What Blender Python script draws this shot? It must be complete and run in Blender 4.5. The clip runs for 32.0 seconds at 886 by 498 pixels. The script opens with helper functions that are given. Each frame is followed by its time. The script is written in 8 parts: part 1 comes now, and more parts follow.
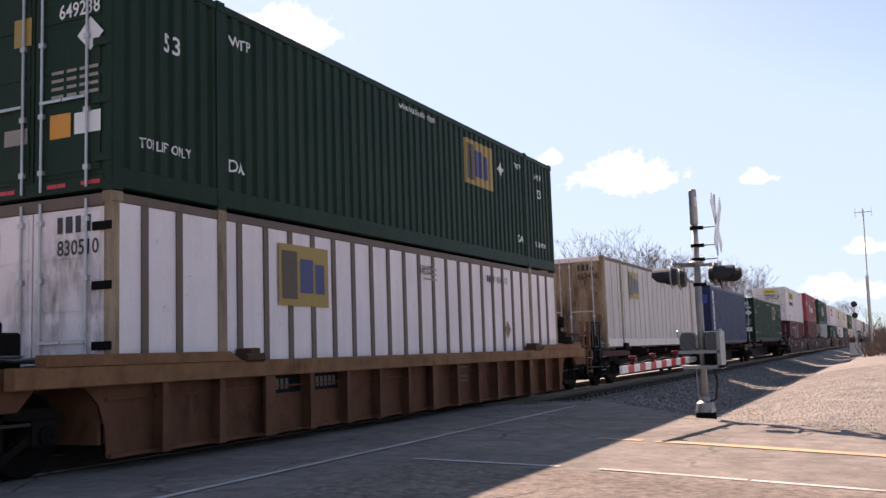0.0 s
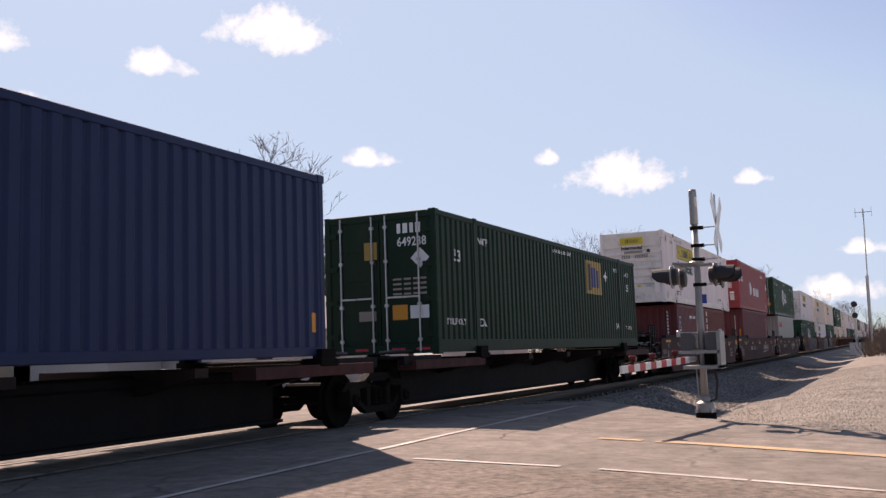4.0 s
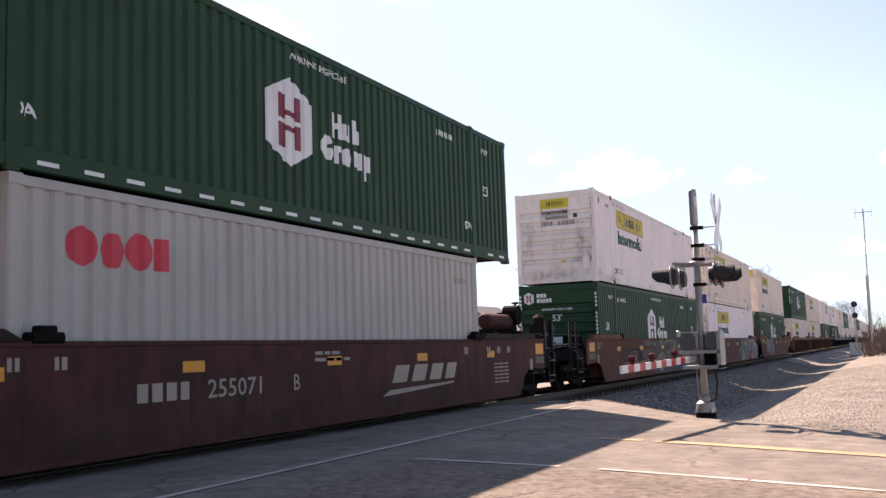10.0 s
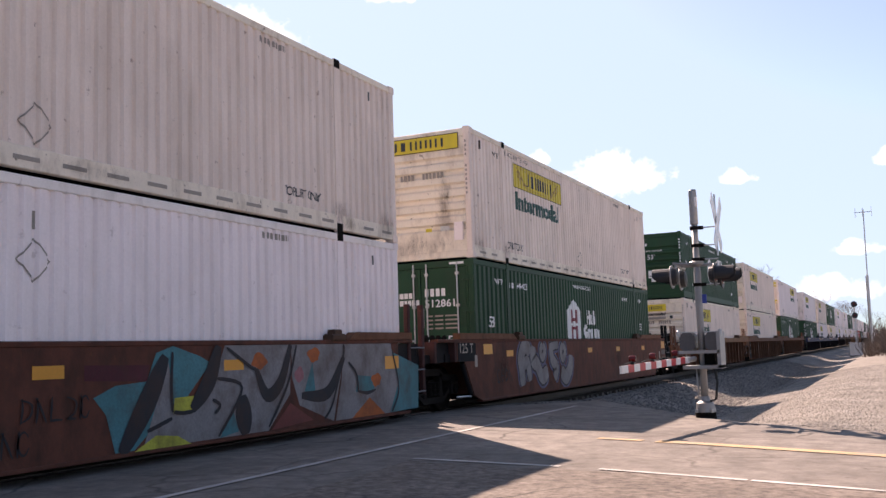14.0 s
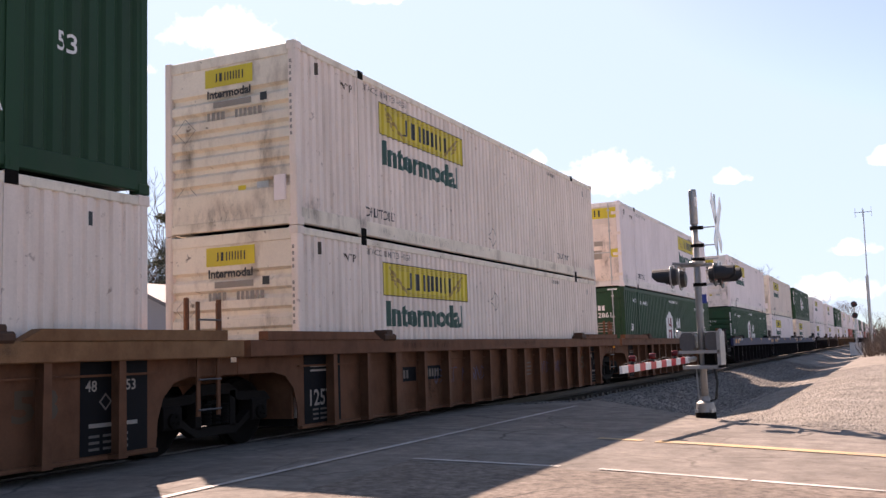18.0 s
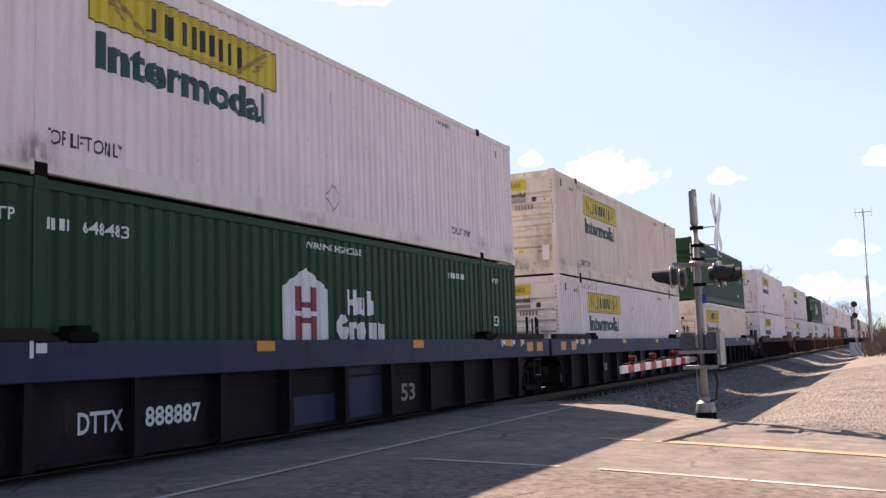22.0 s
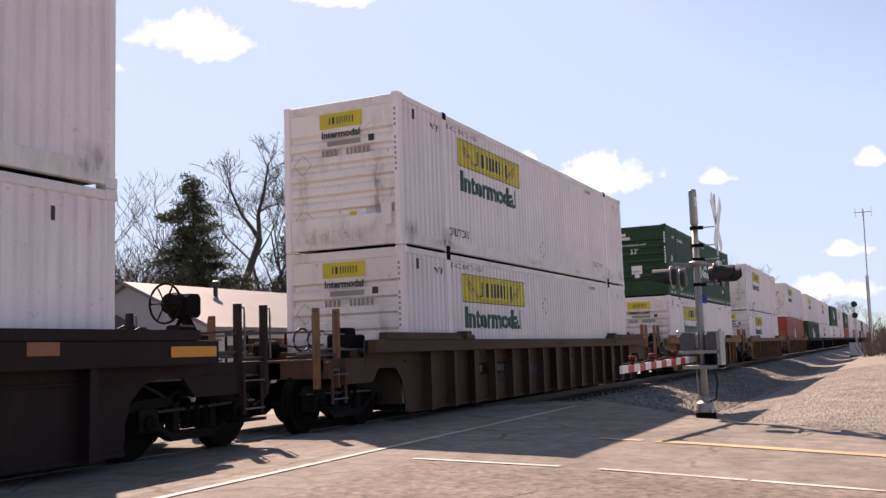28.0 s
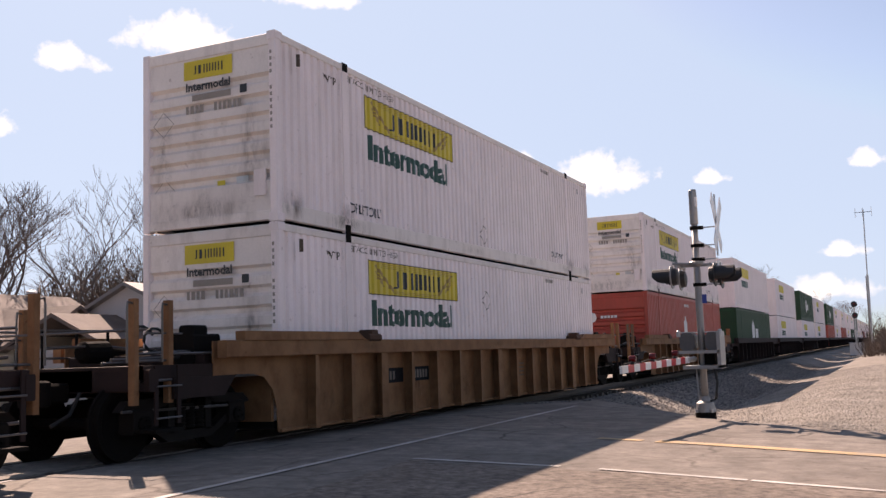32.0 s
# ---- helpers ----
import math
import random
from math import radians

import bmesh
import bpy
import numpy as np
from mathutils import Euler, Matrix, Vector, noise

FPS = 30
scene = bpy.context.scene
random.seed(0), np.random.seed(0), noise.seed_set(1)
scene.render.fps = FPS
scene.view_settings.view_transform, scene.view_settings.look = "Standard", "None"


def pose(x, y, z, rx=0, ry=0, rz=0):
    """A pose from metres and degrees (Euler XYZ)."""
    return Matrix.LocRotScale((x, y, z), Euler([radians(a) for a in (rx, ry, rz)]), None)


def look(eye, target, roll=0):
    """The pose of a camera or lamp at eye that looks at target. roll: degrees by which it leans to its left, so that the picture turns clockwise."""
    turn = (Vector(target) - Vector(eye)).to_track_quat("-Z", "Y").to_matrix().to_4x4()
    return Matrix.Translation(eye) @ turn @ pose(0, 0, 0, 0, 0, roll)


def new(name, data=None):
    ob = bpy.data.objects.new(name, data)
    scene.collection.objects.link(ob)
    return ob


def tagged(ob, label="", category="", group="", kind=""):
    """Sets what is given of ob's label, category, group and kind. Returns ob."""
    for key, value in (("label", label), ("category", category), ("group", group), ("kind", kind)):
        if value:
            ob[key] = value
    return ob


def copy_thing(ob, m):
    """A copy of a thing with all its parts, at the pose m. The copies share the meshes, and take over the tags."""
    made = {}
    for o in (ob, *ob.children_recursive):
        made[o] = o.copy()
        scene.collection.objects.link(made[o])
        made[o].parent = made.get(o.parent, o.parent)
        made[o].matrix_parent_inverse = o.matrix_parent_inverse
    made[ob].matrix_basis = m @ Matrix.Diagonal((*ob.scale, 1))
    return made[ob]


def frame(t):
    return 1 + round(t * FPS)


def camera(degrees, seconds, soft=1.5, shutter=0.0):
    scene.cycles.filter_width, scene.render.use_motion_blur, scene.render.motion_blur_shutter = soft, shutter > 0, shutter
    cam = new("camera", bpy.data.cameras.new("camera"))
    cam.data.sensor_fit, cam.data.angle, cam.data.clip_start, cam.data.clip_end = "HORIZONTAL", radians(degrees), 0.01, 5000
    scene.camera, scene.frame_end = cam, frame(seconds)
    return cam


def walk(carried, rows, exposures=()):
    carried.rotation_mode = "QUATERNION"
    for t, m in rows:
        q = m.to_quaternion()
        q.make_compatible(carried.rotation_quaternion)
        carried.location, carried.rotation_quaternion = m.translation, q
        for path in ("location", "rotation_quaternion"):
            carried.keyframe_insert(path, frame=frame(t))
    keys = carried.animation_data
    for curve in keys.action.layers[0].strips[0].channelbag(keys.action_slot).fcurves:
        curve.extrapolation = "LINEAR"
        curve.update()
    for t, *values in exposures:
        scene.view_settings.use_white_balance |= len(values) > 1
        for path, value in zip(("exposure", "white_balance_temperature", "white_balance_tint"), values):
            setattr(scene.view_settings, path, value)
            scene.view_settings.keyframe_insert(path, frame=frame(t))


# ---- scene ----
# All lengths in metres. The track runs along y; the eye is at the origin of x and y.
EYE = 1.45
cam = camera(49.7, 32.0, soft=1.45)
walk(cam, [(t, pose(0, 0, EYE, 90 + 6.176, 1.928, 25.171)) for t in (0.0, 32.0)], [
    (0.0, 0.96, 7770, 32), (1.0, 0.72, 7870, 32), (2.0, 0.64, 7820, 32), (3.0, 0.60, 7820, 32), (3.5, 0.56, 7820, 32), (5.5, 0.78, 7820, 32), (6.0, 0.89, 7820, 32), (7.0, 1.02, 7670, 32),
    (8.0, 1.16, 7970, 32), (9.0, 1.31, 8020, 32), (10.0, 1.18, 8070, 32), (11.0, 0.83, 7370, 32), (12.0, 1.05, 7720, 32), (13.0, 1.07, 7670, 32), (14.0, 0.99, 7670, 32), (14.5, 0.99, 7670, 32),
    (16.5, 1.04, 7770, 32), (17.0, 1.10, 7770, 32), (18.0, 1.05, 7770, 32), (19.0, 0.97, 7770, 32), (20.0, 0.96, 7770, 32), (21.0, 0.81, 7670, 32), (22.0, 1.01, 7820, 32), (23.0, 1.01, 7670, 32),
    (24.0, 0.99, 7870, 32), (27.0, 0.87, 8020, 32), (28.0, 0.80, 7920, 32), (29.0, 0.90, 8420, 32), (30.0, 0.86, 8170, 32), (31.0, 1.01, 8170, 32), (32.0, 0.72, 8020, 32)])


RAIL = 0.25           # top of the rails
TRACK = -9.4          # centre of the track
# how far the train has come, second by second
_g = np.arange(0, 32.001, 0.02)
_v = np.interp(_g, [0, 4, 8, 12, 16, 20, 24, 28, 32], [11.977, 12.002, 12.042, 12.116, 12.306, 12.488, 12.574, 12.655, 12.741])
_s = np.concatenate([[0], np.cumsum((_v[1:] + _v[:-1]) * 0.01)])


def gone(t):
    return float(np.interp(t, _g, _s))


# ---- light ----
SUN = Vector((-0.75, 0.76, 1.0)).normalized()
world = bpy.data.worlds.new("sky")
scene.world = world
world.use_nodes = True
_n, _l = world.node_tree.nodes, world.node_tree.links
_sky = _n.new("ShaderNodeTexSky")
_sky.sky_type, _sky.sun_disc = "NISHITA", False
_sky.sun_elevation, _sky.sun_rotation = math.asin(SUN.z), math.atan2(SUN.x, SUN.y)
_sky.air_density, _sky.dust_density, _sky.ozone_density = 0.8, 0.8, 1.0
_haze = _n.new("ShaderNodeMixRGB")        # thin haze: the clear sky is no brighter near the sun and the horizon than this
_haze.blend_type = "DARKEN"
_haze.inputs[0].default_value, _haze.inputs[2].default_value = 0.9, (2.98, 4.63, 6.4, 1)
_air = _n.new("ShaderNodeMixRGB")         # cool spring air
_air.blend_type = "MULTIPLY"
_air.inputs[0].default_value, _air.inputs[2].default_value = 1.0, (0.885, 1.035, 1.03, 1)
_l.new(_sky.outputs[0], _air.inputs[1])
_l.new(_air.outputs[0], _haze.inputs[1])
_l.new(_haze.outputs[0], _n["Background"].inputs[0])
_n["Background"].inputs[1].default_value = 0.1
sun = new("sun", bpy.data.lights.new("sun", "SUN"))
sun.data.energy, sun.data.angle, sun.data.color = 5.2, radians(0.55), (1.0, 0.94, 0.84)
sun.matrix_world = look((0, 0, 60), Vector((0, 0, 60)) - SUN)


# ---- materials ----
def node(nt, kind, **sets):
    n = nt.nodes.new("ShaderNode" + kind)
    for key, value in sets.items():
        n.inputs[key.replace("_", " ")].default_value = value
    return n


def mat(name, col, rough=0.6, metal=0.0, var=0.18, big=0.7, fine=30.0, bump=0.15, dirt=None, amount=0.0, streak=0.12, rand=0.0, spot=None, spots=0.0, spec=0.4, soak=(0.42, 0.75)):
    """Paint, stone or metal: two scales of tone, streaks of dirt that run down, spots of rust, fine relief."""
    m = bpy.data.materials.new(name)
    m.use_nodes = True
    nt = m.node_tree
    b = nt.nodes["Principled BSDF"]
    link = nt.links.new
    tc = node(nt, "TexCoord")
    src = tc.outputs["Object"]
    info = node(nt, "ObjectInfo")
    shift = nt.nodes.new("ShaderNodeVectorMath")
    shift.operation = "ADD"
    sc = node(nt, "Math")
    sc.operation = "MULTIPLY"
    sc.inputs[1].default_value = 40.0 if rand else 0.0
    link(info.outputs["Random"], sc.inputs[0])
    link(src, shift.inputs[0])
    link(sc.outputs[0], shift.inputs[1])
    src = shift.outputs[0]
    n1 = node(nt, "TexNoise", Scale=big, Detail=5.0, Roughness=0.6)
    n2 = node(nt, "TexNoise", Scale=fine, Detail=4.0, Roughness=0.7)
    link(src, n1.inputs["Vector"]), link(src, n2.inputs["Vector"])

    def mapped(out, lo, hi, a=0.3, z=0.7):
        r = node(nt, "MapRange")
        for i, v in enumerate((a, z, lo, hi)):
            r.inputs[i + 1].default_value = v
        link(out, r.inputs[0])
        return r.outputs[0]

    tone = node(nt, "Math")
    tone.operation = "MULTIPLY"
    link(mapped(n1.outputs[0], 1 - var, 1 + var), tone.inputs[0])
    link(mapped(n2.outputs[0], 1 - var * 0.7, 1 + var * 0.7), tone.inputs[1])
    hue = node(nt, "HueSaturation")
    hue.inputs["Color"].default_value = (*col, 1)
    link(tone.outputs[0], hue.inputs["Value"])
    out = hue.outputs[0]
    if rand:
        t2 = node(nt, "Math")
        t2.operation = "MULTIPLY"
        link(tone.outputs[0], t2.inputs[0])
        link(mapped(info.outputs["Random"], 1 - rand, 1 + rand, 0, 1), t2.inputs[1])
        link(t2.outputs[0], hue.inputs["Value"])
    if dirt:
        mp = node(nt, "Mapping")
        mp.inputs["Scale"].default_value = (1, 1, streak)
        link(src, mp.inputs["Vector"])
        n3 = node(nt, "TexNoise", Scale=3.0, Detail=6.0, Roughness=0.65)
        link(mp.outputs[0], n3.inputs["Vector"])
        mx = node(nt, "MixRGB")
        link(mapped(n3.outputs[0], 0, amount, *soak), mx.inputs[0])
        link(out, mx.inputs[1])
        mx.inputs[2].default_value = (*dirt, 1)
        out = mx.outputs[0]
    if spot:
        n4 = node(nt, "TexNoise", Scale=7.0, Detail=3.0, Roughness=0.6)
        link(src, n4.inputs["Vector"])
        mx = node(nt, "MixRGB")
        link(mapped(n4.outputs[0], 0, spots, 0.66, 0.74), mx.inputs[0])
        link(out, mx.inputs[1])
        mx.inputs[2].default_value = (*spot, 1)
        out = mx.outputs[0]
    link(out, b.inputs["Base Color"])
    link(mapped(n2.outputs[0], max(rough - 0.12, 0.05), min(rough + 0.12, 1)), b.inputs["Roughness"])
    b.inputs["Metallic"].default_value = metal
    b.inputs["Specular IOR Level"].default_value = spec
    if bump:
        bp = node(nt, "Bump", Strength=bump, Distance=0.02)
        link(n2.outputs[0], bp.inputs["Height"])
        link(bp.outputs[0], b.inputs["Normal"])
    return m


GRIME = (0.10, 0.07, 0.05)
RUST = (0.16, 0.06, 0.03)
M = dict(
    white=mat("white_container_paint", (0.875, 0.77, 0.76), 0.62, spec=0.25, dirt=(0.5, 0.42, 0.36), amount=0.28, var=0.06, rand=0.04, bump=0.05, spot=RUST, spots=0.25),
    cream=mat("aged_white_container_paint", (0.84, 0.70, 0.615), 0.62, spec=0.25, dirt=(0.42, 0.31, 0.23), amount=0.4, var=0.07, rand=0.04, bump=0.05, spot=RUST, spots=0.5),
    whiteend=mat("grimy_white_container_paint", (0.80, 0.725, 0.68), 0.62, spec=0.25, dirt=(0.22, 0.16, 0.11), amount=0.4, streak=0.3, soak=(0.5, 0.8), var=0.06, rand=0.05, bump=0.05, spot=RUST, spots=0.35),
    dullwhite=mat("dull_white_container_paint", (0.6, 0.545, 0.51), 0.55, dirt=(0.3, 0.22, 0.17), amount=0.5, var=0.08, bump=0.05, spot=RUST, spots=0.5),
    creamend=mat("grimy_cream_container_paint", (0.80, 0.70, 0.58), 0.62, spec=0.25, dirt=(0.20, 0.11, 0.06), amount=0.6, streak=0.4, soak=(0.5, 0.78), var=0.07, rand=0.05, bump=0.05, spot=(0.09, 0.045, 0.025), spots=0.8),
    green=mat("green_container_paint", (0.0145, 0.056, 0.0275), 0.55, spec=0.18, dirt=(0.03, 0.045, 0.03), amount=0.5, var=0.15, rand=0.05, bump=0.05),
    dgreen=mat("dark_green_container_paint", (0.0072, 0.028, 0.0155), 0.55, spec=0.15, dirt=(0.03, 0.04, 0.025), amount=0.5, var=0.15, bump=0.05),
    red=mat("red_container_paint", (0.31, 0.023, 0.03), 0.5, dirt=(0.22, 0.03, 0.035), amount=0.6, var=0.14, rand=0.05, bump=0.05),
    maroon=mat("maroon_container_paint", (0.15, 0.027, 0.033), 0.6, dirt=(0.09, 0.03, 0.03), amount=0.6, var=0.14, rand=0.05, bump=0.05),
    russet=mat("red_brown_container_paint", (0.19, 0.046, 0.036), 0.6, spec=0.2, dirt=(0.10, 0.035, 0.03), amount=0.6, var=0.14, bump=0.05),
    brick=mat("orange_red_container_paint", (0.42, 0.055, 0.035), 0.5, dirt=(0.2, 0.05, 0.03), amount=0.4, var=0.12, rand=0.05, bump=0.05),
    blue=mat("blue_container_paint", (0.011, 0.024, 0.083), 0.5, spec=0.25, dirt=(0.014, 0.022, 0.06), amount=0.6, var=0.15, bump=0.05),
    grey=mat("pale_grey_container_paint", (0.42, 0.40, 0.37), 0.55, dirt=(0.30, 0.25, 0.2), amount=0.45, var=0.08, bump=0.05),
    tan=mat("rusty_tan_paint", (0.38, 0.27, 0.165), 0.6, soak=(0.36, 0.62), dirt=(0.10, 0.05, 0.028), amount=0.8, var=0.2, streak=0.25),
    batten=mat("weathered_brown_batten", (0.15, 0.10, 0.075), 0.6, dirt=GRIME, amount=0.5, var=0.15),
    carbrown=mat("brown_car_paint", (0.085, 0.030, 0.029), 0.7, spec=0.12, soak=(0.38, 0.64), streak=0.45, dirt=(0.03, 0.02, 0.017), amount=0.7, var=0.16, rand=0.05, spot=RUST, spots=0.5),
    carchest=mat("chestnut_car_paint", (0.125, 0.043, 0.029), 0.7, spec=0.12, soak=(0.4, 0.68), streak=0.6, dirt=(0.045, 0.024, 0.018), amount=0.7, var=0.16, rand=0.05, spot=RUST, spots=0.6),
    carrust=mat("rust_brown_car_paint", (0.165, 0.071, 0.04), 0.7, spec=0.12, soak=(0.42, 0.72), streak=0.8, dirt=(0.085, 0.034, 0.018), amount=0.75, var=0.14, rand=0.06, spot=RUST, spots=0.6),
    carumber=mat("umber_car_paint", (0.085, 0.049, 0.036), 0.7, spec=0.12, soak=(0.42, 0.7), streak=0.7, dirt=(0.10, 0.045, 0.022), amount=0.7, var=0.18, rand=0.06, spot=RUST, spots=0.5),
    cartan=mat("ochre_car_paint", (0.25, 0.125, 0.062), 0.68, spec=0.12, soak=(0.42, 0.72), streak=0.8, dirt=(0.14, 0.055, 0.025), amount=0.75, var=0.12, rand=0.06, spot=RUST, spots=0.7),
    cardark=mat("dark_maroon_car_paint", (0.030, 0.018, 0.017), 0.7, spec=0.12, dirt=(0.018, 0.012, 0.011), amount=0.6, var=0.18, rand=0.05),
    carblue=mat("blue_car_paint", (0.021, 0.026, 0.072), 0.58, spec=0.25, dirt=(0.05, 0.05, 0.07), amount=0.5, var=0.15, rand=0.05),
    carnavy=mat("navy_car_paint", (0.0155, 0.0118, 0.0125), 0.7, spec=0.12, dirt=(0.03, 0.022, 0.022), amount=0.6, streak=0.6, var=0.2, rand=0.05),
    carblack=mat("black_car_paint", (0.010, 0.010, 0.012), 0.7, spec=0.1, dirt=(0.02, 0.015, 0.012), amount=0.5, var=0.2, rand=0.05),
    iron=mat("dirty_cast_iron", (0.010, 0.0088, 0.008), 0.85, spec=0.06, dirt=(0.011, 0.008, 0.006), amount=0.6, var=0.3),
    frame=mat("rusty_truck_frame_iron", (0.015, 0.012, 0.0105), 0.85, spec=0.1, dirt=(0.01, 0.008, 0.007), amount=0.7, var=0.3),
    steel=mat("galvanised_steel", (0.45, 0.46, 0.47), 0.45, 0.6, var=0.12, bump=0.05),
    dull=mat("dull_handrail_steel", (0.11, 0.10, 0.095), 0.36, 0.5, var=0.2, bump=0.05),
    alu=mat("grey_aluminium", (0.5, 0.5, 0.5), 0.4, 0.5, var=0.12, dirt=(0.25, 0.23, 0.2), amount=0.4),
    black=mat("matt_black", (0.02, 0.02, 0.022), 0.5, var=0.15),
    rubber=mat("black_hose", (0.018, 0.018, 0.018), 0.7),
    yellow=mat("yellow_sign_paint", (0.66, 0.5, 0.03), 0.45, var=0.06, bump=0.03, dirt=(0.4, 0.3, 0.05), amount=0.35),
    orange=mat("amber_reflector", (0.66, 0.26, 0.018), 0.4, var=0.08, bump=0.03),
    dullorange=mat("dulled_reflector", (0.28, 0.10, 0.05), 0.5, var=0.15, bump=0.03),
    ochre=mat("ochre_sign_paint", (0.36, 0.23, 0.05), 0.5, var=0.1, bump=0.03),
    ink=mat("black_lettering", (0.03, 0.032, 0.035), 0.5, var=0.1, bump=0.0),
    inkgreen=mat("dark_green_lettering", (0.02, 0.075, 0.06), 0.5, var=0.1, bump=0.0),
    inkblue=mat("navy_lettering", (0.04, 0.05, 0.16), 0.5, var=0.1, bump=0.0),
    inkbrown=mat("dark_brown_lettering", (0.08, 0.05, 0.03), 0.5, var=0.1, bump=0.0),
    letter=mat("white_lettering", (0.75, 0.75, 0.74), 0.5, var=0.06, bump=0.0, dirt=(0.4, 0.38, 0.35), amount=0.3),
    faded=mat("faded_tan_lettering", (0.3, 0.255, 0.22), 0.55, var=0.15, bump=0.0),
    weathered=mat("weathered_grey_lettering", (0.15, 0.13, 0.115), 0.6, var=0.2, bump=0.0, spec=0.1),
    redink=mat("red_lettering", (0.62, 0.035, 0.06), 0.5, var=0.08, bump=0.0),
    crimson=mat("crimson_lettering", (0.22, 0.02, 0.035), 0.5, var=0.08, bump=0.0),
)


def stain_mat(name, col, k=0.85):
    """Rust or soot that thins out towards the rim of its patch, broken up in streaks."""
    m = mat(name, col, 0.8, var=0.25, bump=0.0, spec=0.1)
    nt = m.node_tree
    tc, sx = node(nt, "TexCoord"), node(nt, "SeparateXYZ")
    link = nt.links.new
    link(tc.outputs["Generated"], sx.inputs[0])
    value = None
    for i in range(3):
        a = node(nt, "Math")
        a.operation = "SUBTRACT"
        a.inputs[1].default_value = 0.5
        link(sx.outputs[i], a.inputs[0])
        b = node(nt, "Math")
        b.operation = "ABSOLUTE"
        link(a.outputs[0], b.inputs[0])
        r = node(nt, "MapRange")
        for q, v in enumerate((0.12, 0.5, 1.0, 0.0)):
            r.inputs[q + 1].default_value = v
        link(b.outputs[0], r.inputs[0])
        if value is None:
            value = r.outputs[0]
        else:
            c = node(nt, "Math")
            c.operation = "MULTIPLY" if i < 3 else "ADD"
            link(value, c.inputs[0])
            link(r.outputs[0], c.inputs[1])
            value = c.outputs[0]
    mp = node(nt, "Mapping")
    mp.inputs["Scale"].default_value = (1, 1, 0.35)
    info, ad = node(nt, "ObjectInfo"), nt.nodes.new("ShaderNodeVectorMath")
    ad.operation = "ADD"
    link(tc.outputs["Object"], ad.inputs[0])
    link(info.outputs["Random"], ad.inputs[1])
    link(ad.outputs[0], mp.inputs["Vector"])
    nz = node(nt, "TexNoise", Scale=9.0, Detail=6.0, Roughness=0.7)
    link(mp.outputs[0], nz.inputs["Vector"])
    r = node(nt, "MapRange")
    for q, v in enumerate((0.4, 0.66, 0.0, 1.0)):
        r.inputs[q + 1].default_value = v
    link(nz.outputs[0], r.inputs[0])
    c = node(nt, "Math")
    c.operation = "MULTIPLY"
    link(value, c.inputs[0])
    link(r.outputs[0], c.inputs[1])
    d = node(nt, "Math")
    d.operation = "MULTIPLY"
    d.inputs[1].default_value = k
    link(c.outputs[0], d.inputs[0])
    link(d.outputs[0], nt.nodes["Principled BSDF"].inputs["Alpha"])
    return m


M["stain"] = stain_mat("rust_stain", (0.11, 0.055, 0.035), 0.5)
M["soot"] = stain_mat("soot_stain", (0.2, 0.125, 0.08), 0.33)


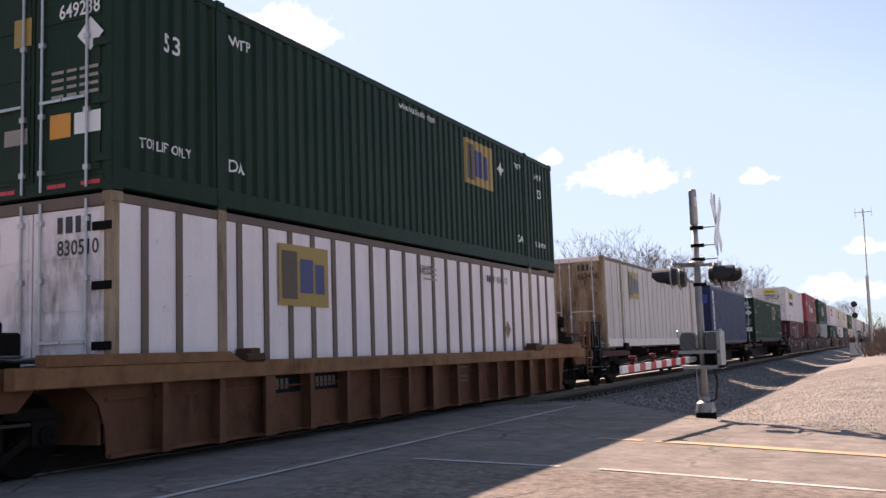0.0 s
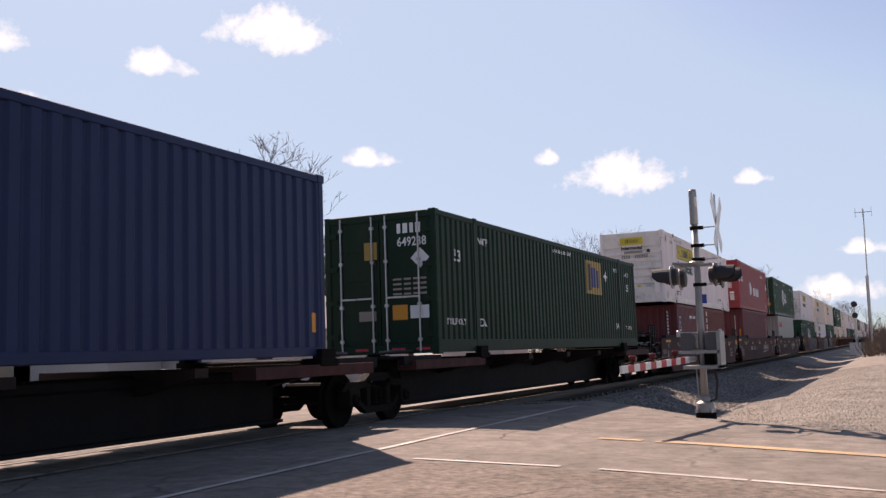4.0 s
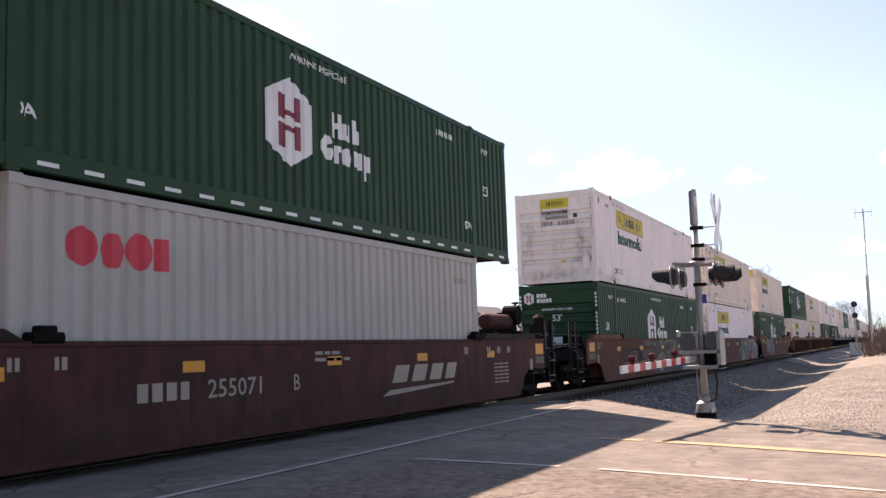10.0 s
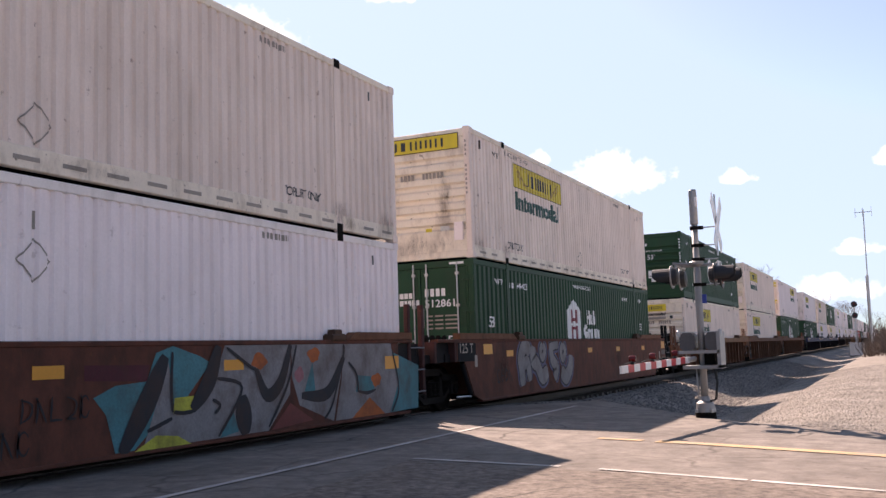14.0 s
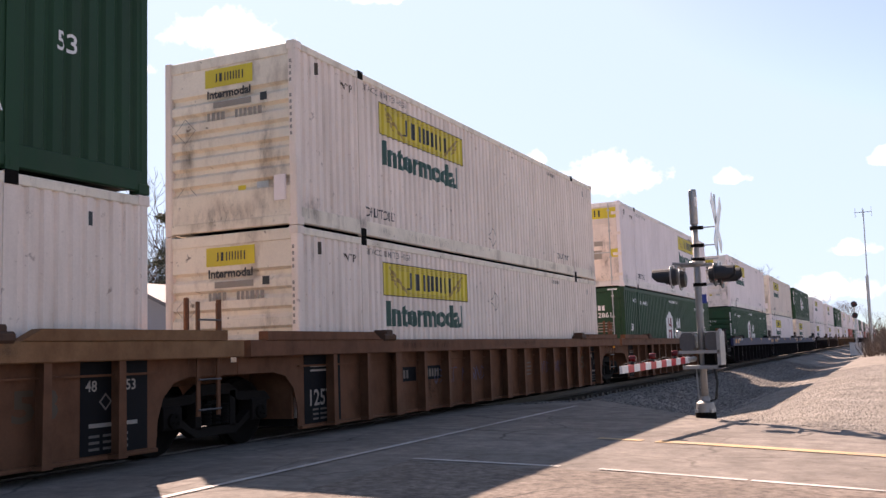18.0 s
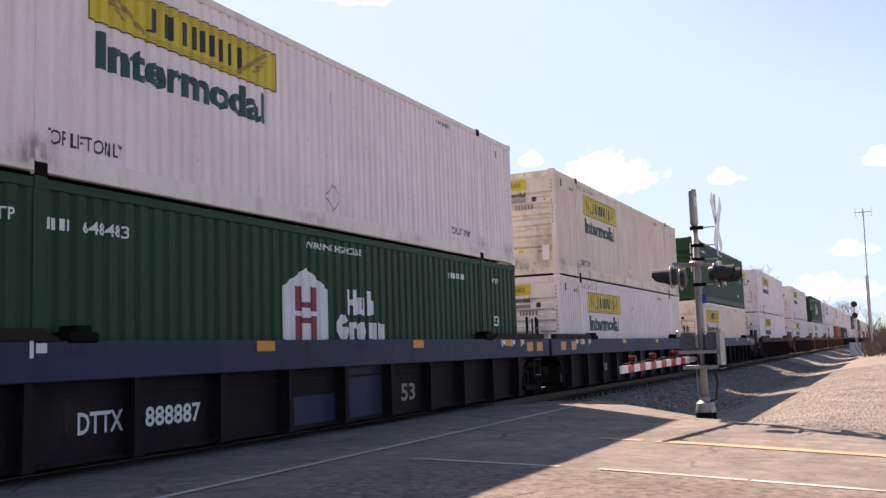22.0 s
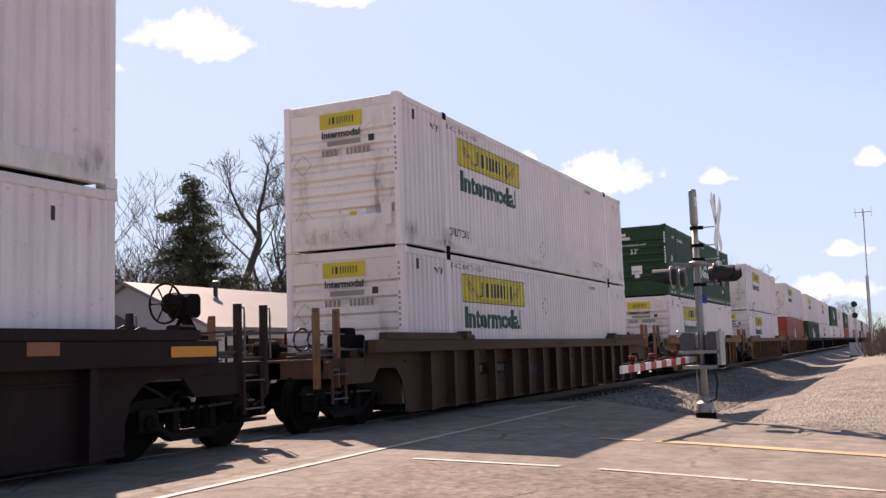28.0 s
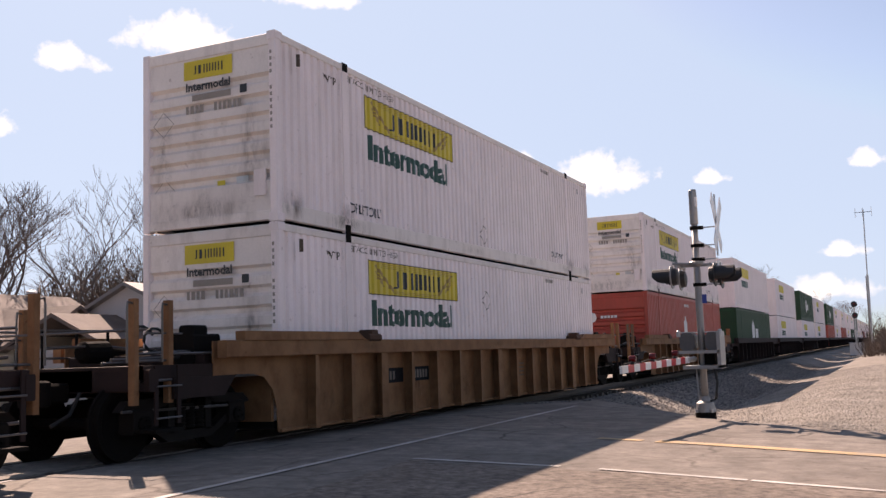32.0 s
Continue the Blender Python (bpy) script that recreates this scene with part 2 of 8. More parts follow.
# ---- building ----
class Geo:
    """Vertices and faces of one mesh."""

    def __init__(self):
        self.v, self.f = [], []

    def add(self, v, f):
        n = len(self.v)
        self.v += v
        self.f += [tuple(i + n for i in q) for q in f]
        return self

    def box(self, x0, x1, y0, y1, z0, z1, c=0.0):
        """A box; c: width of the chamfer round its long upright or level edges."""
        if c <= 0:
            v = [(x, y, z) for x in (x0, x1) for y in (y0, y1) for z in (z0, z1)]
            return self.add(v, [(0, 1, 3, 2), (4, 6, 7, 5), (0, 4, 5, 1), (2, 3, 7, 6), (0, 2, 6, 4), (1, 5, 7, 3)])
        d = (x1 - x0, y1 - y0, z1 - z0)
        ax = d.index(max(d))
        lo, hi = [x0, y0, z0], [x1, y1, z1]
        a, b = [i for i in range(3) if i != ax]
        ring = [(lo[a] + c, lo[b]), (hi[a] - c, lo[b]), (hi[a], lo[b] + c), (hi[a], hi[b] - c), (hi[a] - c, hi[b]), (lo[a] + c, hi[b]), (lo[a], hi[b] - c), (lo[a], lo[b] + c)]
        v = []
        for e in (lo[ax], hi[ax]):
            for p, q in ring:
                w = [0, 0, 0]
                w[ax], w[a], w[b] = e, p, q
                v.append(tuple(w))
        f = [(i, (i + 1) % 8, (i + 1) % 8 + 8, i + 8) for i in range(8)] + [tuple(range(7, -1, -1)), tuple(range(8, 16))]
        return self.add(v, f)

    def tube(self, pts, r, n=8, r2=None):
        """A round bar along points; r2: radius at its end."""
        pts = [Vector(p) for p in pts]
        v, f = [], []
        for i, p in enumerate(pts):
            d = (pts[min(i + 1, len(pts) - 1)] - pts[max(i - 1, 0)]).normalized()
            s = d.orthogonal().normalized()
            if abs(d.z) < 0.9:
                s = d.cross(Vector((0, 0, 1))).normalized()
            t = d.cross(s)
            k = r if r2 is None else r + (r2 - r) * i / max(len(pts) - 1, 1)
            v += [tuple(p + s * k * math.cos(2 * math.pi * j / n) + t * k * math.sin(2 * math.pi * j / n)) for j in range(n)]
        for i in range(len(pts) - 1):
            f += [(i * n + j, i * n + (j + 1) % n, (i + 1) * n + (j + 1) % n, (i + 1) * n + j) for j in range(n)]
        f += [tuple(range(n - 1, -1, -1)), tuple(range((len(pts) - 1) * n, len(pts) * n))]
        return self.add(v, f)

    def prism(self, ring, axis, a, b):
        """A flat outline drawn out along an axis; the outline lies in the other two."""
        n, v = len(ring), []
        for e in (a, b):
            for p, q in ring:
                w = [p, q]
                w.insert(axis, e)
                v.append(tuple(w))
        f = [(i, (i + 1) % n, (i + 1) % n + n, i + n) for i in range(n)] + [tuple(range(n - 1, -1, -1)), tuple(range(n, 2 * n))]
        return self.add(v, f)

    def lathe(self, prof, c, axis=0, n=24):
        """A turned body: profile of (along, radius) round an axis through c."""
        v, f = [], []
        for a, r in prof:
            for j in range(n):
                w = [r * math.cos(2 * math.pi * j / n), r * math.sin(2 * math.pi * j / n)]
                w.insert(axis, a)
                v.append((w[0] + c[0], w[1] + c[1], w[2] + c[2]))
        for i in range(len(prof) - 1):
            f += [(i * n + j, i * n + (j + 1) % n, (i + 1) * n + (j + 1) % n, (i + 1) * n + j) for j in range(n)]
        f += [tuple(range(n - 1, -1, -1)), tuple(range((len(prof) - 1) * n, len(prof) * n))]
        return self.add(v, f)

    def mesh(self, name, material, smooth=False):
        me = bpy.data.meshes.new(name)
        me.from_pydata(self.v, [], self.f)
        me.materials.append(material)
        bm = bmesh.new()
        bm.from_mesh(me)
        bmesh.ops.recalc_face_normals(bm, faces=bm.faces[:])
        bm.to_mesh(me)
        bm.free()
        if smooth:
            me.shade_smooth()
        return me


def part(name, geo, material, parent=None, label="", smooth=False):
    data = geo.mesh(name, material, smooth) if isinstance(geo, Geo) else geo
    ob = new(name, data)
    ob.parent = parent
    return tagged(ob, label)


def thing(name, label, category, group="", kind=""):
    return tagged(new(name), label, category, group, kind)


def again(name, ob, parent, m=None):
    """One more part on the mesh of ob."""
    o = new(name, ob.data)
    o.parent = parent
    if m is not None:
        o.matrix_basis = m
    return o


MOVERS = []           # (thing, place along the train, x, z)
WHEELS = []           # (wheelset, place along the train, y and z on its truck)


def rides(ob, u, z):
    MOVERS.append((ob, u, z))
    ob.matrix_basis = pose(TRACK, u, z)
    return ob


# ---- containers ----
WIDE = 2.59


def ribs(y0, y1, pitch, deep):
    """Corrugated wall in plan: (y, depth) from y0 to y1."""
    n = max(1, round((y1 - y0) / pitch))
    p = (y1 - y0) / n
    out = [(y0, 0.0)]
    for i in range(n):
        a = y0 + i * p
        out += [(a + 0.25 * p, 0.0), (a + 0.41 * p, deep), (a + 0.59 * p, deep), (a + 0.75 * p, 0.0)]
    return out + [(y1, 0.0)]


class Side:
    """What a container's side is like along its length; depth() gives how far it is sunk at y."""

    def __init__(self, long, posts, pitch, deep):
        self.runs = []
        h = long / 2 - 0.12
        cuts = [-h] + [q for p in posts for q in (p - 0.09, p + 0.09)] + [h]
        for a, b in zip(cuts[::2], cuts[1::2]):
            self.runs.append(ribs(a, b, pitch, deep) if deep else [(a, 0.0), (b, 0.0)])
        self.line = [q for r in self.runs for q in r]

    def depth(self, y):
        return float(np.interp(y, [q[0] for q in self.line], [q[1] for q in self.line]))


def container(label, paint, long=16.154, high=2.9, pitch=0.205, deep=0.036, doors=False, battens=0, rail=None, far=False, endpaint=None, postpaint=None, fluted=False, toprail=None, group="containers on the train"):
    """A box container; its visible end is at -y, its visible side at +x, its base at z = 0."""
    t = thing("shipping_container", label, "shipping container", group)
    h, w = long / 2, WIDE / 2
    paint, rail = M[paint], M[rail or paint]
    endp, postp = M[endpaint] if endpaint else paint, M[postpaint] if postpaint else paint
    posts = (-6.06, 6.06) if long > 13 else ()
    side = Side(long, posts, pitch, deep)
    low, top = 0.28 if long > 13.8 else 0.17, high - 0.13
    if far:
        side = Side(long, posts, 0.3, 0.03)
    for s in (1, -1):
        g = Geo()
        for run in side.runs:
            n = len(run)
            v = [(s * (w - 0.012 - d), y, z) for z in (low, top) for y, d in run]
            g.add(v, [(i, i + 1, i + 1 + n, i + n) for i in range(n - 1)])
        part("side_panel", g, paint, t)
        part("bottom_rail", Geo().box(s * w - (0.10 if s > 0 else 0), s * w + (0 if s > 0 else 0.10), -h + 0.12, h - 0.12, 0.03, low, 0.012), rail, t)
        part("top_rail", Geo().box(s * w - (0.07 if s > 0 else 0), s * w + (0 if s > 0 else 0.07), -h + 0.12, h - 0.12, top, high - 0.012, 0.012), M[toprail] if toprail else rail, t)
        for p in posts:
            lp = part("lift_post", Geo().box(s * (w - 0.055), s * (w + 0.004), p - 0.09, p + 0.09, 0.0, high, 0.0), postp, t)
            if not far and s > 0:
                for z in (0.0, high - 0.13):
                    part("corner_casting", Geo().box(w - 0.02, w + 0.012, p - 0.085, p + 0.085, z - 0.006, z + 0.136).box(w + 0.011, w + 0.016, p - 0.03, p + 0.03, z + 0.035, z + 0.1), M["iron"] if pitch < 0.21 and deep else postp, lp)
    for sx in (1, -1):
        for sy in (1, -1):
            cp = part("corner_post", Geo().box(sx * w - (0.14 if sx > 0 else 0), sx * w + (0 if sx > 0 else 0.14), sy * h - (0.14 if sy > 0 else 0), sy * h + (0 if sy > 0 else 0.14), 0.0, high - 0.004, 0.02), postp, t)
            if not far and sx > 0:
                for z in (0, high - 0.12):
                    x0, x1 = sorted((sx * (w - 0.15), sx * (w + 0.008)))
                    y0, y1 = sorted((sy * (h - 0.17), sy * (h + 0.008)))
                    part("corner_casting", Geo().box(x0, x1, y0, y1, z - 0.005, z + 0.125, 0.01), postp, cp)
    part("roof", Geo().box(-w + 0.06, w - 0.06, -h + 0.05, h - 0.05, high - 0.06, high - 0.02), paint, t)
    part("underframe", Geo().box(-w + 0.09, w - 0.09, -h + 0.06, h - 0.06, 0.08, 0.16), M["iron"], t)
    part("rear_wall", Geo().box(-w + 0.13, w - 0.13, h - 0.09, h - 0.04, 0.1, high - 0.05), endp, t)
    e = -h
    if fluted:
        run = ribs(-w + 0.13, w - 0.13, 0.26, 0.036)
        v = [(x, e + 0.03 + d, z) for z in (0.12, high - 0.12) for x, d in run]
        n = len(run)
        part("front_wall", Geo().add(v, [(i, i + 1, i + 1 + n, i + n) for i in range(n - 1)]), endp, t)
        part("front_sill", Geo().box(-w + 0.14, w - 0.14, e + 0.005, e + 0.12, 0.02, 0.15, 0.012), rail, t)
        part("front_header", Geo().box(-w + 0.14, w - 0.14, e + 0.012, e + 0.12, high - 0.14, high - 0.02, 0.012), rail, t)
    elif doors:
        part("door_sill", Geo().box(-w + 0.14, w - 0.14, e + 0.005, e + 0.14, 0.02, 0.2, 0.012), rail, t)
        part("door_header", Geo().box(-w + 0.14, w - 0.14, e + 0.005, e + 0.14, high - 0.16, high - 0.01, 0.012), rail, t)
        for s in (1, -1):
            g = Geo()
            raised = []
            k = 4
            x0, x1 = sorted((s * 0.012, s * (w - 0.15)))
            g.box(x0, x1, e + 0.03, e + 0.09, 0.205, high - 0.165)
            for i in range(k):
                a, b = 0.21 + (high - 0.38) * i / k, 0.21 + (high - 0.38) * (i + 1) / k
                raised.append(Geo().box(x0 + 0.06, x1 - 0.06, e + 0.018, e + 0.0305, a + 0.05, b - 0.05, 0.0))
            d = part("door", g, endp, t)
            for g in raised:
                part("door_panel", g, endp, d)
            if not far:
                for q in (0.18, 0.6) if long < 16 else (0.16, 0.9):
                    lr = Geo().tube([(s * q, e - 0.012, 0.06), (s * q, e - 0.012, high - 0.06)], 0.018, 8)
                    for z in (0.3, 1.0, 1.9, high - 0.3):
                        lr.box(s * q - 0.04, s * q + 0.04, e - 0.03, e + 0.02, z - 0.03, z + 0.03)
                    part("lock_rod", lr, M["alu"] if long > 13 else M["dull"], d)
                    hx = sorted((s * q, s * q + 0.36 * s * (1 if q < 0.5 else -1)))
                    part("lock_handle", Geo().box(hx[0], hx[1], e - 0.045, e - 0.028, 1.14, 1.175), M["alu"], d)
                for z in (0.4, 1.1, 1.8, 2.5):
                    x0, x1 = sorted((s * (w - 0.3), s * (w - 0.01)))
                    part("hinge", Geo().box(x0, x1, e - 0.012, e + 0.02, z - 0.05, z + 0.05), M["iron"] if battens else endp, d)
    else:
        g = Geo()
        prof = [(e + 0.032, 0.12)]
        k = 0 if far else 6
        for i in range(k):
            a = 0.62 + i * 0.3
            prof += [(e + 0.026, a), (e + 0.1, a + 0.06), (e + 0.1, a + 0.13), (e + 0.026, a + 0.17)]
        prof += [(e + 0.032, high - 0.12)]
        n = len(prof)
        v = [(x, y, z) for x in (-w + 0.13, w - 0.13) for y, z in prof]
        g.add(v, [(i, i + 1, i + 1 + n, i + n) for i in range(n - 1)])
        part("front_wall", g, endp, t)
        part("front_sill", Geo().box(-w + 0.14, w - 0.14, e + 0.005, e + 0.12, 0.02, 0.17, 0.012), rail, t)
        part("front_header", Geo().box(-w + 0.14, w - 0.14, e + 0.012, e + 0.12, high - 0.2, high - 0.02, 0.012), rail, t)
    if battens:
        for i in range(battens):
            y = -h + 0.54 + 0.617 * i
            if min(abs(y - p) for p in posts) > 0.25:
                part("batten", Geo().box(w - 0.015, w + 0.012, y - 0.055, y + 0.055, low, top), M["batten"], t)
    return t, side


# ---- railway cars ----
def truck(parent, y, u, near=True):
    """A four-wheel truck under a car, its centre at y on the car and u along the train."""
    t = part("truck", Geo().box(-0.8, 0.8, -0.22, 0.22, 0.42, 0.72, 0.04).box(-1.0, 1.0, -0.14, 0.14, 0.46, 0.66, 0.03), M["iron"], parent)
    t.matrix_basis = pose(0, y, 0)
    for s in (1, -1):
        g = Geo()
        a, b = s * 0.98 - 0.07, s * 0.98 + 0.07
        g.prism([(-1.25, 0.62), (-1.12, 0.74), (-0.5, 0.76), (-0.3, 0.88), (0.3, 0.88), (0.5, 0.76), (1.12, 0.74), (1.25, 0.62), (1.15, 0.6), (0.5, 0.64), (0.25, 0.74), (-0.25, 0.74), (-0.5, 0.64), (-1.15, 0.6)], 0, a, b)
        g.prism([(-0.42, 0.2), (0.42, 0.2), (0.48, 0.32), (-0.48, 0.32)], 0, a, b)
        for e in (1, -1):
            g.prism([(e * 0.42, 0.2), (e * 0.48, 0.32), (e * 0.92, 0.6), (e * 1.0, 0.52)], 0, a, b)
            g.prism([(e * 0.3, 0.3), (e * 0.42, 0.3), (e * 0.42, 0.78), (e * 0.3, 0.78)], 0, a, b)
        for yy in (-0.915, 0.915):
            g.box(s * 0.98 - 0.12, s * 0.98 + 0.12, yy - 0.17, yy + 0.17, 0.34, 0.64, 0.03)
        part("side_frame", g, M["frame"], t)
        if near:
            for yy in (-0.18, 0.0, 0.18):
                prof = []
                for k in range(6):
                    prof += [(k * 0.048, 0.055), (k * 0.048 + 0.012, 0.075), (k * 0.048 + 0.034, 0.075)]
                part("spring", Geo().lathe(prof, (s * 1.03, yy, 0.34), 2, 10), M["iron"], t)
    for yy in (-0.915, 0.915):
        g = Geo().tube([(-1.12, 0, 0), (1.12, 0, 0)], 0.075, 12)
        for s in (1, -1):
            prof = [(s * 0.68, 0.1), (s * 0.69, 0.30), (s * 0.67, 0.4), (s * 0.665, 0.495), (s * 0.70, 0.495), (s * 0.712, 0.462), (s * 0.80, 0.455), (s * 0.805, 0.4), (s * 0.78, 0.36), (s * 0.76, 0.2), (s * 0.80, 0.12), (s * 0.80, 0.08)]
            g.lathe(prof, (0, 0, 0), 0, 28 if near else 12)
            if near:
                g.lathe([(s * 1.08, 0.1), (s * 1.14, 0.1), (s * 1.15, 0.07)], (0, 0, 0), 0, 12)
                for k in range(3):
                    a = k * 2.094
                    g.box(min(s * 1.15, s * 1.17), max(s * 1.15, s * 1.17), math.cos(a) * 0.05 - 0.014, math.cos(a) * 0.05 + 0.014, math.sin(a) * 0.05 - 0.014, math.sin(a) * 0.05 + 0.014)
        ws = part("wheelset", g, M["iron"], t)
        ws.matrix_basis = pose(0, yy, 0.457)
        if near:
            WHEELS.append((ws, u, yy))
    return t


def rail_post(parent, x, y, z0, z1, r=0.022, mt="iron", name="handrail_post"):
    return part(name, Geo().tube([(x, y, z0), (x, y, z1)], r, 6), M[mt], parent)


def ladder(parent, x, y, z0, z1, mt):
    g = Geo()
    for yy in (y - 0.2, y + 0.2):
        g.box(x - 0.012, x + 0.012, yy - 0.03, yy + 0.03, z0, z1)
    l = part("ladder", g, M[mt], parent)
    k = int((z1 - z0) / 0.38)
    first = None
    for i in range(k + 1):
        z = z0 + 0.08 + i * 0.38
        if first is None:
            first = part("rung", Geo().tube([(x + 0.03, y - 0.22, 0), (x + 0.03, y + 0.22, 0)], 0.013, 6), M["dull"], l)
            first.matrix_basis = pose(0, 0, z)
        else:
            again("rung", first, l, pose(0, 0, z))
    return l


BRAKE = 1.25          # how far the hand brake stands beyond the middle of the platform


def end_gear(car, s, y0, y1, mt, brake=False, tank=False, ends=True, post=None, posts=True):
    """Platform and rails over a truck, from the well's end y0 outwards to y1; s: which end."""
    a, b = sorted((s * y0, s * y1))
    part("end_platform", Geo().box(-0.5, 0.5, a, b, 0.86, 1.12, 0.02).box(-1.3, 1.3, a, b, 1.1, 1.16, 0.015), M[mt], car)
    for x in (-1.25, 1.25):
        part("platform_edge", Geo().box(x - 0.06, x + 0.06, a, b, 1.0, 1.163), M[mt], car)
    m = (a + b) / 2
    if ends:
        o, q = s * (y1 + 0.1), s * (y1 - 0.5)
        for x in (-1.25, 1.25):
            for yy in (o, q) if posts else ():
                part("end_post", Geo().box(x - 0.05, x + 0.05, yy - 0.045, yy + 0.045, 0.7, 1.96, 0.01), M[post or mt], car)
                part("grab_iron", Geo().tube([(x + 0.02, yy + s * 0.02, 1.9), (x + 0.02, yy + s * 0.12, 1.92), (x + 0.02, yy + s * 0.13, 1.84), (x + 0.02, yy + s * 0.13, 1.2)], 0.014, 6), M["dull"], car)
            for z in (0.98, 1.22):
                part("rung", Geo().tube([(x, o, z), (x, q, z)], 0.016, 6), M["dull"], car)
            part("handrail", Geo().tube([(x, q, 1.3), (x, s * (y1 - 1.6), 1.3)], 0.018, 6), M["dull"], car)
            part("brake_rod", Geo().tube([(x * 0.85, s * (y1 + 0.1), 0.62), (x * 0.85, s * (y1 - 2.2), 0.58)], 0.02, 6), M["dull"], car)
        part("walkway_rail", Geo().tube([(-1.1, q, 1.68), (-1.1, s * (y0 + 0.1), 1.68)], 0.018, 6), M["dull"], car)
        for k in range(4):
            rail_post(car, -1.1, s * (y0 + 0.15 + 0.6 * k), 1.12, 1.68, 0.022, "iron", "rail_post")
        o = s * (y1 - 0.12)
        part("handrail", Geo().tube([(-1.25, o, 1.6), (1.25, o, 1.6)], 0.018, 6), M["dull"], car)
        for x in (-1.3, 1.3):
            p, q = sorted((s * (y0 + 0.9), s * (y1 - 0.5)))
            part("side_sill", Geo().prism([(p + (0.25 if s > 0 else 0), 0.74), (q - (0 if s > 0 else 0.25), 0.74), (q, 1.0), (p, 1.0)], 0, x - 0.04, x + 0.04), M[mt], car)
        part("end_sill", Geo().box(-1.4, 1.4, s * (y1 - 0.06) - 0.06, s * (y1 - 0.06) + 0.06, 0.85, 1.12, 0.015), M[mt], car)
        part("coupler", Geo().box(-0.12, 0.12, min(s * y1, s * (y1 + 0.5)), max(s * y1, s * (y1 + 0.5)), 0.74, 0.98, 0.03).lathe([(0.70, 0.15), (0.72, 0.19), (1.0, 0.19), (1.02, 0.15)], (0, s * (y1 + 0.42), 0), 2, 12), M["iron"], car)
        part("air_hose", Geo().tube([(0.3, s * y1, 0.85), (0.34, s * (y1 + 0.2), 0.6), (0.3, s * (y1 + 0.45), 0.48)], 0.025, 6), M["rubber"], car)
        ladder(car, 1.38, s * (y1 - 0.34), 0.45, 1.16, mt)
        st = Geo().box(1.1, 1.42, s * (y1 - 0.34) - 0.25, s * (y1 - 0.34) + 0.25, 0.36, 0.4)
        part("step", st, M["iron"], car)
    if tank:
        part("air_reservoir", Geo().lathe([(m - 0.75, 0.06), (m - 0.68, 0.2), (m - 0.6, 0.23), (m + 0.6, 0.23), (m + 0.68, 0.2), (m + 0.75, 0.06)], (0.35, 0, 1.52), 1, 16), M["iron"], car, smooth=False)
        for yy in (m - 0.41, m + 0.41):
            part("reservoir_bracket", Geo().box(0.2, 0.5, yy - 0.04, yy + 0.04, 1.14, 1.34), M["iron"], car)
    if ends or tank or brake:
        for q, (x, z) in enumerate(((1.0, 1.3), (-0.4, 1.42), (0.55, 1.2))):
            part("air_pipe", Geo().tube([(x, a + 0.1, z), (x - 0.05, m - 0.2, z + 0.03), (x + 0.12, m + 0.3, z - 0.04), (x + 0.1, b - 0.1, z)], 0.022, 6), M["dull"], car)
        part("brake_cylinder", Geo().lathe([(m - 0.55, 0.1), (m - 0.5, 0.15), (m - 0.1, 0.16), (m - 0.05, 0.1), (m + 0.3, 0.03)], (-0.5, 0, 1.36), 1, 14), M["iron"], car)
        part("valve_box", Geo().box(0.62, 1.05, m - 0.1, m + 0.45, 1.16, 1.56, 0.03).box(0.7, 0.95, m + 0.02, m + 0.3, 1.54, 1.68, 0.03), M["iron"], car)
        for x in (-1.25, 1.25):
            part("mid_rail", Geo().tube([(x, s * (y1 - 0.12), 1.55), (x, s * (y1 - 0.75), 1.55)], 0.014, 6), M["dull"], car) if ends else None
            part("side_rail", Geo().tube([(x * 1.04, a, 0.98), (x * 1.04, b, 0.98)], 0.02, 6), M["dull"], car)
        for x, r in ((0.3, 0.16), (0.05, 0.2)):
            part("hose_loop", Geo().tube([(x, m + r * math.cos(q) * 1.3, 1.5 + r * math.sin(q)) for q in np.linspace(0.4, 5.6, 12)], 0.02, 6), M["rubber"], car)
        part("slack_adjuster", Geo().lathe([(m - 0.7, 0.02), (m - 0.4, 0.03), (m - 0.38, 0.07), (m + 0.4, 0.07), (m + 0.42, 0.03), (m + 0.8, 0.025)], (0.75, 0, 0.82), 1, 10), M["frame"], car)
        part("cross_beam", Geo().box(-1.2, 1.2, m - 0.07, m + 0.07, 1.16, 1.3, 0.015), M[mt], car)
        part("hanging_hose", Geo().tube([(1.0, a + 0.2, 1.1), (1.02, m - 0.3, 0.72), (1.02, m + 0.2, 0.78), (0.98, b - 0.2, 1.08)], 0.024, 6), M["rubber"], car)
    part("brake_pipe", Geo().tube([(0.8, a, 1.24), (0.8, m, 1.26), (0.7, b, 1.24)], 0.025, 6), M["dull"], car)
    if brake:
        m += s * BRAKE
        m -= s * 0.25
        g = Geo().box(-0.02, 0.34, m - 0.12, m + 0.16, 1.82, 2.16, 0.05)
        for x, dy in ((0.0, -0.1), (0.3, -0.1), (0.05, 0.2), (0.28, 0.2)):
            g.tube([(x, m + s * dy * 1.6, 1.12), (x, m + s * dy, 1.5), (0.16, m + 0.02, 1.9)], 0.05, 6)
        bw = part("brake_stand", g, M["iron"], car)
        part("gear_case", Geo().lathe([(m - 0.3, 0.05), (m - 0.28, 0.15), (m - 0.12, 0.17)], (0.14, 0, 2.02), 1, 14), M["iron"], bw)
        g = Geo()
        c = (0.12, m - 0.34, 2.02)
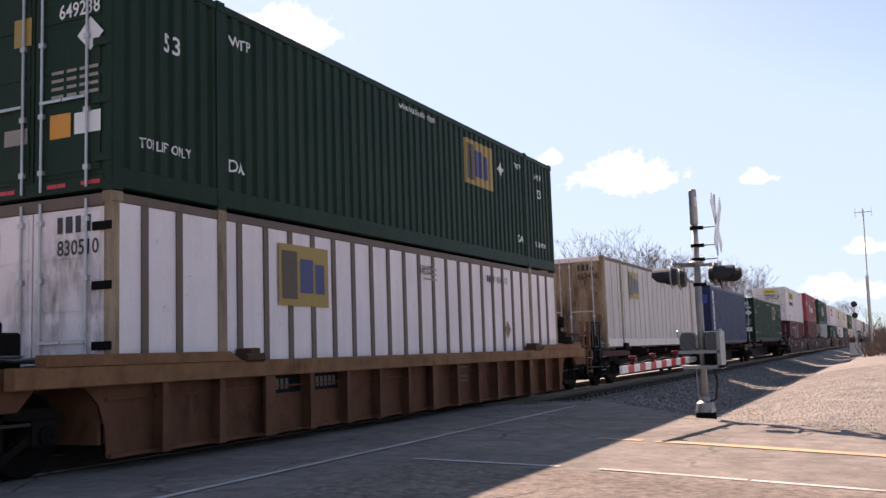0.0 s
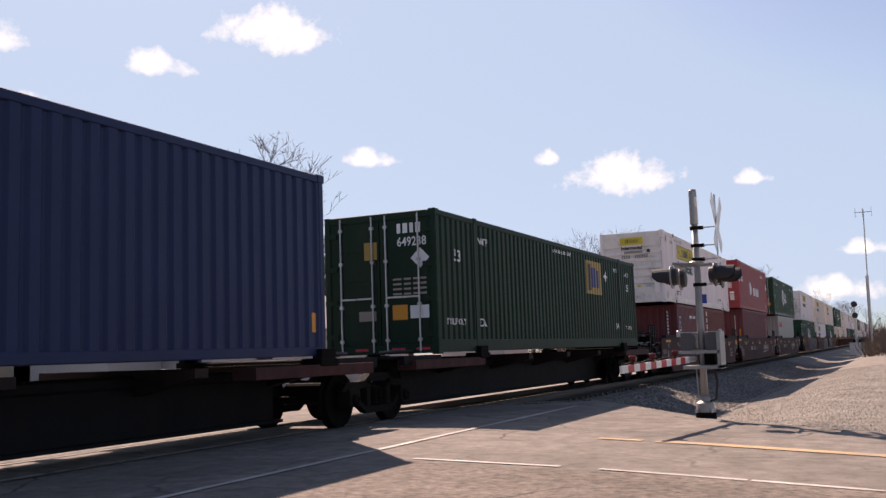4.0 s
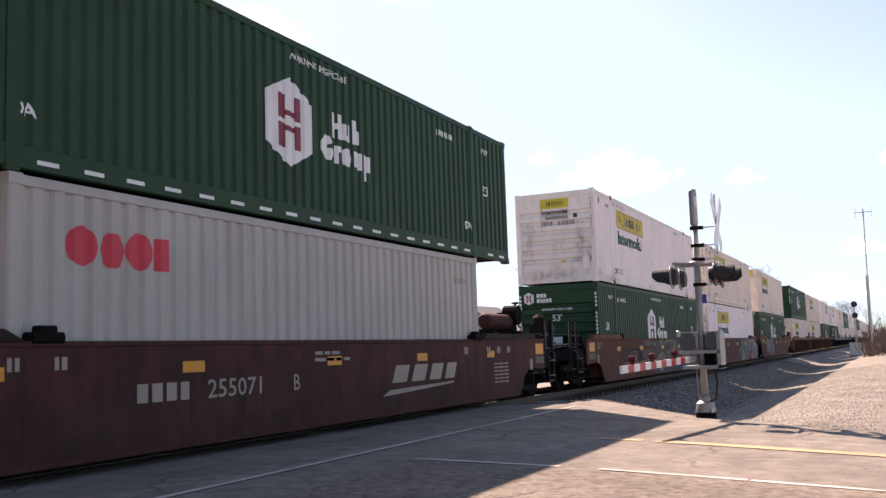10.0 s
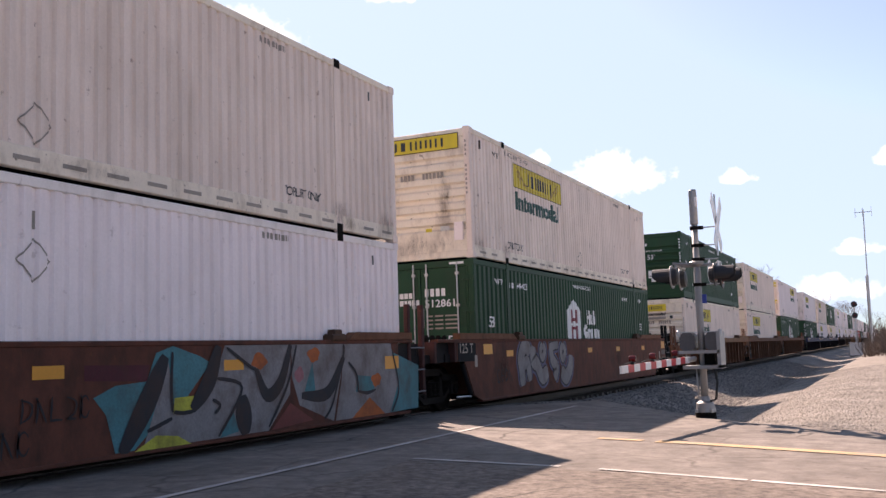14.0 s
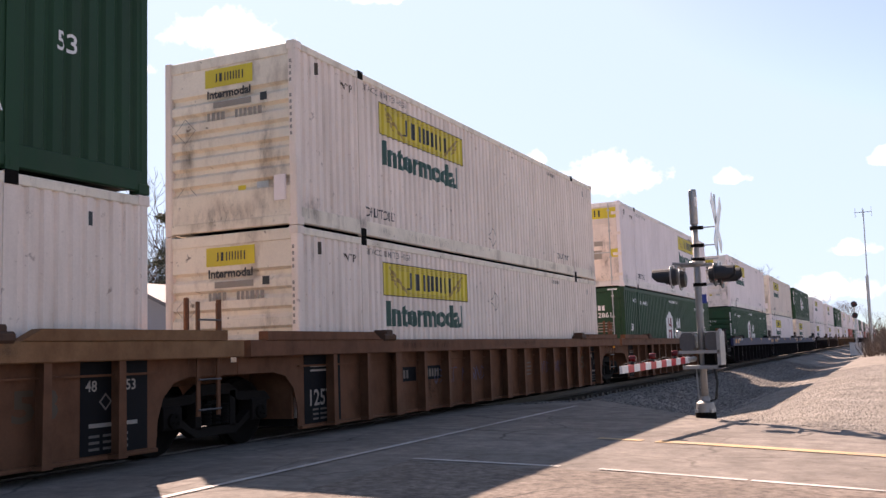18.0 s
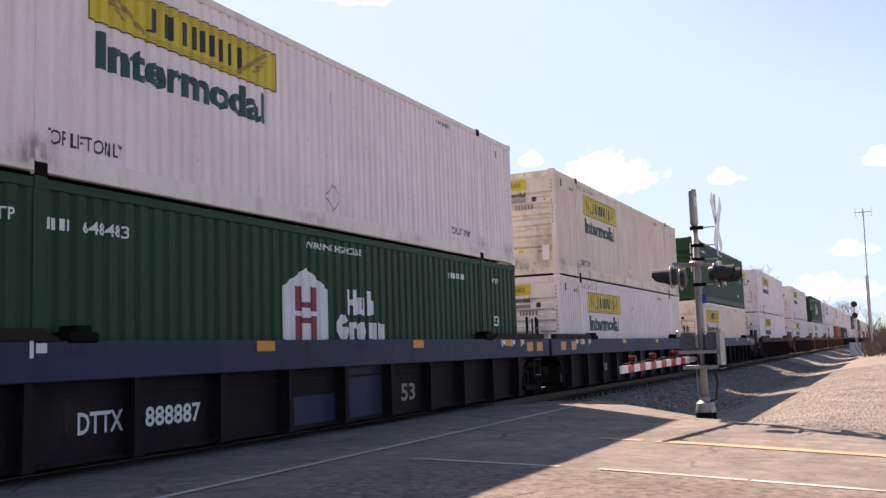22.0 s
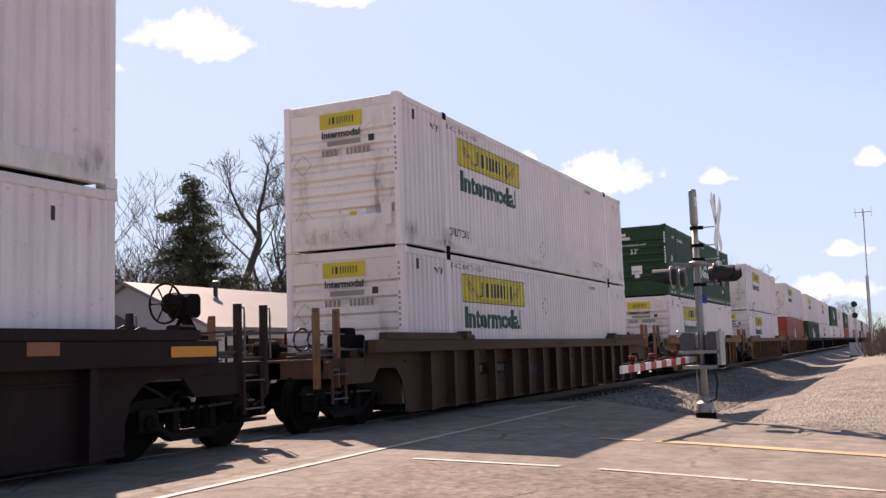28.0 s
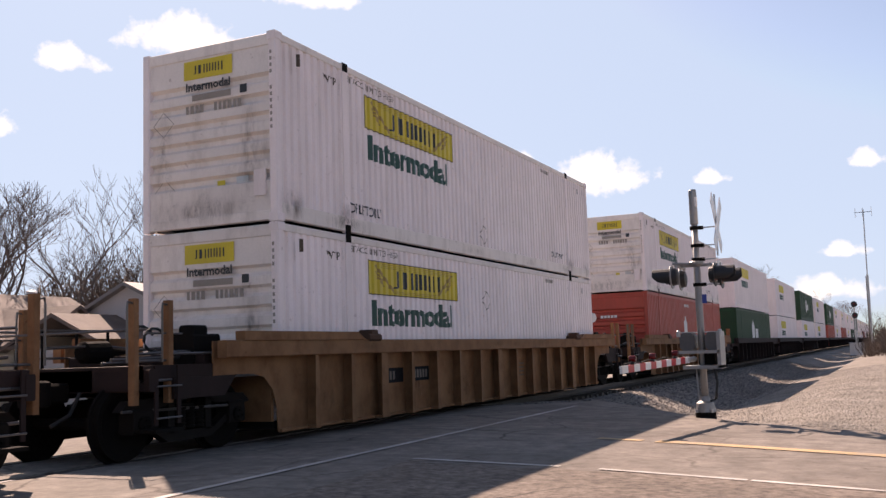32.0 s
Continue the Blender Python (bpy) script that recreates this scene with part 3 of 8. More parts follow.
        pts = [(c[0] + 0.28 * math.cos(a), c[1], c[2] + 0.28 * math.sin(a)) for a in np.linspace(0, 2 * math.pi, 25)]
        g.tube(pts, 0.017, 6)
        for k in range(6):
            a2 = k * math.pi / 3
            g.tube([c, (c[0] + 0.28 * math.cos(a2), c[1], c[2] + 0.28 * math.sin(a2))], 0.012, 5)
        g.tube([(c[0], c[1], c[2]), (c[0], m, c[2])], 0.03, 6)
        part("brake_wheel", g, M["iron"], bw)


def inner_end(car, e, top):
    """What stands over a shared truck: black end boxes, and at the far end two posts with rungs."""
    if e > 0:
        part("end_box", Geo().box(-1.3, 1.3, 7.78, 8.72, 0.5, top - 0.08, 0.02), M["carblack"], car)
        part("end_plate", Geo().box(1.3, 1.36, 7.77, 8.24, 0.3, top - 0.07, 0.01), M["carblack"], car)
        for y in (8.27, 8.83):
            part("end_post", Geo().box(1.3, 1.39, y - 0.05, y + 0.05, 0.42, 2.1, 0.012), M["carbrown"], car)
        part("grab_iron", Geo().tube([(1.35, 8.9, 1.66), (1.35, 8.96, 1.68), (1.35, 8.96, 2.04), (1.35, 8.9, 2.06)], 0.014, 6), M["dull"], car)
        for z in (0.5, 0.9, 1.3):
            part("rung", Geo().tube([(1.4, 8.27, z), (1.4, 8.83, z)], 0.016, 6), M["dull"], car)
        part("step", Geo().box(1.2, 1.4, 8.3, 8.82, 0.42, 0.45), M["iron"], car)
    else:
        part("end_box", Geo().box(-1.28, 1.28, -10.24, -8.3, 1.0, top - 0.06, 0.02), M["carblack"], car)
        part("end_plate", Geo().box(1.421, 1.428, -9.32, -8.42, 1.0, top - 0.07), M["carblack"], car, "black painted end plate")
        for y in (-10.36, -9.42):
            part("bracket", Geo().box(1.2, 1.42, y - 0.05, y + 0.05, 1.0, top - 0.04, 0.012), M["carbrown"], car)
        part("strut", Geo().tube([(1.36, -9.02, 0.98), (1.36, -8.6, 0.32)], 0.05, 8), M["carblack"], car)
        part("brake_rod", Geo().tube([(1.36, -9.3, 0.3), (1.36, -8.6, 0.28)], 0.022, 6), M["alu"], car)
        for k in range(4):
            part("valve", Geo().lathe([(top - 0.04, 0.05), (top + 0.05, 0.06), (top + 0.1, 0.03)], (1.0, -9.9 + k * 0.28, 0), 2, 10), M["iron"], car)


def well_car(label, kind, u, near_truck=True, far_truck=True, near_end=True, far_end=True, detail=True, brake="", tank="", top=1.45):
    """A well for a stack of containers. kind: smooth, rust, ochre, dark or blue."""
    wall, chord = {"smooth": ("carbrown", "carbrown"), "chest": ("carchest", "carchest"), "rust": ("carrust", "carrust"), "ochre": ("cartan", "cartan"), "amber": ("carrust", "cartan"), "dark": ("cardark", "cardark"), "umber": ("carumber", "carumber"), "blue": ("carnavy", "carblue")}[kind]
    car = thing("well_car", label, "railway car", "cars of the train")
    ribbed = kind not in ("smooth", "chest")
    W0, TOP, LOW, E0 = 1.53 if ribbed else 1.42, top, 0.16, 9.62 if ribbed else 9.3
    wide = kind in ("blue", "dark")      # few ribs under a deep top chord
    chord_low = TOP - {"blue": 0.42, "dark": 0.3}.get(kind, 0.22)
    ring = [(-E0, TOP), (-E0, 1.06), (-8.8, 1.02), (-8.25, LOW + 0.02), (-8.1, LOW), (8.1, LOW), (8.25, LOW + 0.02), (8.8, 1.02), (E0, 1.06), (E0, TOP)]
    En, Ef = (9.95 if near_end and not ribbed else E0), (9.95 if far_end and not ribbed else E0)
    if not ribbed:
        skirt = [(8.1, LOW), (8.28, 0.3), (8.5, 0.6), (8.85, 0.76), (9.95, 0.72), (9.95, TOP)]
        plain = [(8.1, LOW), (8.25, LOW + 0.02), (8.8, 1.02), (E0, 1.06), (E0, TOP)]
        first = skirt if near_end else plain
        last = skirt if far_end else plain
        if kind == "chest":
            first = skirt if near_end else [(8.1, LOW), (8.55, 0.3), (9.0, 1.0), (9.36, 1.04), (9.36, TOP)]
            last = skirt if far_end else [(7.62, LOW), (7.72, 0.3), (7.76, TOP)]
            En, Ef = En if near_end else 10.28, Ef if far_end else 8.3
        ring = [(-y, z) for y, z in first[::-1]] + last
    if ribbed:
        arch = [(8.17, LOW), (8.2, 0.5), (8.3, 0.76), (8.5, 0.94), (8.78, 1.0), (E0, 1.0), (E0, TOP)]
        ring = [(-y, z) for y, z in arch[::-1]] + arch
    for s in (1, -1):
        a, b = sorted((s * 1.298, s * 1.32)) if ribbed else sorted((s * (W0 - 0.05), s * W0))
        sw = part("side_wall", Geo().prism(ring, 0, a, b), M[wall], car)
        a, b = sorted((s * (W0 - 0.14), s * (W0 + 0.012)))
        part("top_chord", Geo().box(a, b, -En, Ef, chord_low if ribbed else TOP - 0.06, TOP + 0.006, 0.012), M[chord], car)
        a, b = sorted((s * 1.29, s * (1.37 if ribbed else 1.432)))
        part("bottom_chord", Geo().box(a, b, -8.15, 8.15, LOW - 0.02, LOW + 0.03, 0.01), M[wall], car)
        if ribbed and (detail or s > 0):
            def rib(f0, f1):
                """A post of channel section: a web on the wall, a flange outside that widens downwards, a foot."""
                g = Geo().box(*sorted((s * 1.318, s * (W0 - 0.02))), f1 - 0.03, f1 - 0.006, LOW + 0.02, chord_low + 0.004)
                g.prism([(f0 - 0.012, LOW + 0.02), (f1 + 0.012, LOW + 0.02), (f1, chord_low + 0.004), (f0, chord_low + 0.004)], 0, *sorted((s * (W0 - 0.03), s * (W0 - 0.012))))
                return g.box(*sorted((s * 1.318, s * (W0 - 0.005))), f0 - 0.02, f1 + 0.02, LOW - 0.015, LOW + 0.03)
            thin, broad = None, None
            for k in range(-8, 9):
                y = k * 1.545 - 0.2 if wide else k * 1.06
                if abs(y) > 8.0:
                    continue
                if k % 5 == 0 and not wide:
                    if broad is None:
                        broad = part("rib", rib(-0.11, 0.11), M[wall], sw)
                        broad.matrix_basis = pose(0, y, 0)
                    else:
                        again("rib", broad, sw, pose(0, y, 0))
                elif thin is None:
                    thin = part("rib", rib(-0.05, 0.05), M[wall], sw)
                    thin.matrix_basis = pose(0, y, 0)
                else:
                    again("rib", thin, sw, pose(0, y, 0))
            if detail and kind != "ochre":
                part("stiffener", Geo().box(*sorted((s * 1.315, s * 1.37)), -8.2, 8.2, chord_low - 0.17, chord_low - 0.145), M[wall], sw)
        if detail:
            for e in (1, -1):
                y0, y1 = sorted((e * 6.0, e * (8.25 if kind == "chest" and e > 0 and not far_end else 9.25)))
                g = Geo().prism([(y0, TOP + 0.006), (y1, TOP + 0.006), (y1 - (0.25 if e < 0 else 0), TOP + 0.13), (y0 + (0.25 if e > 0 else 0), TOP + 0.13)], 0, *sorted((s * (W0 - 0.13), s * (W0 + 0.03))))
                part("container_guide", g, M["cardark"] if kind in ("smooth", "blue", "dark") else M[chord if kind != "chest" else "carrust"], car)
                g = Geo().box(*sorted((s * 1.28, s * (W0 + 0.05))), e * 5.7 - 0.2, e * 5.7 + 0.2, TOP - 0.02, TOP + 0.1, 0.03).box(*sorted((s * 1.3, s * (W0 + 0.02))), e * 5.7 - 0.09, e * 5.7 + 0.12, TOP + 0.08, TOP + 0.17, 0.02)
                part("corner_lock", g, M["iron" if kind in ("smooth", "blue") else "carumber"], car)
    part("well_floor", Geo().box(-1.25, 1.25, -8.1, 8.1, 0.2, 0.26).box(-1.25, 1.25, -8.2, -7.6, 0.19, 0.3).box(-1.25, 1.25, 7.6, 8.2, 0.19, 0.3), M["iron"], car)
    for e in (1, -1):
        y0, y1 = sorted((e * 8.2, e * 8.26))
        part("bulkhead", Geo().box(-1.26, 1.26, y0, y1, 0.3, 1.16), M[wall], car)
        far = (near_end if e < 0 else far_end)
        end_gear(car, e, 8.26, 10.9 if far else 9.7, "carblack" if kind in ("blue", "smooth", "chest") else ("cardark" if kind in ("dark", "ochre") else ("carumber" if kind == "umber" else "carrust")), brake=("n" in brake if e < 0 else "f" in brake), tank=("n" in tank if e < 0 else "f" in tank), ends=far and detail, post="cartan" if kind in ("ochre", "umber") else None)
        if not far and kind == "chest":
            inner_end(car, e, TOP)
        elif not far and detail and e > 0:
            tone = {"ochre": "cartan", "amber": "carrust", "rust": "carrust"}.get(kind, "cardark")
            ladder(car, 1.4, 9.05, 0.5, 1.95, tone)
            for yy in (8.75, 9.4):
                rail_post(car, 1.3, yy, 1.16, 2.0, 0.035, tone, "end_post")
    if near_truck:
        truck(car, -9.75, u - 9.75, detail)
    if far_truck:
        truck(car, 9.75, u + 9.75, detail)
    return car


def spine_car(label, u, half, near_truck, far_truck, near_end=False, far_end=False):
    """A low spine car: one deep beam, arms under the container's corners."""
    car = thing("spine_car", label, "railway car", "cars of the train")
    part("spine", Geo().box(-0.33, 0.33, -half + 1.7, half - 1.7, 0.2, 1.0, 0.03).box(-0.4, 0.4, -half, half, 0.86, 1.02, 0.03).box(-0.45, 0.45, -half + 1.6, half - 1.6, 0.18, 0.23), M["carblack"], car)
    for y in (-6.0, -3.0, 0.0, 3.0, 6.0):
        part("cross_arm", Geo().prism([(-1.36, 0.98), (-1.36, 1.1), (1.36, 1.1), (1.36, 0.98), (0.3, 0.75), (-0.3, 0.75)], 1, y - 0.13, y + 0.13), M["cardark"], car)
    for s in (1, -1):
        part("side_step", Geo().box(*sorted((s * 1.0, s * 1.4)), -half + 0.3, -half + 3.6, 0.9, 1.08, 0.01), M["carbrown"], car)
        part("side_step", Geo().box(*sorted((s * 1.0, s * 1.4)), half - 3.6, half - 0.3, 0.9, 1.08, 0.01), M["carbrown"], car)
        for e in (1, -1):
            part("corner_support", Geo().box(*sorted((s * 1.05, s * 1.42)), e * 6.0 - 0.25, e * 6.0 + 0.25, 1.05, 1.176, 0.02).box(*sorted((s * 1.3, s * 1.4)), e * 6.0 - 0.2, e * 6.0 + 0.2, 1.15, 1.32), M["iron"], car)
    for e, on in ((-1, near_end), (1, far_end)):
        end_gear(car, e, half - 1.6, half, "carblack", brake=on and e < 0, tank=False, ends=on, posts=e < 0)
    if near_truck is not None:
        truck(car, near_truck - u, near_truck)
    if far_truck is not None:
        truck(car, far_truck - u, far_truck)
    return car


# ---- ground ----
def far_edge(x):
    """Where the asphalt ends beyond the crossing."""
    return float(np.interp(x, [-30, -12, -6.6, -3.2, -2.4, 0, 6, 80], [16, 16.5, 22.0, 17.5, 16.5, 15.4, 15.2, 15.0]))


def ground_z(x, y):
    road = float(np.interp(x, [-60, -20, -12.5, -6.2, 0.0, 4.0], [-0.3, 0.0, RAIL - 0.03, RAIL - 0.03, 0.04, 0.0]))
    bed = float(np.interp(x, [-40, -16, -14.2, -11.2, -7.6, -5.6, -4.6, -3.0, -1.5, 4.0], [-0.2, -0.45, -0.5, 0.0, 0.0, -0.52, -0.55, -0.28, -0.08, 0.05]))
    if y > 0:
        k = min(max((y - far_edge(x) - 0.1) / (5.0 if x < -5 else 3.5), 0), 1)
    else:
        k = min(max((-2 - y) / 6, 0), 1) if x < -2 else 0
    k = k * k * (3 - 2 * k)
    return road * (1 - k) + bed * k


def sheet(xs, ys, top, name, material, parent=None, lift=0.0):
    v = [(x, y, top(x, y) + lift) for x in xs for y in ys]
    n = len(ys)
    f = [(i * n + j, (i + 1) * n + j, (i + 1) * n + j + 1, i * n + j + 1) for i in range(len(xs) - 1) for j in range(n - 1)]
    me = bpy.data.meshes.new(name)
    me.from_pydata(v, [], f)
    me.materials.append(material)
    me.shade_smooth()
    ob = new(name, me)
    ob.parent = parent
    return ob


M["gravel"] = mat("pale_gravel", (0.25, 0.225, 0.198), 0.95, spec=0.1, var=0.3, big=0.6, fine=34.0, bump=0.8)
M["stone"] = mat("gravel_stones", (0.33, 0.3, 0.265), 0.9, spec=0.2, var=0.25, big=3.0, fine=40.0, bump=0.2)
M["ballast"] = mat("grey_ballast_stones", (0.185, 0.17, 0.157), 0.9, spec=0.2, var=0.3, big=3.0, fine=40.0, bump=0.2)


def speckled(m, lo, hi):
    """Every loose stone of one mesh takes a tone of its own."""
    nt = m.node_tree
    geo, r, hs = node(nt, "NewGeometry"), node(nt, "MapRange"), node(nt, "HueSaturation")
    for i, v in enumerate((0.0, 1.0, lo, hi)):
        r.inputs[i + 1].default_value = v
    nt.links.new(geo.outputs["Random Per Island"], r.inputs[0])
    b = nt.nodes["Principled BSDF"]
    nt.links.new(b.inputs["Base Color"].links[0].from_socket, hs.inputs["Color"])
    nt.links.new(r.outputs[0], hs.inputs["Value"])
    nt.links.new(hs.outputs[0], b.inputs["Base Color"])


speckled(M["stone"], 0.55, 1.35)
speckled(M["ballast"], 0.5, 1.5)


def asphalt(name, col, fine=22.0, bump=0.4, grit_scale=3.6, rough=(0.74, 1.2)):
    m = mat(name, col, 0.92, spec=0.2, var=0.24, big=0.5, fine=fine, bump=bump, spot=(0.07, 0.058, 0.05), spots=0.55, dirt=(col[0] * 0.55, col[1] * 0.52, col[2] * 0.5), amount=0.6, streak=1.0)
    nt = m.node_tree
    b = nt.nodes["Principled BSDF"]
    old = b.inputs["Base Color"].links[0].from_socket
    tc = node(nt, "TexCoord")
    warp = node(nt, "TexNoise", Scale=1.3, Detail=4.0)
    mixv = node(nt, "MixRGB")
    mixv.inputs[0].default_value = 0.35
    nt.links.new(tc.outputs["Object"], warp.inputs["Vector"])
    nt.links.new(tc.outputs["Object"], mixv.inputs[1])
    nt.links.new(warp.outputs["Color"], mixv.inputs[2])
    vo = node(nt, "TexVoronoi", Scale=0.75)
    vo.feature = "DISTANCE_TO_EDGE"
    nt.links.new(mixv.outputs[0], vo.inputs["Vector"])
    r = node(nt, "MapRange")
    for i, v in enumerate((0.0, 0.02, 0.85, 0.0)):
        r.inputs[i + 1].default_value = v
    nt.links.new(vo.outputs["Distance"], r.inputs[0])
    pn = node(nt, "TexNoise", Scale=0.45, Detail=3.0)
    nt.links.new(tc.outputs["Object"], pn.inputs["Vector"])
    r2 = node(nt, "MapRange")
    for i, v in enumerate((0.42, 0.6, 0.0, 1.0)):
        r2.inputs[i + 1].default_value = v
    nt.links.new(pn.outputs[0], r2.inputs[0])
    mul = node(nt, "Math")
    mul.operation = "MULTIPLY"
    nt.links.new(r.outputs[0], mul.inputs[0])
    nt.links.new(r2.outputs[0], mul.inputs[1])
    mx = node(nt, "MixRGB")
    nt.links.new(mul.outputs[0], mx.inputs[0])
    nt.links.new(old, mx.inputs[1])
    mx.inputs[2].default_value = (0.05, 0.043, 0.038, 1)
    grit = node(nt, "TexNoise", Scale=grit_scale, Detail=9.0, Roughness=0.72)
    nt.links.new(tc.outputs["Object"], grit.inputs["Vector"])
    r3 = node(nt, "MapRange")
    for i, v in enumerate((0.36, 0.66, *rough)):
        r3.inputs[i + 1].default_value = v
    nt.links.new(grit.outputs[0], r3.inputs[0])
    hs = node(nt, "HueSaturation")
    nt.links.new(r3.outputs[0], hs.inputs["Value"])
    nt.links.new(mx.outputs[0], hs.inputs["Color"])
    nt.links.new(hs.outputs[0], b.inputs["Base Color"])
    return m


M["asphalt"] = asphalt("aged_asphalt", (0.212, 0.187, 0.164))
M["line"] = mat("worn_white_road_paint", (0.47, 0.445, 0.415), 0.75, var=0.25, fine=25.0, dirt=(0.22, 0.19, 0.165), amount=0.85, streak=1.0)
M["yline"] = mat("worn_yellow_road_paint", (0.5, 0.33, 0.165), 0.75, var=0.2, fine=25.0, dirt=(0.3, 0.25, 0.2), amount=0.9, streak=1.0)

xs = [-700, -300, -150, -80, -50, -35, -28, -22] + list(np.arange(-18, 5, 0.4)) + [6, 8, 11, 15, 22, 35, 60, 120, 300, 700]
ys = [-400, -150, -60, -30, -20, -14] + list(np.arange(-10, 14, 1.0)) + list(np.arange(14, 45, 0.4)) + list(np.arange(46, 120, 2.0)) + [125, 135, 150, 170, 200, 240, 300, 400, 600, 1000, 2000]
ground = tagged(sheet(xs, ys, ground_z, "ground", M["gravel"], lift=-0.02), "pale grey-brown gravel ground beside the railway", "ground", kind="structure")
rx = [-45, -35, -28, -22, -18, -14, -12.4]
cx = [-6.35, -5.8, -5, -4.2, -3.6, -3.2, -2.8, -2.4, -1.6, -0.8, 0, 1, 2, 4, 6, 10, 20, 40, 80]


def slab(name, cols, near, far, material, label):
    """Road surface with a thickness."""
    k = 14
    v, f = [], []
    for x in cols:
        a, b = near(x), far(x)
        for j in range(k + 1):
            y = a + (b - a) * j / k
            v.append((x, y, ground_z(x, y) + 0.03))
    n = k + 1
    m = len(v)
    v += [(x, y, z - 0.12) for x, y, z in v]
    for i in range(len(cols) - 1):
        for j in range(k):
            f.append((i * n + j, (i + 1) * n + j, (i + 1) * n + j + 1, i * n + j + 1))
        f.append((i * n + k, (i + 1) * n + k, (i + 1) * n + k + m, i * n + k + m))
        f.append((i * n, (i + 1) * n, (i + 1) * n + m, i * n + m))
    for i in (0, len(cols) - 1):
        for j in range(k):
            f.append((i * n + j, i * n + j + 1, i * n + j + 1 + m, i * n + j + m))
    return tagged(part(name, Geo().add(v, f), material, None, label), category="road", kind="structure")


road = slab("road", cx, lambda x: -9.0, far_edge, M["asphalt"], "cracked pale asphalt road at the level crossing")
slab("road", rx, lambda x: 7.5, far_edge, M["asphalt"], "cracked pale asphalt road beyond the railway")
cross = slab("crossing_panel", [-12.38, -10.25], lambda x: 4.0, lambda x: 18.0, M["asphalt"], "asphalt filling beside the rails of the crossing")
slab("crossing_panel", [-10.0, -8.8], lambda x: 4.0, lambda x: 18.0, M["asphalt"], "asphalt filling between the rails of the crossing")
slab("crossing_panel", [-8.55, -6.36], lambda x: 4.0, lambda x: 20.0, M["asphalt"], "asphalt filling beside the rails of the crossing")


M["apron"] = asphalt("rough_old_asphalt", (0.204, 0.169, 0.143), 13.0, 1.0, 9.0, (0.5, 1.35))


def apron_edge(x):
    """Ragged edge of the older asphalt, along the white line."""
    return 9.93 + 0.05 * math.sin(7 * x) + 0.04 * math.sin(17 * x + 1) - 0.09 * max(0, x + 2)


_c = [-5.12 + 0.25 * k for k in range(40)] + [6, 9, 14, 20]
_v, _f = [], []
for _x in _c:
    for _k in range(19):
        _y = -8.5 + (apron_edge(_x) + 8.5) * _k / 18
        _xx = _x + (0.06 * math.sin(5 * _y) + 0.05 * math.sin(13 * _y) if _x < -5 else 0)
        _v.append((_xx, _y, ground_z(_xx, _y) + 0.034))
for _i in range(len(_c) - 1):
    for _k in range(18):
        _f.append((_i * 19 + _k, (_i + 1) * 19 + _k, (_i + 1) * 19 + _k + 1, _i * 19 + _k + 1))
part("old_asphalt", Geo().add(_v, _f), M["apron"], road, "rough older asphalt with cracks and grit")


def stripe(pts, wide, material, name="road_marking"):
    """A painted line along points (x, y) on the road."""
    line = []
    for (x0, y0), (x1, y1) in zip(pts[:-1], pts[1:]):
        k = max(1, int(math.hypot(x1 - x0, y1 - y0) / 0.5))
        line += [(x0 + (x1 - x0) * i / k, y0 + (y1 - y0) * i / k) for i in range(k)]
    line.append(pts[-1])
    v, f = [], []
    for i, (x, y) in enumerate(line):
        a, b = line[max(i - 1, 0)], line[min(i + 1, len(line) - 1)]
        d = Vector((b[0] - a[0], b[1] - a[1])).normalized() * wide / 2
        for s in (1, -1):
            xx, yy = x - d.y * s, y + d.x * s
            v.append((xx, yy, ground_z(xx, yy) + 0.039))
    f = [(2 * i, 2 * i + 1, 2 * i + 3, 2 * i + 2) for i in range(len(line) - 1)]
    return part(name, Geo().add(v, f), material, road)


stripe([(-6.0, 5.0), (-6.1, 19.4)], 0.09, M["line"])


# ---- signs and lettering ----
def word_mesh(text, high, bold=0.0, squeeze=1.0, center=False):
    """Flat mesh of a word in the built-in font; capitals are about `high` tall; runs along x, up along y."""
    cu = bpy.data.curves.new("word", "FONT")
    cu.body, cu.size, cu.offset, cu.resolution_u = text, high / 0.70, bold * high, 2
    ob = bpy.data.objects.new("word", cu)
    me = bpy.data.meshes.new_from_object(ob)
    bpy.data.objects.remove(ob)
    bpy.data.curves.remove(cu)
    bm = bmesh.new()
    bm.from_mesh(me)
    bpy.data.meshes.remove(me)
    for v in bm.verts:
        v.co.x *= squeeze
    return bm


def rect_mesh(rects):
    """Flat rectangles, or other outlines, as one mesh: (a0, a1, b0, b1) or a list of points."""
    bm = bmesh.new()
    for r in rects:
        pts = [(r[0], r[2]), (r[1], r[2]), (r[1], r[3]), (r[0], r[3])] if not isinstance(r[0], (tuple, list)) else r
        bm.faces.new([bm.verts.new((*p, 0)) for p in pts])
    return bm


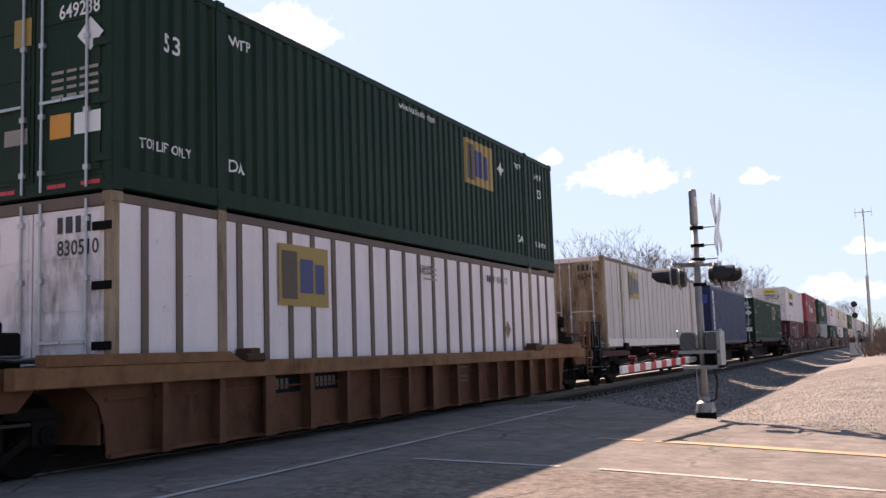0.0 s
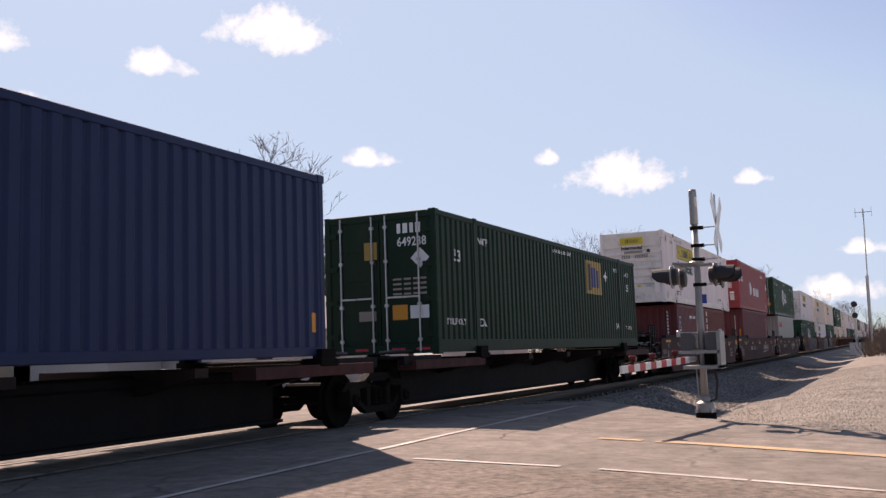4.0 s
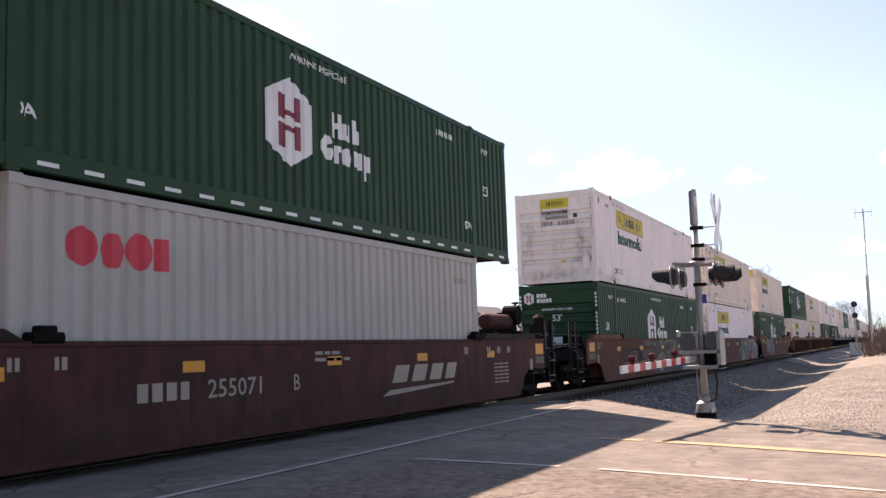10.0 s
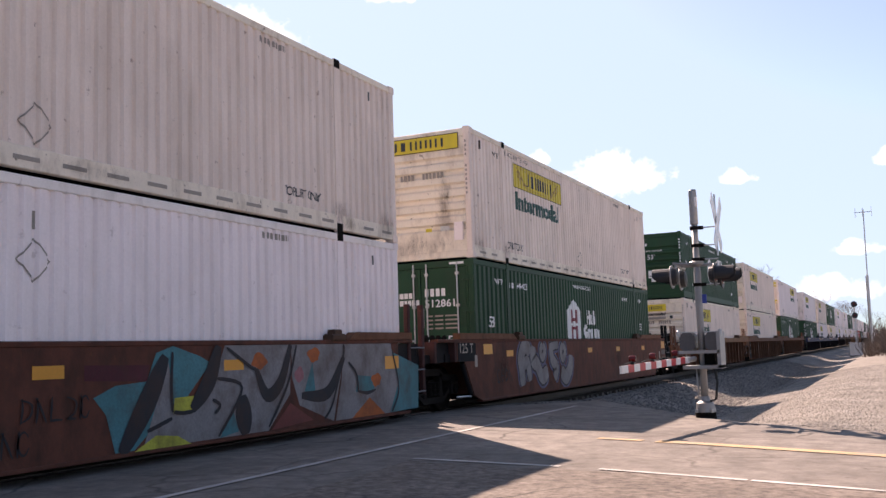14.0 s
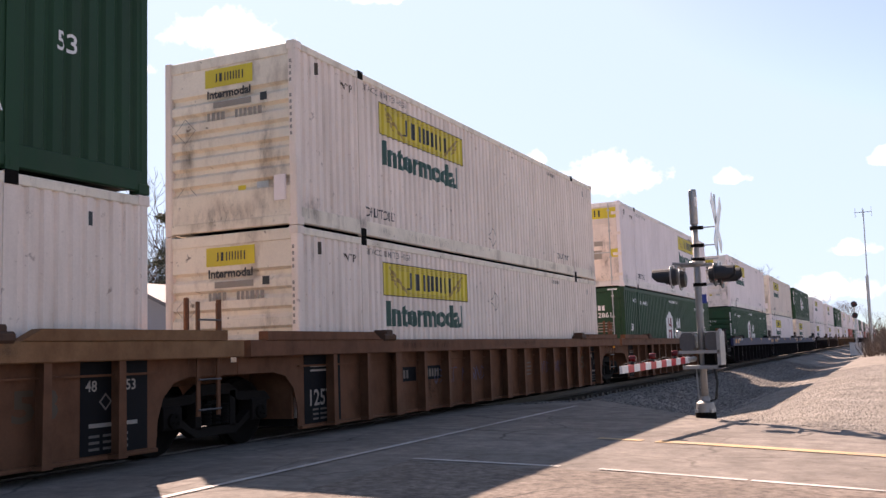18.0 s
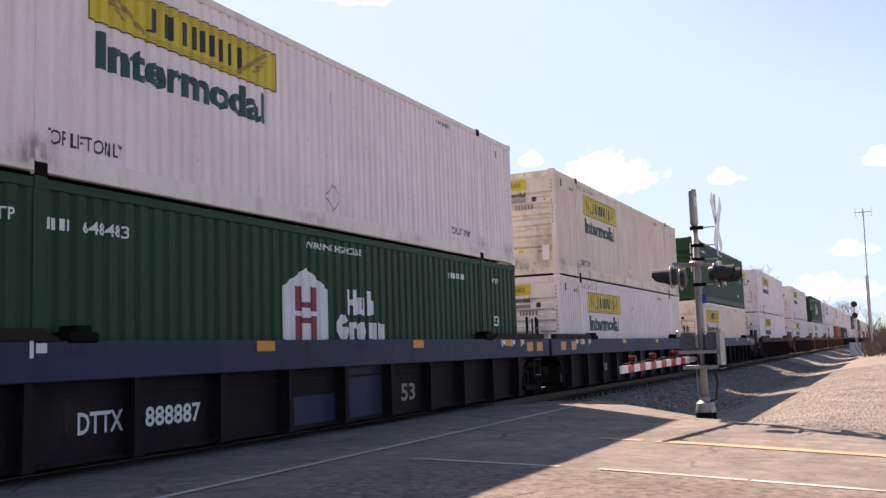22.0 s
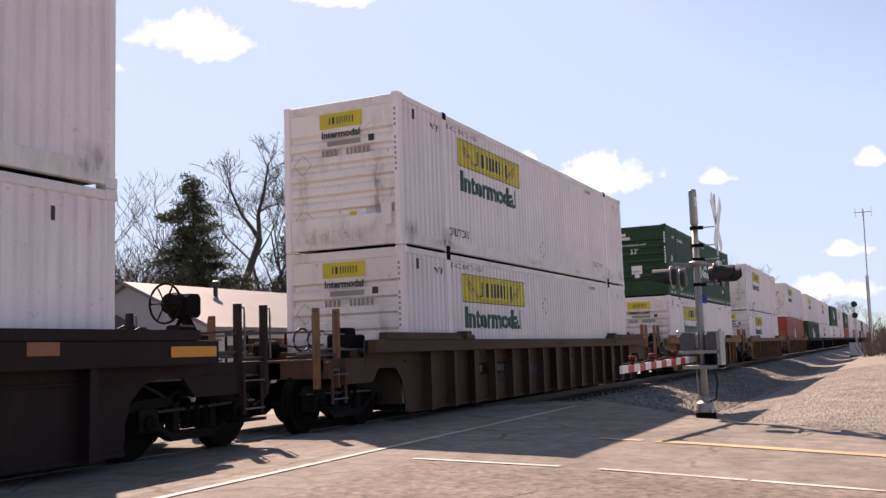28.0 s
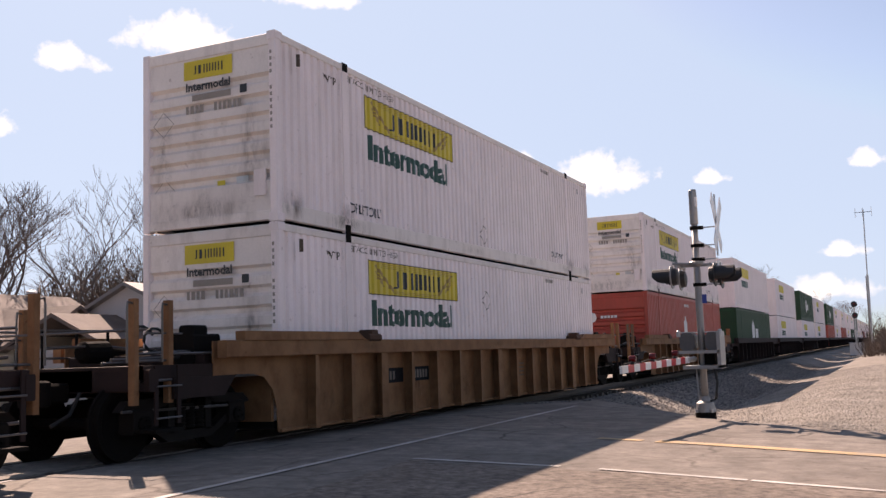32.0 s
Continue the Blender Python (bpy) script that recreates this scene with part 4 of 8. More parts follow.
def on_side(bm, parent, side, y0, z0, material, name, label="", lift=0.004, fit=None, x=WIDE / 2 - 0.012):
    """Lay a flat mesh on a container's side: its x runs along y from y0, its y up from z0; it follows the corrugation."""
    if fit:
        a = [v.co.x for v in bm.verts]
        b = [v.co.y for v in bm.verts]
        kx, ky = fit[0] / (max(a) - min(a)), fit[1] / (max(b) - min(b))
        a0, b0 = min(a), min(b)
        for v in bm.verts:
            v.co.x, v.co.y = (v.co.x - a0) * kx, (v.co.y - b0) * ky
    a = [v.co.x + y0 for v in bm.verts]
    if side:
        for q in [q[0] for q in side.line if min(a) < q[0] < max(a)]:
            bmesh.ops.bisect_plane(bm, geom=bm.verts[:] + bm.edges[:] + bm.faces[:], plane_co=(q - y0, 0, 0), plane_no=(1, 0, 0), dist=1e-5)
    for v in bm.verts:
        y, z = v.co.x + y0, v.co.y + z0
        v.co = (x - (side.depth(y) if side else 0) + lift, y, z)
    me = bpy.data.meshes.new(name)
    bm.to_mesh(me)
    bm.free()
    me.materials.append(M[material])
    return tagged(part(name, me, None, parent, label), kind="stuff" if name.endswith(("_marking", "_stain")) or name in ("graffiti", "lettering") else "")


def on_end(bm, parent, x0, z0, y, material, name, label="", fit=None):
    """Lay a flat mesh on the end that faces -y."""
    if fit:
        a = [v.co.x for v in bm.verts]
        b = [v.co.y for v in bm.verts]
        kx, ky = fit[0] / (max(a) - min(a)), fit[1] / (max(b) - min(b))
        a0, b0 = min(a), min(b)
        for v in bm.verts:
            v.co.x, v.co.y = (v.co.x - a0) * kx, (v.co.y - b0) * ky
    for v in bm.verts:
        v.co = (v.co.x + x0, y, v.co.y + z0)
    me = bpy.data.meshes.new(name)
    bm.to_mesh(me)
    bm.free()
    me.materials.append(M[material])
    return tagged(part(name, me, None, parent, label), kind="stuff" if name.endswith(("_marking", "_stain")) or name in ("graffiti", "lettering") else "")


def bars(widths, gap, high):
    """Plain blocks side by side: a name that is not spelt out."""
    out, a = [], 0.0
    for w in widths:
        out.append((a, a + w, 0, high))
        a += w + gap
    return out


def digits(n, seed, high=0.12, gap=0.03):
    """Small bars for a number."""
    rs = random.Random(seed)
    return bars([rs.choice((0.05, 0.065, 0.065)) * high / 0.12 for _ in range(n)], gap * high / 0.12, high)


def hexagon(w, h):
    return [(w / 2, 0), (w, h * 0.22), (w, h * 0.78), (w / 2, h), (0, h * 0.78), (0, h * 0.22)]


def diamond(w, h, r=0.0):
    return [(w / 2, 0), (w, h / 2), (w / 2, h), (0, h / 2)]


def ring_diamond(w, h, t):
    bm = bmesh.new()
    o, i = diamond(w, h), [(t + (w - 2 * t) * p[0] / w, t + (h - 2 * t) * p[1] / h) for p in diamond(w, h)]
    vo, vi = [bm.verts.new((*p, 0)) for p in o], [bm.verts.new((*p, 0)) for p in i]
    for k in range(4):
        bm.faces.new((vo[k], vo[(k + 1) % 4], vi[(k + 1) % 4], vi[k]))
    return bm


def disc(r, n=20, cx=0.0, cy=0.0):
    return [(cx + r * math.cos(2 * math.pi * k / n), cy + r * math.sin(2 * math.pi * k / n)) for k in range(n)]


NAME_BARS = [(0, 0.09, 0.06, 1), (-0.07, 0.05, 0, 0.1), (0.25, 0.43, 0, 1), (0.62, 0.70, 0, 1), (0.83, 0.91, 0, 1), (1.02, 1.10, 0.06, 1), (1.23, 1.31, 0.06, 1), (1.42, 1.50, 0, 1), (1.63, 1.71, 0, 1), (1.86, 1.95, 0, 1)]


def sign_jb(t, side, y, z, long=3.72, high=0.6):
    """The yellow panel with its word below, on a side."""
    s = on_side(rect_mesh([(0, long, 0, high)]), t, side, y, z, "yellow", "sign_panel", "yellow sign panel with dark bars")
    on_side(rect_mesh([(0, long, 0, 0.018), (0, long, high - 0.018, high), (0, 0.018, 0.018, high - 0.018), (long - 0.018, long, 0.018, high - 0.018)]), s, side, y, z, "inkbrown", "border", lift=0.008)
    on_side(rect_mesh(NAME_BARS), s, side, y + 0.98, z + 0.14, "ink", "name_marking", lift=0.008, fit=(1.9, 0.32))
    lines = [(0.45, long - 0.3, high - 0.052 - 0.032 * k, high - 0.044 - 0.032 * k) for k in range(3)] + [(0.95 - 0.08 * k, long - 0.9 + 0.1 * k, 0.045 + 0.03 * k, 0.053 + 0.03 * k) for k in range(2)]
    on_side(rect_mesh(lines), s, side, y, z, "ochre", "rule_marking", lift=0.008)
    for a, m in ((0.22, 1), (long - 0.22, -1)):
        wing = [[(a + m * q, w) for q, w in r] for r in ([(0, 0.5), (0.06, 0.54), (0.75, 0.09), (0.68, 0.06)], [(0.02, 0.42), (0.2, 0.36), (0.22, 0.31), (0.05, 0.37)], [(0.1, 0.34), (0.28, 0.28), (0.3, 0.23), (0.13, 0.29)], [(0.18, 0.26), (0.36, 0.2), (0.38, 0.15), (0.21, 0.21)])]
        on_side(rect_mesh(wing), s, side, y, z, "ochre", "scroll_mark", lift=0.0085)
    on_side(word_mesh("Intermodal", 0.4, 0.05), t, side, y + 0.15, z - 0.55, "inkgreen", "lettering", "dark green word Intermodal", lift=0.006, fit=(3.3, 0.46))


def end_jb(t, high, big, e):
    y = e - 0.001
    if big:
        s = on_end(rect_mesh([(0, 2.02, 0, 0.36)]), t, -0.98, high - 0.47, y + 0.006, "yellow", "sign_panel", "yellow sign panel with dark bars")
        on_end(rect_mesh(NAME_BARS), s, -0.98 + 0.4, high - 0.39, y + 0.001, "ink", "name_marking", fit=(1.25, 0.2))
        on_end(rect_mesh([(0, 2.02, 0, 0.018), (0, 2.02, 0.342, 0.36), (0, 0.018, 0.018, 0.342), (2.002, 2.02, 0.018, 0.342)]), s, -0.98, high - 0.47, y + 0.001, "inkbrown", "border")
    else:
        s = on_end(rect_mesh([(0, 0.94, 0, 0.3)]), t, -0.46, high - 0.53, y + 0.018, "yellow", "sign_panel", "yellow sign panel with dark bars")
        on_end(rect_mesh(NAME_BARS), s, -0.26, high - 0.45, y + 0.014, "ink", "name_marking", fit=(0.56, 0.14))
        on_end(word_mesh("Intermodal", 0.12, 0.05), t, -0.42, high - 0.72, y + 0.018, "ink", "lettering", "black word Intermodal", fit=(0.86, 0.14))
        on_end(rect_mesh([(0, 0.75, 0, 0.1)]), t, -0.3, high - 0.88, y + 0.018, "faded", "document_strip")
        on_end(rect_mesh([(0, 0.13, 0, 0.13)]), t, 0.62, high - 0.87, y + 0.018, "ink", "vent_plate")
    on_end(rect_mesh(digits(4, 1, 0.13) + [(a + 0.55, b + 0.55, c, d) for a, b, c, d in digits(6, 2, 0.13)]), t, -0.42, high - 1.08, y + 0.0175, "faded", "number_marking")
    on_end(rect_mesh([(0, 0.15, 0, 0.15)]), t, 0.16, 0.56, y + 0.046, "yellow", "placard")
    on_end(rect_mesh([(0, 0.22, 0, 0.22)]), t, 0.52, 0.52, y + 0.046, "alu", "data_plate", "grey data plate")
    part("document_box", Geo().box(0.86, 1.08, e + 0.0, e + 0.05, 0.4, 0.8, 0.015), M["white"], t)
    for z in (0.42, 1.5):
        on_end(ring_diamond(0.42, 0.42, 0.015), t, -1.08, z, y + 0.017 if z > 1 else y + 0.046, "faded", "placard_holder")
    n = rect_mesh([(0, 0.04, -0.1 * k, -0.1 * k + 0.055) for k in range(4)] + [(0, 0.04, -0.55 - 0.1 * k, -0.55 - 0.1 * k + 0.055) for k in range(7)])
    on_end(n, t, 1.185, high - 0.35, e - 0.001 - 0.0, "faded", "number_marking")


def stains(t, side, long, high, e, seed):
    """Rust and soot on the end, under the lift points and at the corners."""
    rs = random.Random(seed)
    for x, w, z, h in ((-0.95, 0.34, 0.45, 1.5), (0.55, 0.4, 0.3, 1.7), (0.95, 0.26, 0.2, 1.2), (-0.3, 0.5, 0.1, 0.6), (-1.15, 2.2, 0.05, 0.42)):
        on_end(rect_mesh([(0, w, 0, h)]), t, x + rs.uniform(-0.1, 0.1), z, e - 0.003 if z < 0.2 else e + 0.0145, "stain" if rs.random() < 0.7 else "soot", "rust_stain")
    for y in (-long / 2 + 0.05, -6.45, 5.75, long / 2 - 0.75):
        on_side(rect_mesh([(0, 0.7, 0, 0.5)]), t, None, y, 0.02, "stain", "rust_stain", x=WIDE / 2 + 0.0055)
        on_side(rect_mesh([(0, 0.6, 0, 0.45)]), t, side, y + 0.05, high - 0.6, "soot", "rust_stain", lift=0.009)
    for k in range(5):
        on_side(rect_mesh([(0, rs.uniform(0.5, 1.4), 0, 0.22)]), t, None, rs.uniform(-7.0, 6.0), 0.04, "soot", "rust_stain", x=WIDE / 2 + 0.003)


def emblem_hex(t, put, w, h, y, z):
    """White hexagon with crimson bars; put lays a flat mesh down."""
    a = put(rect_mesh([hexagon(w, h)]), t, y, z, "letter", "emblem", 0.0)
    bw, bh = w * 0.16, h * 0.27
    c, m = w / 2, h / 2
    r = [(c - w * 0.26, c - w * 0.26 + bw, m + h * 0.02, m + h * 0.02 + bh), (c + w * 0.10, c + w * 0.10 + bw, m + h * 0.02, m + h * 0.02 + bh), (c - w * 0.26, c - w * 0.26 + bw, m - h * 0.03 - bh, m - h * 0.03), (c + w * 0.10, c + w * 0.10 + bw, m - h * 0.03 - bh, m - h * 0.03)]
    r += [(c - w * 0.10, c + w * 0.10, m + h * 0.06, m + h * 0.12), (c - w * 0.10, c + w * 0.10, m - h * 0.11, m - h * 0.05)]
    put(rect_mesh(r), a, y, z, "crimson", "emblem_mark", 0.004)


def decals(kind, t, side, high=2.9, long=16.154, doors=False, low=False):
    h, w = long / 2, WIDE / 2
    e = -h

    def S(bm, par, yn, z, m, name, up=0.0, label="", fit=None):
        return on_side(bm, par, side, yn - h, z, m, name, label, 0.004 + up, fit)

    def Ef(bm, par, x, z, m, name, up=0.0, label="", fit=None):
        return on_end(bm, par, x, z, e + (0.012 if doors else 0.016) - up, m, name, label, fit)

    if kind in ("jb", "jc", "jd", "je"):
        yn = 2.68 if kind != "jd" else 9.7
        sign_jb(t, side, yn - h, 1.93 if kind != "jd" else 2.03)
        S(word_mesh("TOP LIFT ONLY", 0.17, 0.02), t, 2.06, 0.37, "ink", "lettering", 0, "black words TOP LIFT ONLY", fit=(1.2, 0.17))
        S(word_mesh("TOP LIFT ONLY", 0.13, 0.02), t, 12.6, 0.42, "ink", "lettering", 0, fit=(1.0, 0.14))
        S(rect_mesh(digits(11, 4, 0.09)), t, 12.0, 2.62, "faded", "number_marking")
        S(word_mesh("STACK LIMIT 3 HIGH", 0.1, 0.01), t, 2.1, 2.62, "faded", "lettering", 0, "faded words STACK LIMIT 3 HIGH", fit=(1.75, 0.11))
        S(word_mesh("WTP", 0.13, 0.02), t, 1.35, 2.45, "inkbrown", "lettering")
        q = S(rect_mesh([diamond(0.4, 0.42)]), t, 7.77, 1.79 if low else 0.34, "cream" if kind in ("jc", "je") else "white", "placard_holder", 0.002)
        S(ring_diamond(0.46, 0.48, 0.025), q, 7.74, 1.76 if low else 0.31, "faded", "placard_frame", 0.004)
        S(rect_mesh([(0, 0.045, 0, 0.2)]), t, 7.95, 2.33 if low else 2.12, "faded", "vent")
        S(rect_mesh([(0, 0.06, 0, 0.2)]), t, 0.62, 2.5, "inkbrown", "vent")
        S(rect_mesh([(0, 0.06, 0, 0.16)]), t, 15.2, 2.45, "ink", "vent")
        if kind == "jc":
            on_side(rect_mesh([(0.4 + 0.66 * k, 0.75 + 0.66 * k, 0, 0.05) for k in range(24) if abs(0.57 + 0.66 * k - 2.0) > 0.3 and abs(0.57 + 0.66 * k - 14.14) > 0.3]), t, None, -h, 0.12, "faded", "dash_marking", x=w + 0.001)
        stains(t, side, long, high, e, {"jb": 1, "jc": 2, "jd": 3, "je": 4}[kind])
        if kind == "jd":
            s = on_end(rect_mesh([(0, 2.3, 0, 0.36)]), t, -1.15, high - 0.56, e + 0.014, "yellow", "sign_panel", "yellow sign panel with dark bars")
            on_end(rect_mesh(NAME_BARS), s, -0.7, high - 0.49, e + 0.01, "ink", "name_marking", fit=(1.3, 0.22))
            for x, z, a, b, m in ((0.9, 1.0, 0.26, 0.28, "yellow"), (0.35, 1.4, 0.3, 0.16, "faded"), (0.3, 0.95, 0.3, 0.3, "faded"), (-0.8, 1.1, 0.4, 0.3, "faded")):
                on_end(rect_mesh([(0, a, 0, b)]), t, x, z, e + 0.014, m, "placard")
        else:
            end_jb(t, high, kind == "jc", e)
    if kind in ("hub", "hud", "hut", "huf"):
        emblem_hex(t, lambda bm, par, y, z, m, n, u: S(bm, par, y, z, m, n, u), 1.25, 1.4, 6.5, 0.86)
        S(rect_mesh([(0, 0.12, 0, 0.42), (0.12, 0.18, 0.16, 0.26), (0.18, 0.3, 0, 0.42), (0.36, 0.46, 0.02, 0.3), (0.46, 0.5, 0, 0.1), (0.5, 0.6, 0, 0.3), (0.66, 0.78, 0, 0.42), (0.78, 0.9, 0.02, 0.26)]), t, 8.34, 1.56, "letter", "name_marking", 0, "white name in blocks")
        S(rect_mesh([[(p * 0.36, 0.02 + q * 0.4) for p, q in ((0.3, 0), (0.8, 0), (1, 0.25), (1, 0.5), (0.6, 0.5), (0.6, 0.62), (0.95, 0.75), (0.7, 1), (0.3, 1), (0, 0.7), (0, 0.3))], (0.44, 0.53, 0, 0.3), (0.53, 0.62, 0.2, 0.3), [(p + 0.82, q + 0.15) for p, q in disc(0.16, 14)], (1.03, 1.14, 0.03, 0.3), (1.14, 1.2, 0, 0.1), (1.2, 1.3, 0, 0.3), (1.36, 1.48, -0.16, 0.3), (1.48, 1.58, 0.0, 0.28)]), t, 8.0, 1.14, "letter", "name_marking", 0)
        S(word_mesh("WARNING HIGH CUBE", 0.1, 0.02), t, 7.15, 2.57, "letter", "lettering", 0, "white words WARNING HIGH CUBE", fit=(1.68, 0.11))
        S(word_mesh("53", 0.24, 0.02), t, 0.8, 1.42, "letter", "lettering", 0, "white number 53")
        S(word_mesh("53", 0.22, 0.02), t, 14.72, 1.45, "letter", "lettering")
        S(word_mesh("DA", 0.16, 0.02), t, 2.0, 0.6, "letter", "lettering")
        S(word_mesh("DA", 0.16, 0.02), t, 13.7, 0.6, "letter", "lettering")
        S(word_mesh("WTP", 0.13, 0.02), t, 1.3, 2.4, "letter", "lettering")
        S(word_mesh("WTP", 0.12, 0.02), t, 14.7, 2.4, "letter", "lettering")
        S(rect_mesh(digits(4, 8, 0.13)), t, 2.1, 2.35, "letter", "number_marking")
        S(word_mesh("648483", 0.14, 0.02), t, 2.62, 2.35, "letter", "lettering", 0, "white container number", fit=(0.72, 0.15))
        S(rect_mesh(digits(10, 9, 0.11)), t, 12.4, 2.4, "letter", "number_marking")
        if kind in ("hut", "huf"):
            for k in range(24):
                if abs(0.35 + k * 0.66 - 1.98) > 0.35 and abs(0.35 + k * 0.66 - 14.17) > 0.35:
                    on_side(rect_mesh([(0, 0.3, 0, 0.05)]), t, None, 0.35 + k * 0.66 - h, 0.1, "letter", "reflective_dash", x=w + 0.001)
        hx = -1.12 if not doors else -0.95
        emblem_hex(t, lambda bm, par, y, z, m, n, u: Ef(bm, par, y, z, m, n, u), 0.32, 0.4, hx, 2.28 if not doors else 1.9)
        Ef(rect_mesh(bars([0.1, 0.09, 0.09], 0.02, 0.12)), t, hx + 0.42, 2.5 if not doors else 2.1, "letter", "name_marking")
        Ef(rect_mesh(bars([0.1, 0.07, 0.08, 0.08, 0.08], 0.02, 0.12)), t, hx + 0.42, 2.34 if not doors else 1.94, "letter", "name_marking")
        Ef(word_mesh("WARNING HIGH CUBE", 0.08, 0.02), t, -0.55, 2.08, "letter", "lettering", fit=(1.0, 0.07)) if not doors else None
        Ef(word_mesh("53'", 0.2, 0.02), t, -0.22 if not doors else 0.62, 1.75 if not doors else 1.05, "letter", "lettering", 0, "white number 53")
        if doors:
            for x, z, a, b, m in ((-1.05, 0.95, 0.45, 0.22, "faded"), (-1.0, 0.6, 0.15, 0.36, "alu"), (-0.45, 0.6, 0.18, 0.18, "letter"), (0.15, 0.72, 0.42, 0.22, "letter"), (0.62, 0.72, 0.4, 0.24, "orange")):
                Ef(rect_mesh([(0, a, 0, b)]), t, x, z, m, "placard")
            Ef(rect_mesh(digits(4, 12, 0.17)), t, 0.1, 2.12, "letter", "number_marking")
            Ef(word_mesh({"hud": "512861", "hut": "509772"}[kind], 0.17, 0.02), t, 0.1, 1.88, "letter", "lettering", 0, "white container number", fit=(0.72, 0.17))
            for k in range(4):
                Ef(rect_mesh(bars([0.16, 0.2, 0.3], 0.05, 0.035)), t, 0.12, 1.4 + k * 0.09, "faded", "notice_marking")
            for x in (-0.95, -0.45, 0.3, 0.85):
                on_end(rect_mesh([(0, 0.16, 0, 0.05), (0.17, 0.3, 0, 0.05)]), t, x, 0.1, e + 0.003, "redink" if x in (-0.45, 0.3, 0.85) else "letter", "reflective_dash")
            for x in (-1.0, 0.72):
                on_end(rect_mesh([(0, 0.34, 0, 0.05)]), t, x, high - 0.1, e + 0.003, "letter", "reflective_dash")
        else:
            Ef(rect_mesh([(0, 0.44, 0.16, 0.5), (0.12, 0.32, 0, 0.15)]), t, -0.2, 0.75, "letter", "placard")
            Ef(word_mesh("24,000 lbs", 0.09, 0.01), t, -0.17, 0.96, "ink", "lettering", 0.003, fit=(0.36, 0.1))
            part("document_box", Geo().box(0.6, 0.8, e + 0.01, e + 0.05, 0.75, 1.1, 0.01), M["green"], t)
            for x in (-1.27, 1.19):
                on_end(rect_mesh([(0, 0.06, -0.12 * k, -0.12 * k + 0.08) for k in range(4)] + [(0, 0.06, -0.6 - 0.12 * k, -0.6 - 0.12 * k + 0.08) for k in range(6)]), t, x, high - 0.4, e - 0.001, "letter", "number_marking")
    if kind in ("emg", "emw", "ems"):
        y, z, a, b = {"emg": (10.4, 1.62, 1.55, 1.0), "emw": (3.3, 1.66, 1.36, 0.92), "ems": (3.05, 1.66, 1.36, 0.92)}[kind]
        up = 0.0 if kind == "emg" else 0.026
        s = S(rect_mesh([(0, a, 0, b)]), t, y, z, "ochre", "sign_panel", up, "ochre emblem panel")
        S(rect_mesh([(0.08, 0.48, 0.1, b - 0.1)]), s, y, z, "inkbrown", "emblem_mark", up + 0.004)
        S(rect_mesh([(0.56, 0.92, 0.2, b - 0.2), (0.98, 1.24, 0.2, b - 0.26)]), s, y, z, "inkblue", "emblem_mark", up + 0.004)
        if kind == "emg":
            S(word_mesh("53", 0.24, 0.02), t, 0.88, 1.9, "letter", "lettering", 0, "white number 53")
            S(word_mesh("53", 0.22, 0.02), t, 14.97, 1.88, "letter", "lettering")
            S(word_mesh("TOP LIFT ONLY", 0.13, 0.02), t, 0.5, 0.58, "letter", "lettering", 0, fit=(0.9, 0.13))
            S(word_mesh("WTP", 0.15, 0.02), t, 2.25, 2.36, "letter", "lettering")
            S(word_mesh("WTP", 0.13, 0.02), t, 13.42, 2.42, "letter", "lettering")
            S(word_mesh("DA", 0.17, 0.02), t, 2.22, 0.56, "letter", "lettering")
            S(word_mesh("DA", 0.17, 0.02), t, 13.46, 0.6, "letter", "lettering")
            S(word_mesh("WARNING HIGH CUBE", 0.1, 0.02), t, 7.4, 2.6, "letter", "lettering", 0, fit=(1.5, 0.1))
            S(word_mesh("TOP LIFT ONLY", 0.12, 0.02), t, 14.68, 0.58, "letter", "lettering", 0, fit=(0.8, 0.13))
            S(word_mesh("649238", 0.13, 0.02), t, 14.85, 2.36, "letter", "lettering", 0, fit=(0.5, 0.14))
            S(rect_mesh([diamond(0.35, 0.35)]), t, 12.3, 2.05, "letter", "placard")
        else:
            S(rect_mesh(digits(4, 21, 0.15)), t, 11.3, 2.42, "ink", "number_marking", up)
            S(word_mesh("830510" if kind == "emw" else "637408", 0.15, 0.02), t, 11.9, 2.42, "ink", "lettering", up, "black container number", fit=(0.62, 0.15))
            S(word_mesh("53/102", 0.15, 0.02), t, 7.95, 2.42, "ink", "lettering", up, "black words 53/102", fit=(0.5, 0.16))
            S(rect_mesh([(0, 0.6, 0.1, 0.13), (0, 0.6, 0.2, 0.23), (0, 0.6, 0.3, 0.33)]), t, 8.1, 2.2, "faded", "notice_marking", up)
            S(word_mesh("53'", 0.24, 0.02), t, 15.42, 0.58, "ink", "lettering", up, "black number 53") if kind == "ems" else S(rect_mesh([diamond(0.36, 0.42)]), t, 12.27, 1.16, "tan", "placard", up)
        if kind != "emg":
            for x, q, z, b in ((-1.2, 0.5, 0.2, 2.2), (-0.5, 0.7, 0.3, 1.9), (0.05, 0.6, 0.4, 2.0), (0.75, 0.5, 0.1, 2.4), (-1.2, 2.4, 0.0, 0.6), (0.1, 1.0, 1.6, 1.1)):
                on_end(rect_mesh([(0, q, 0, b)]), t, x, z, e - 0.002, "stain", "rust_stain")
        ink = "letter" if kind == "emg" else "ink"
        Ef(rect_mesh(digits(4, 31, 0.2)), t, 0.42, 2.45, ink, "number_marking")
        Ef(word_mesh({"emg": "649238", "emw": "830510", "ems": "637408"}[kind], 0.19, 0.02), t, 0.42, 2.18, ink, "lettering", 0, fit=(0.66, 0.19))
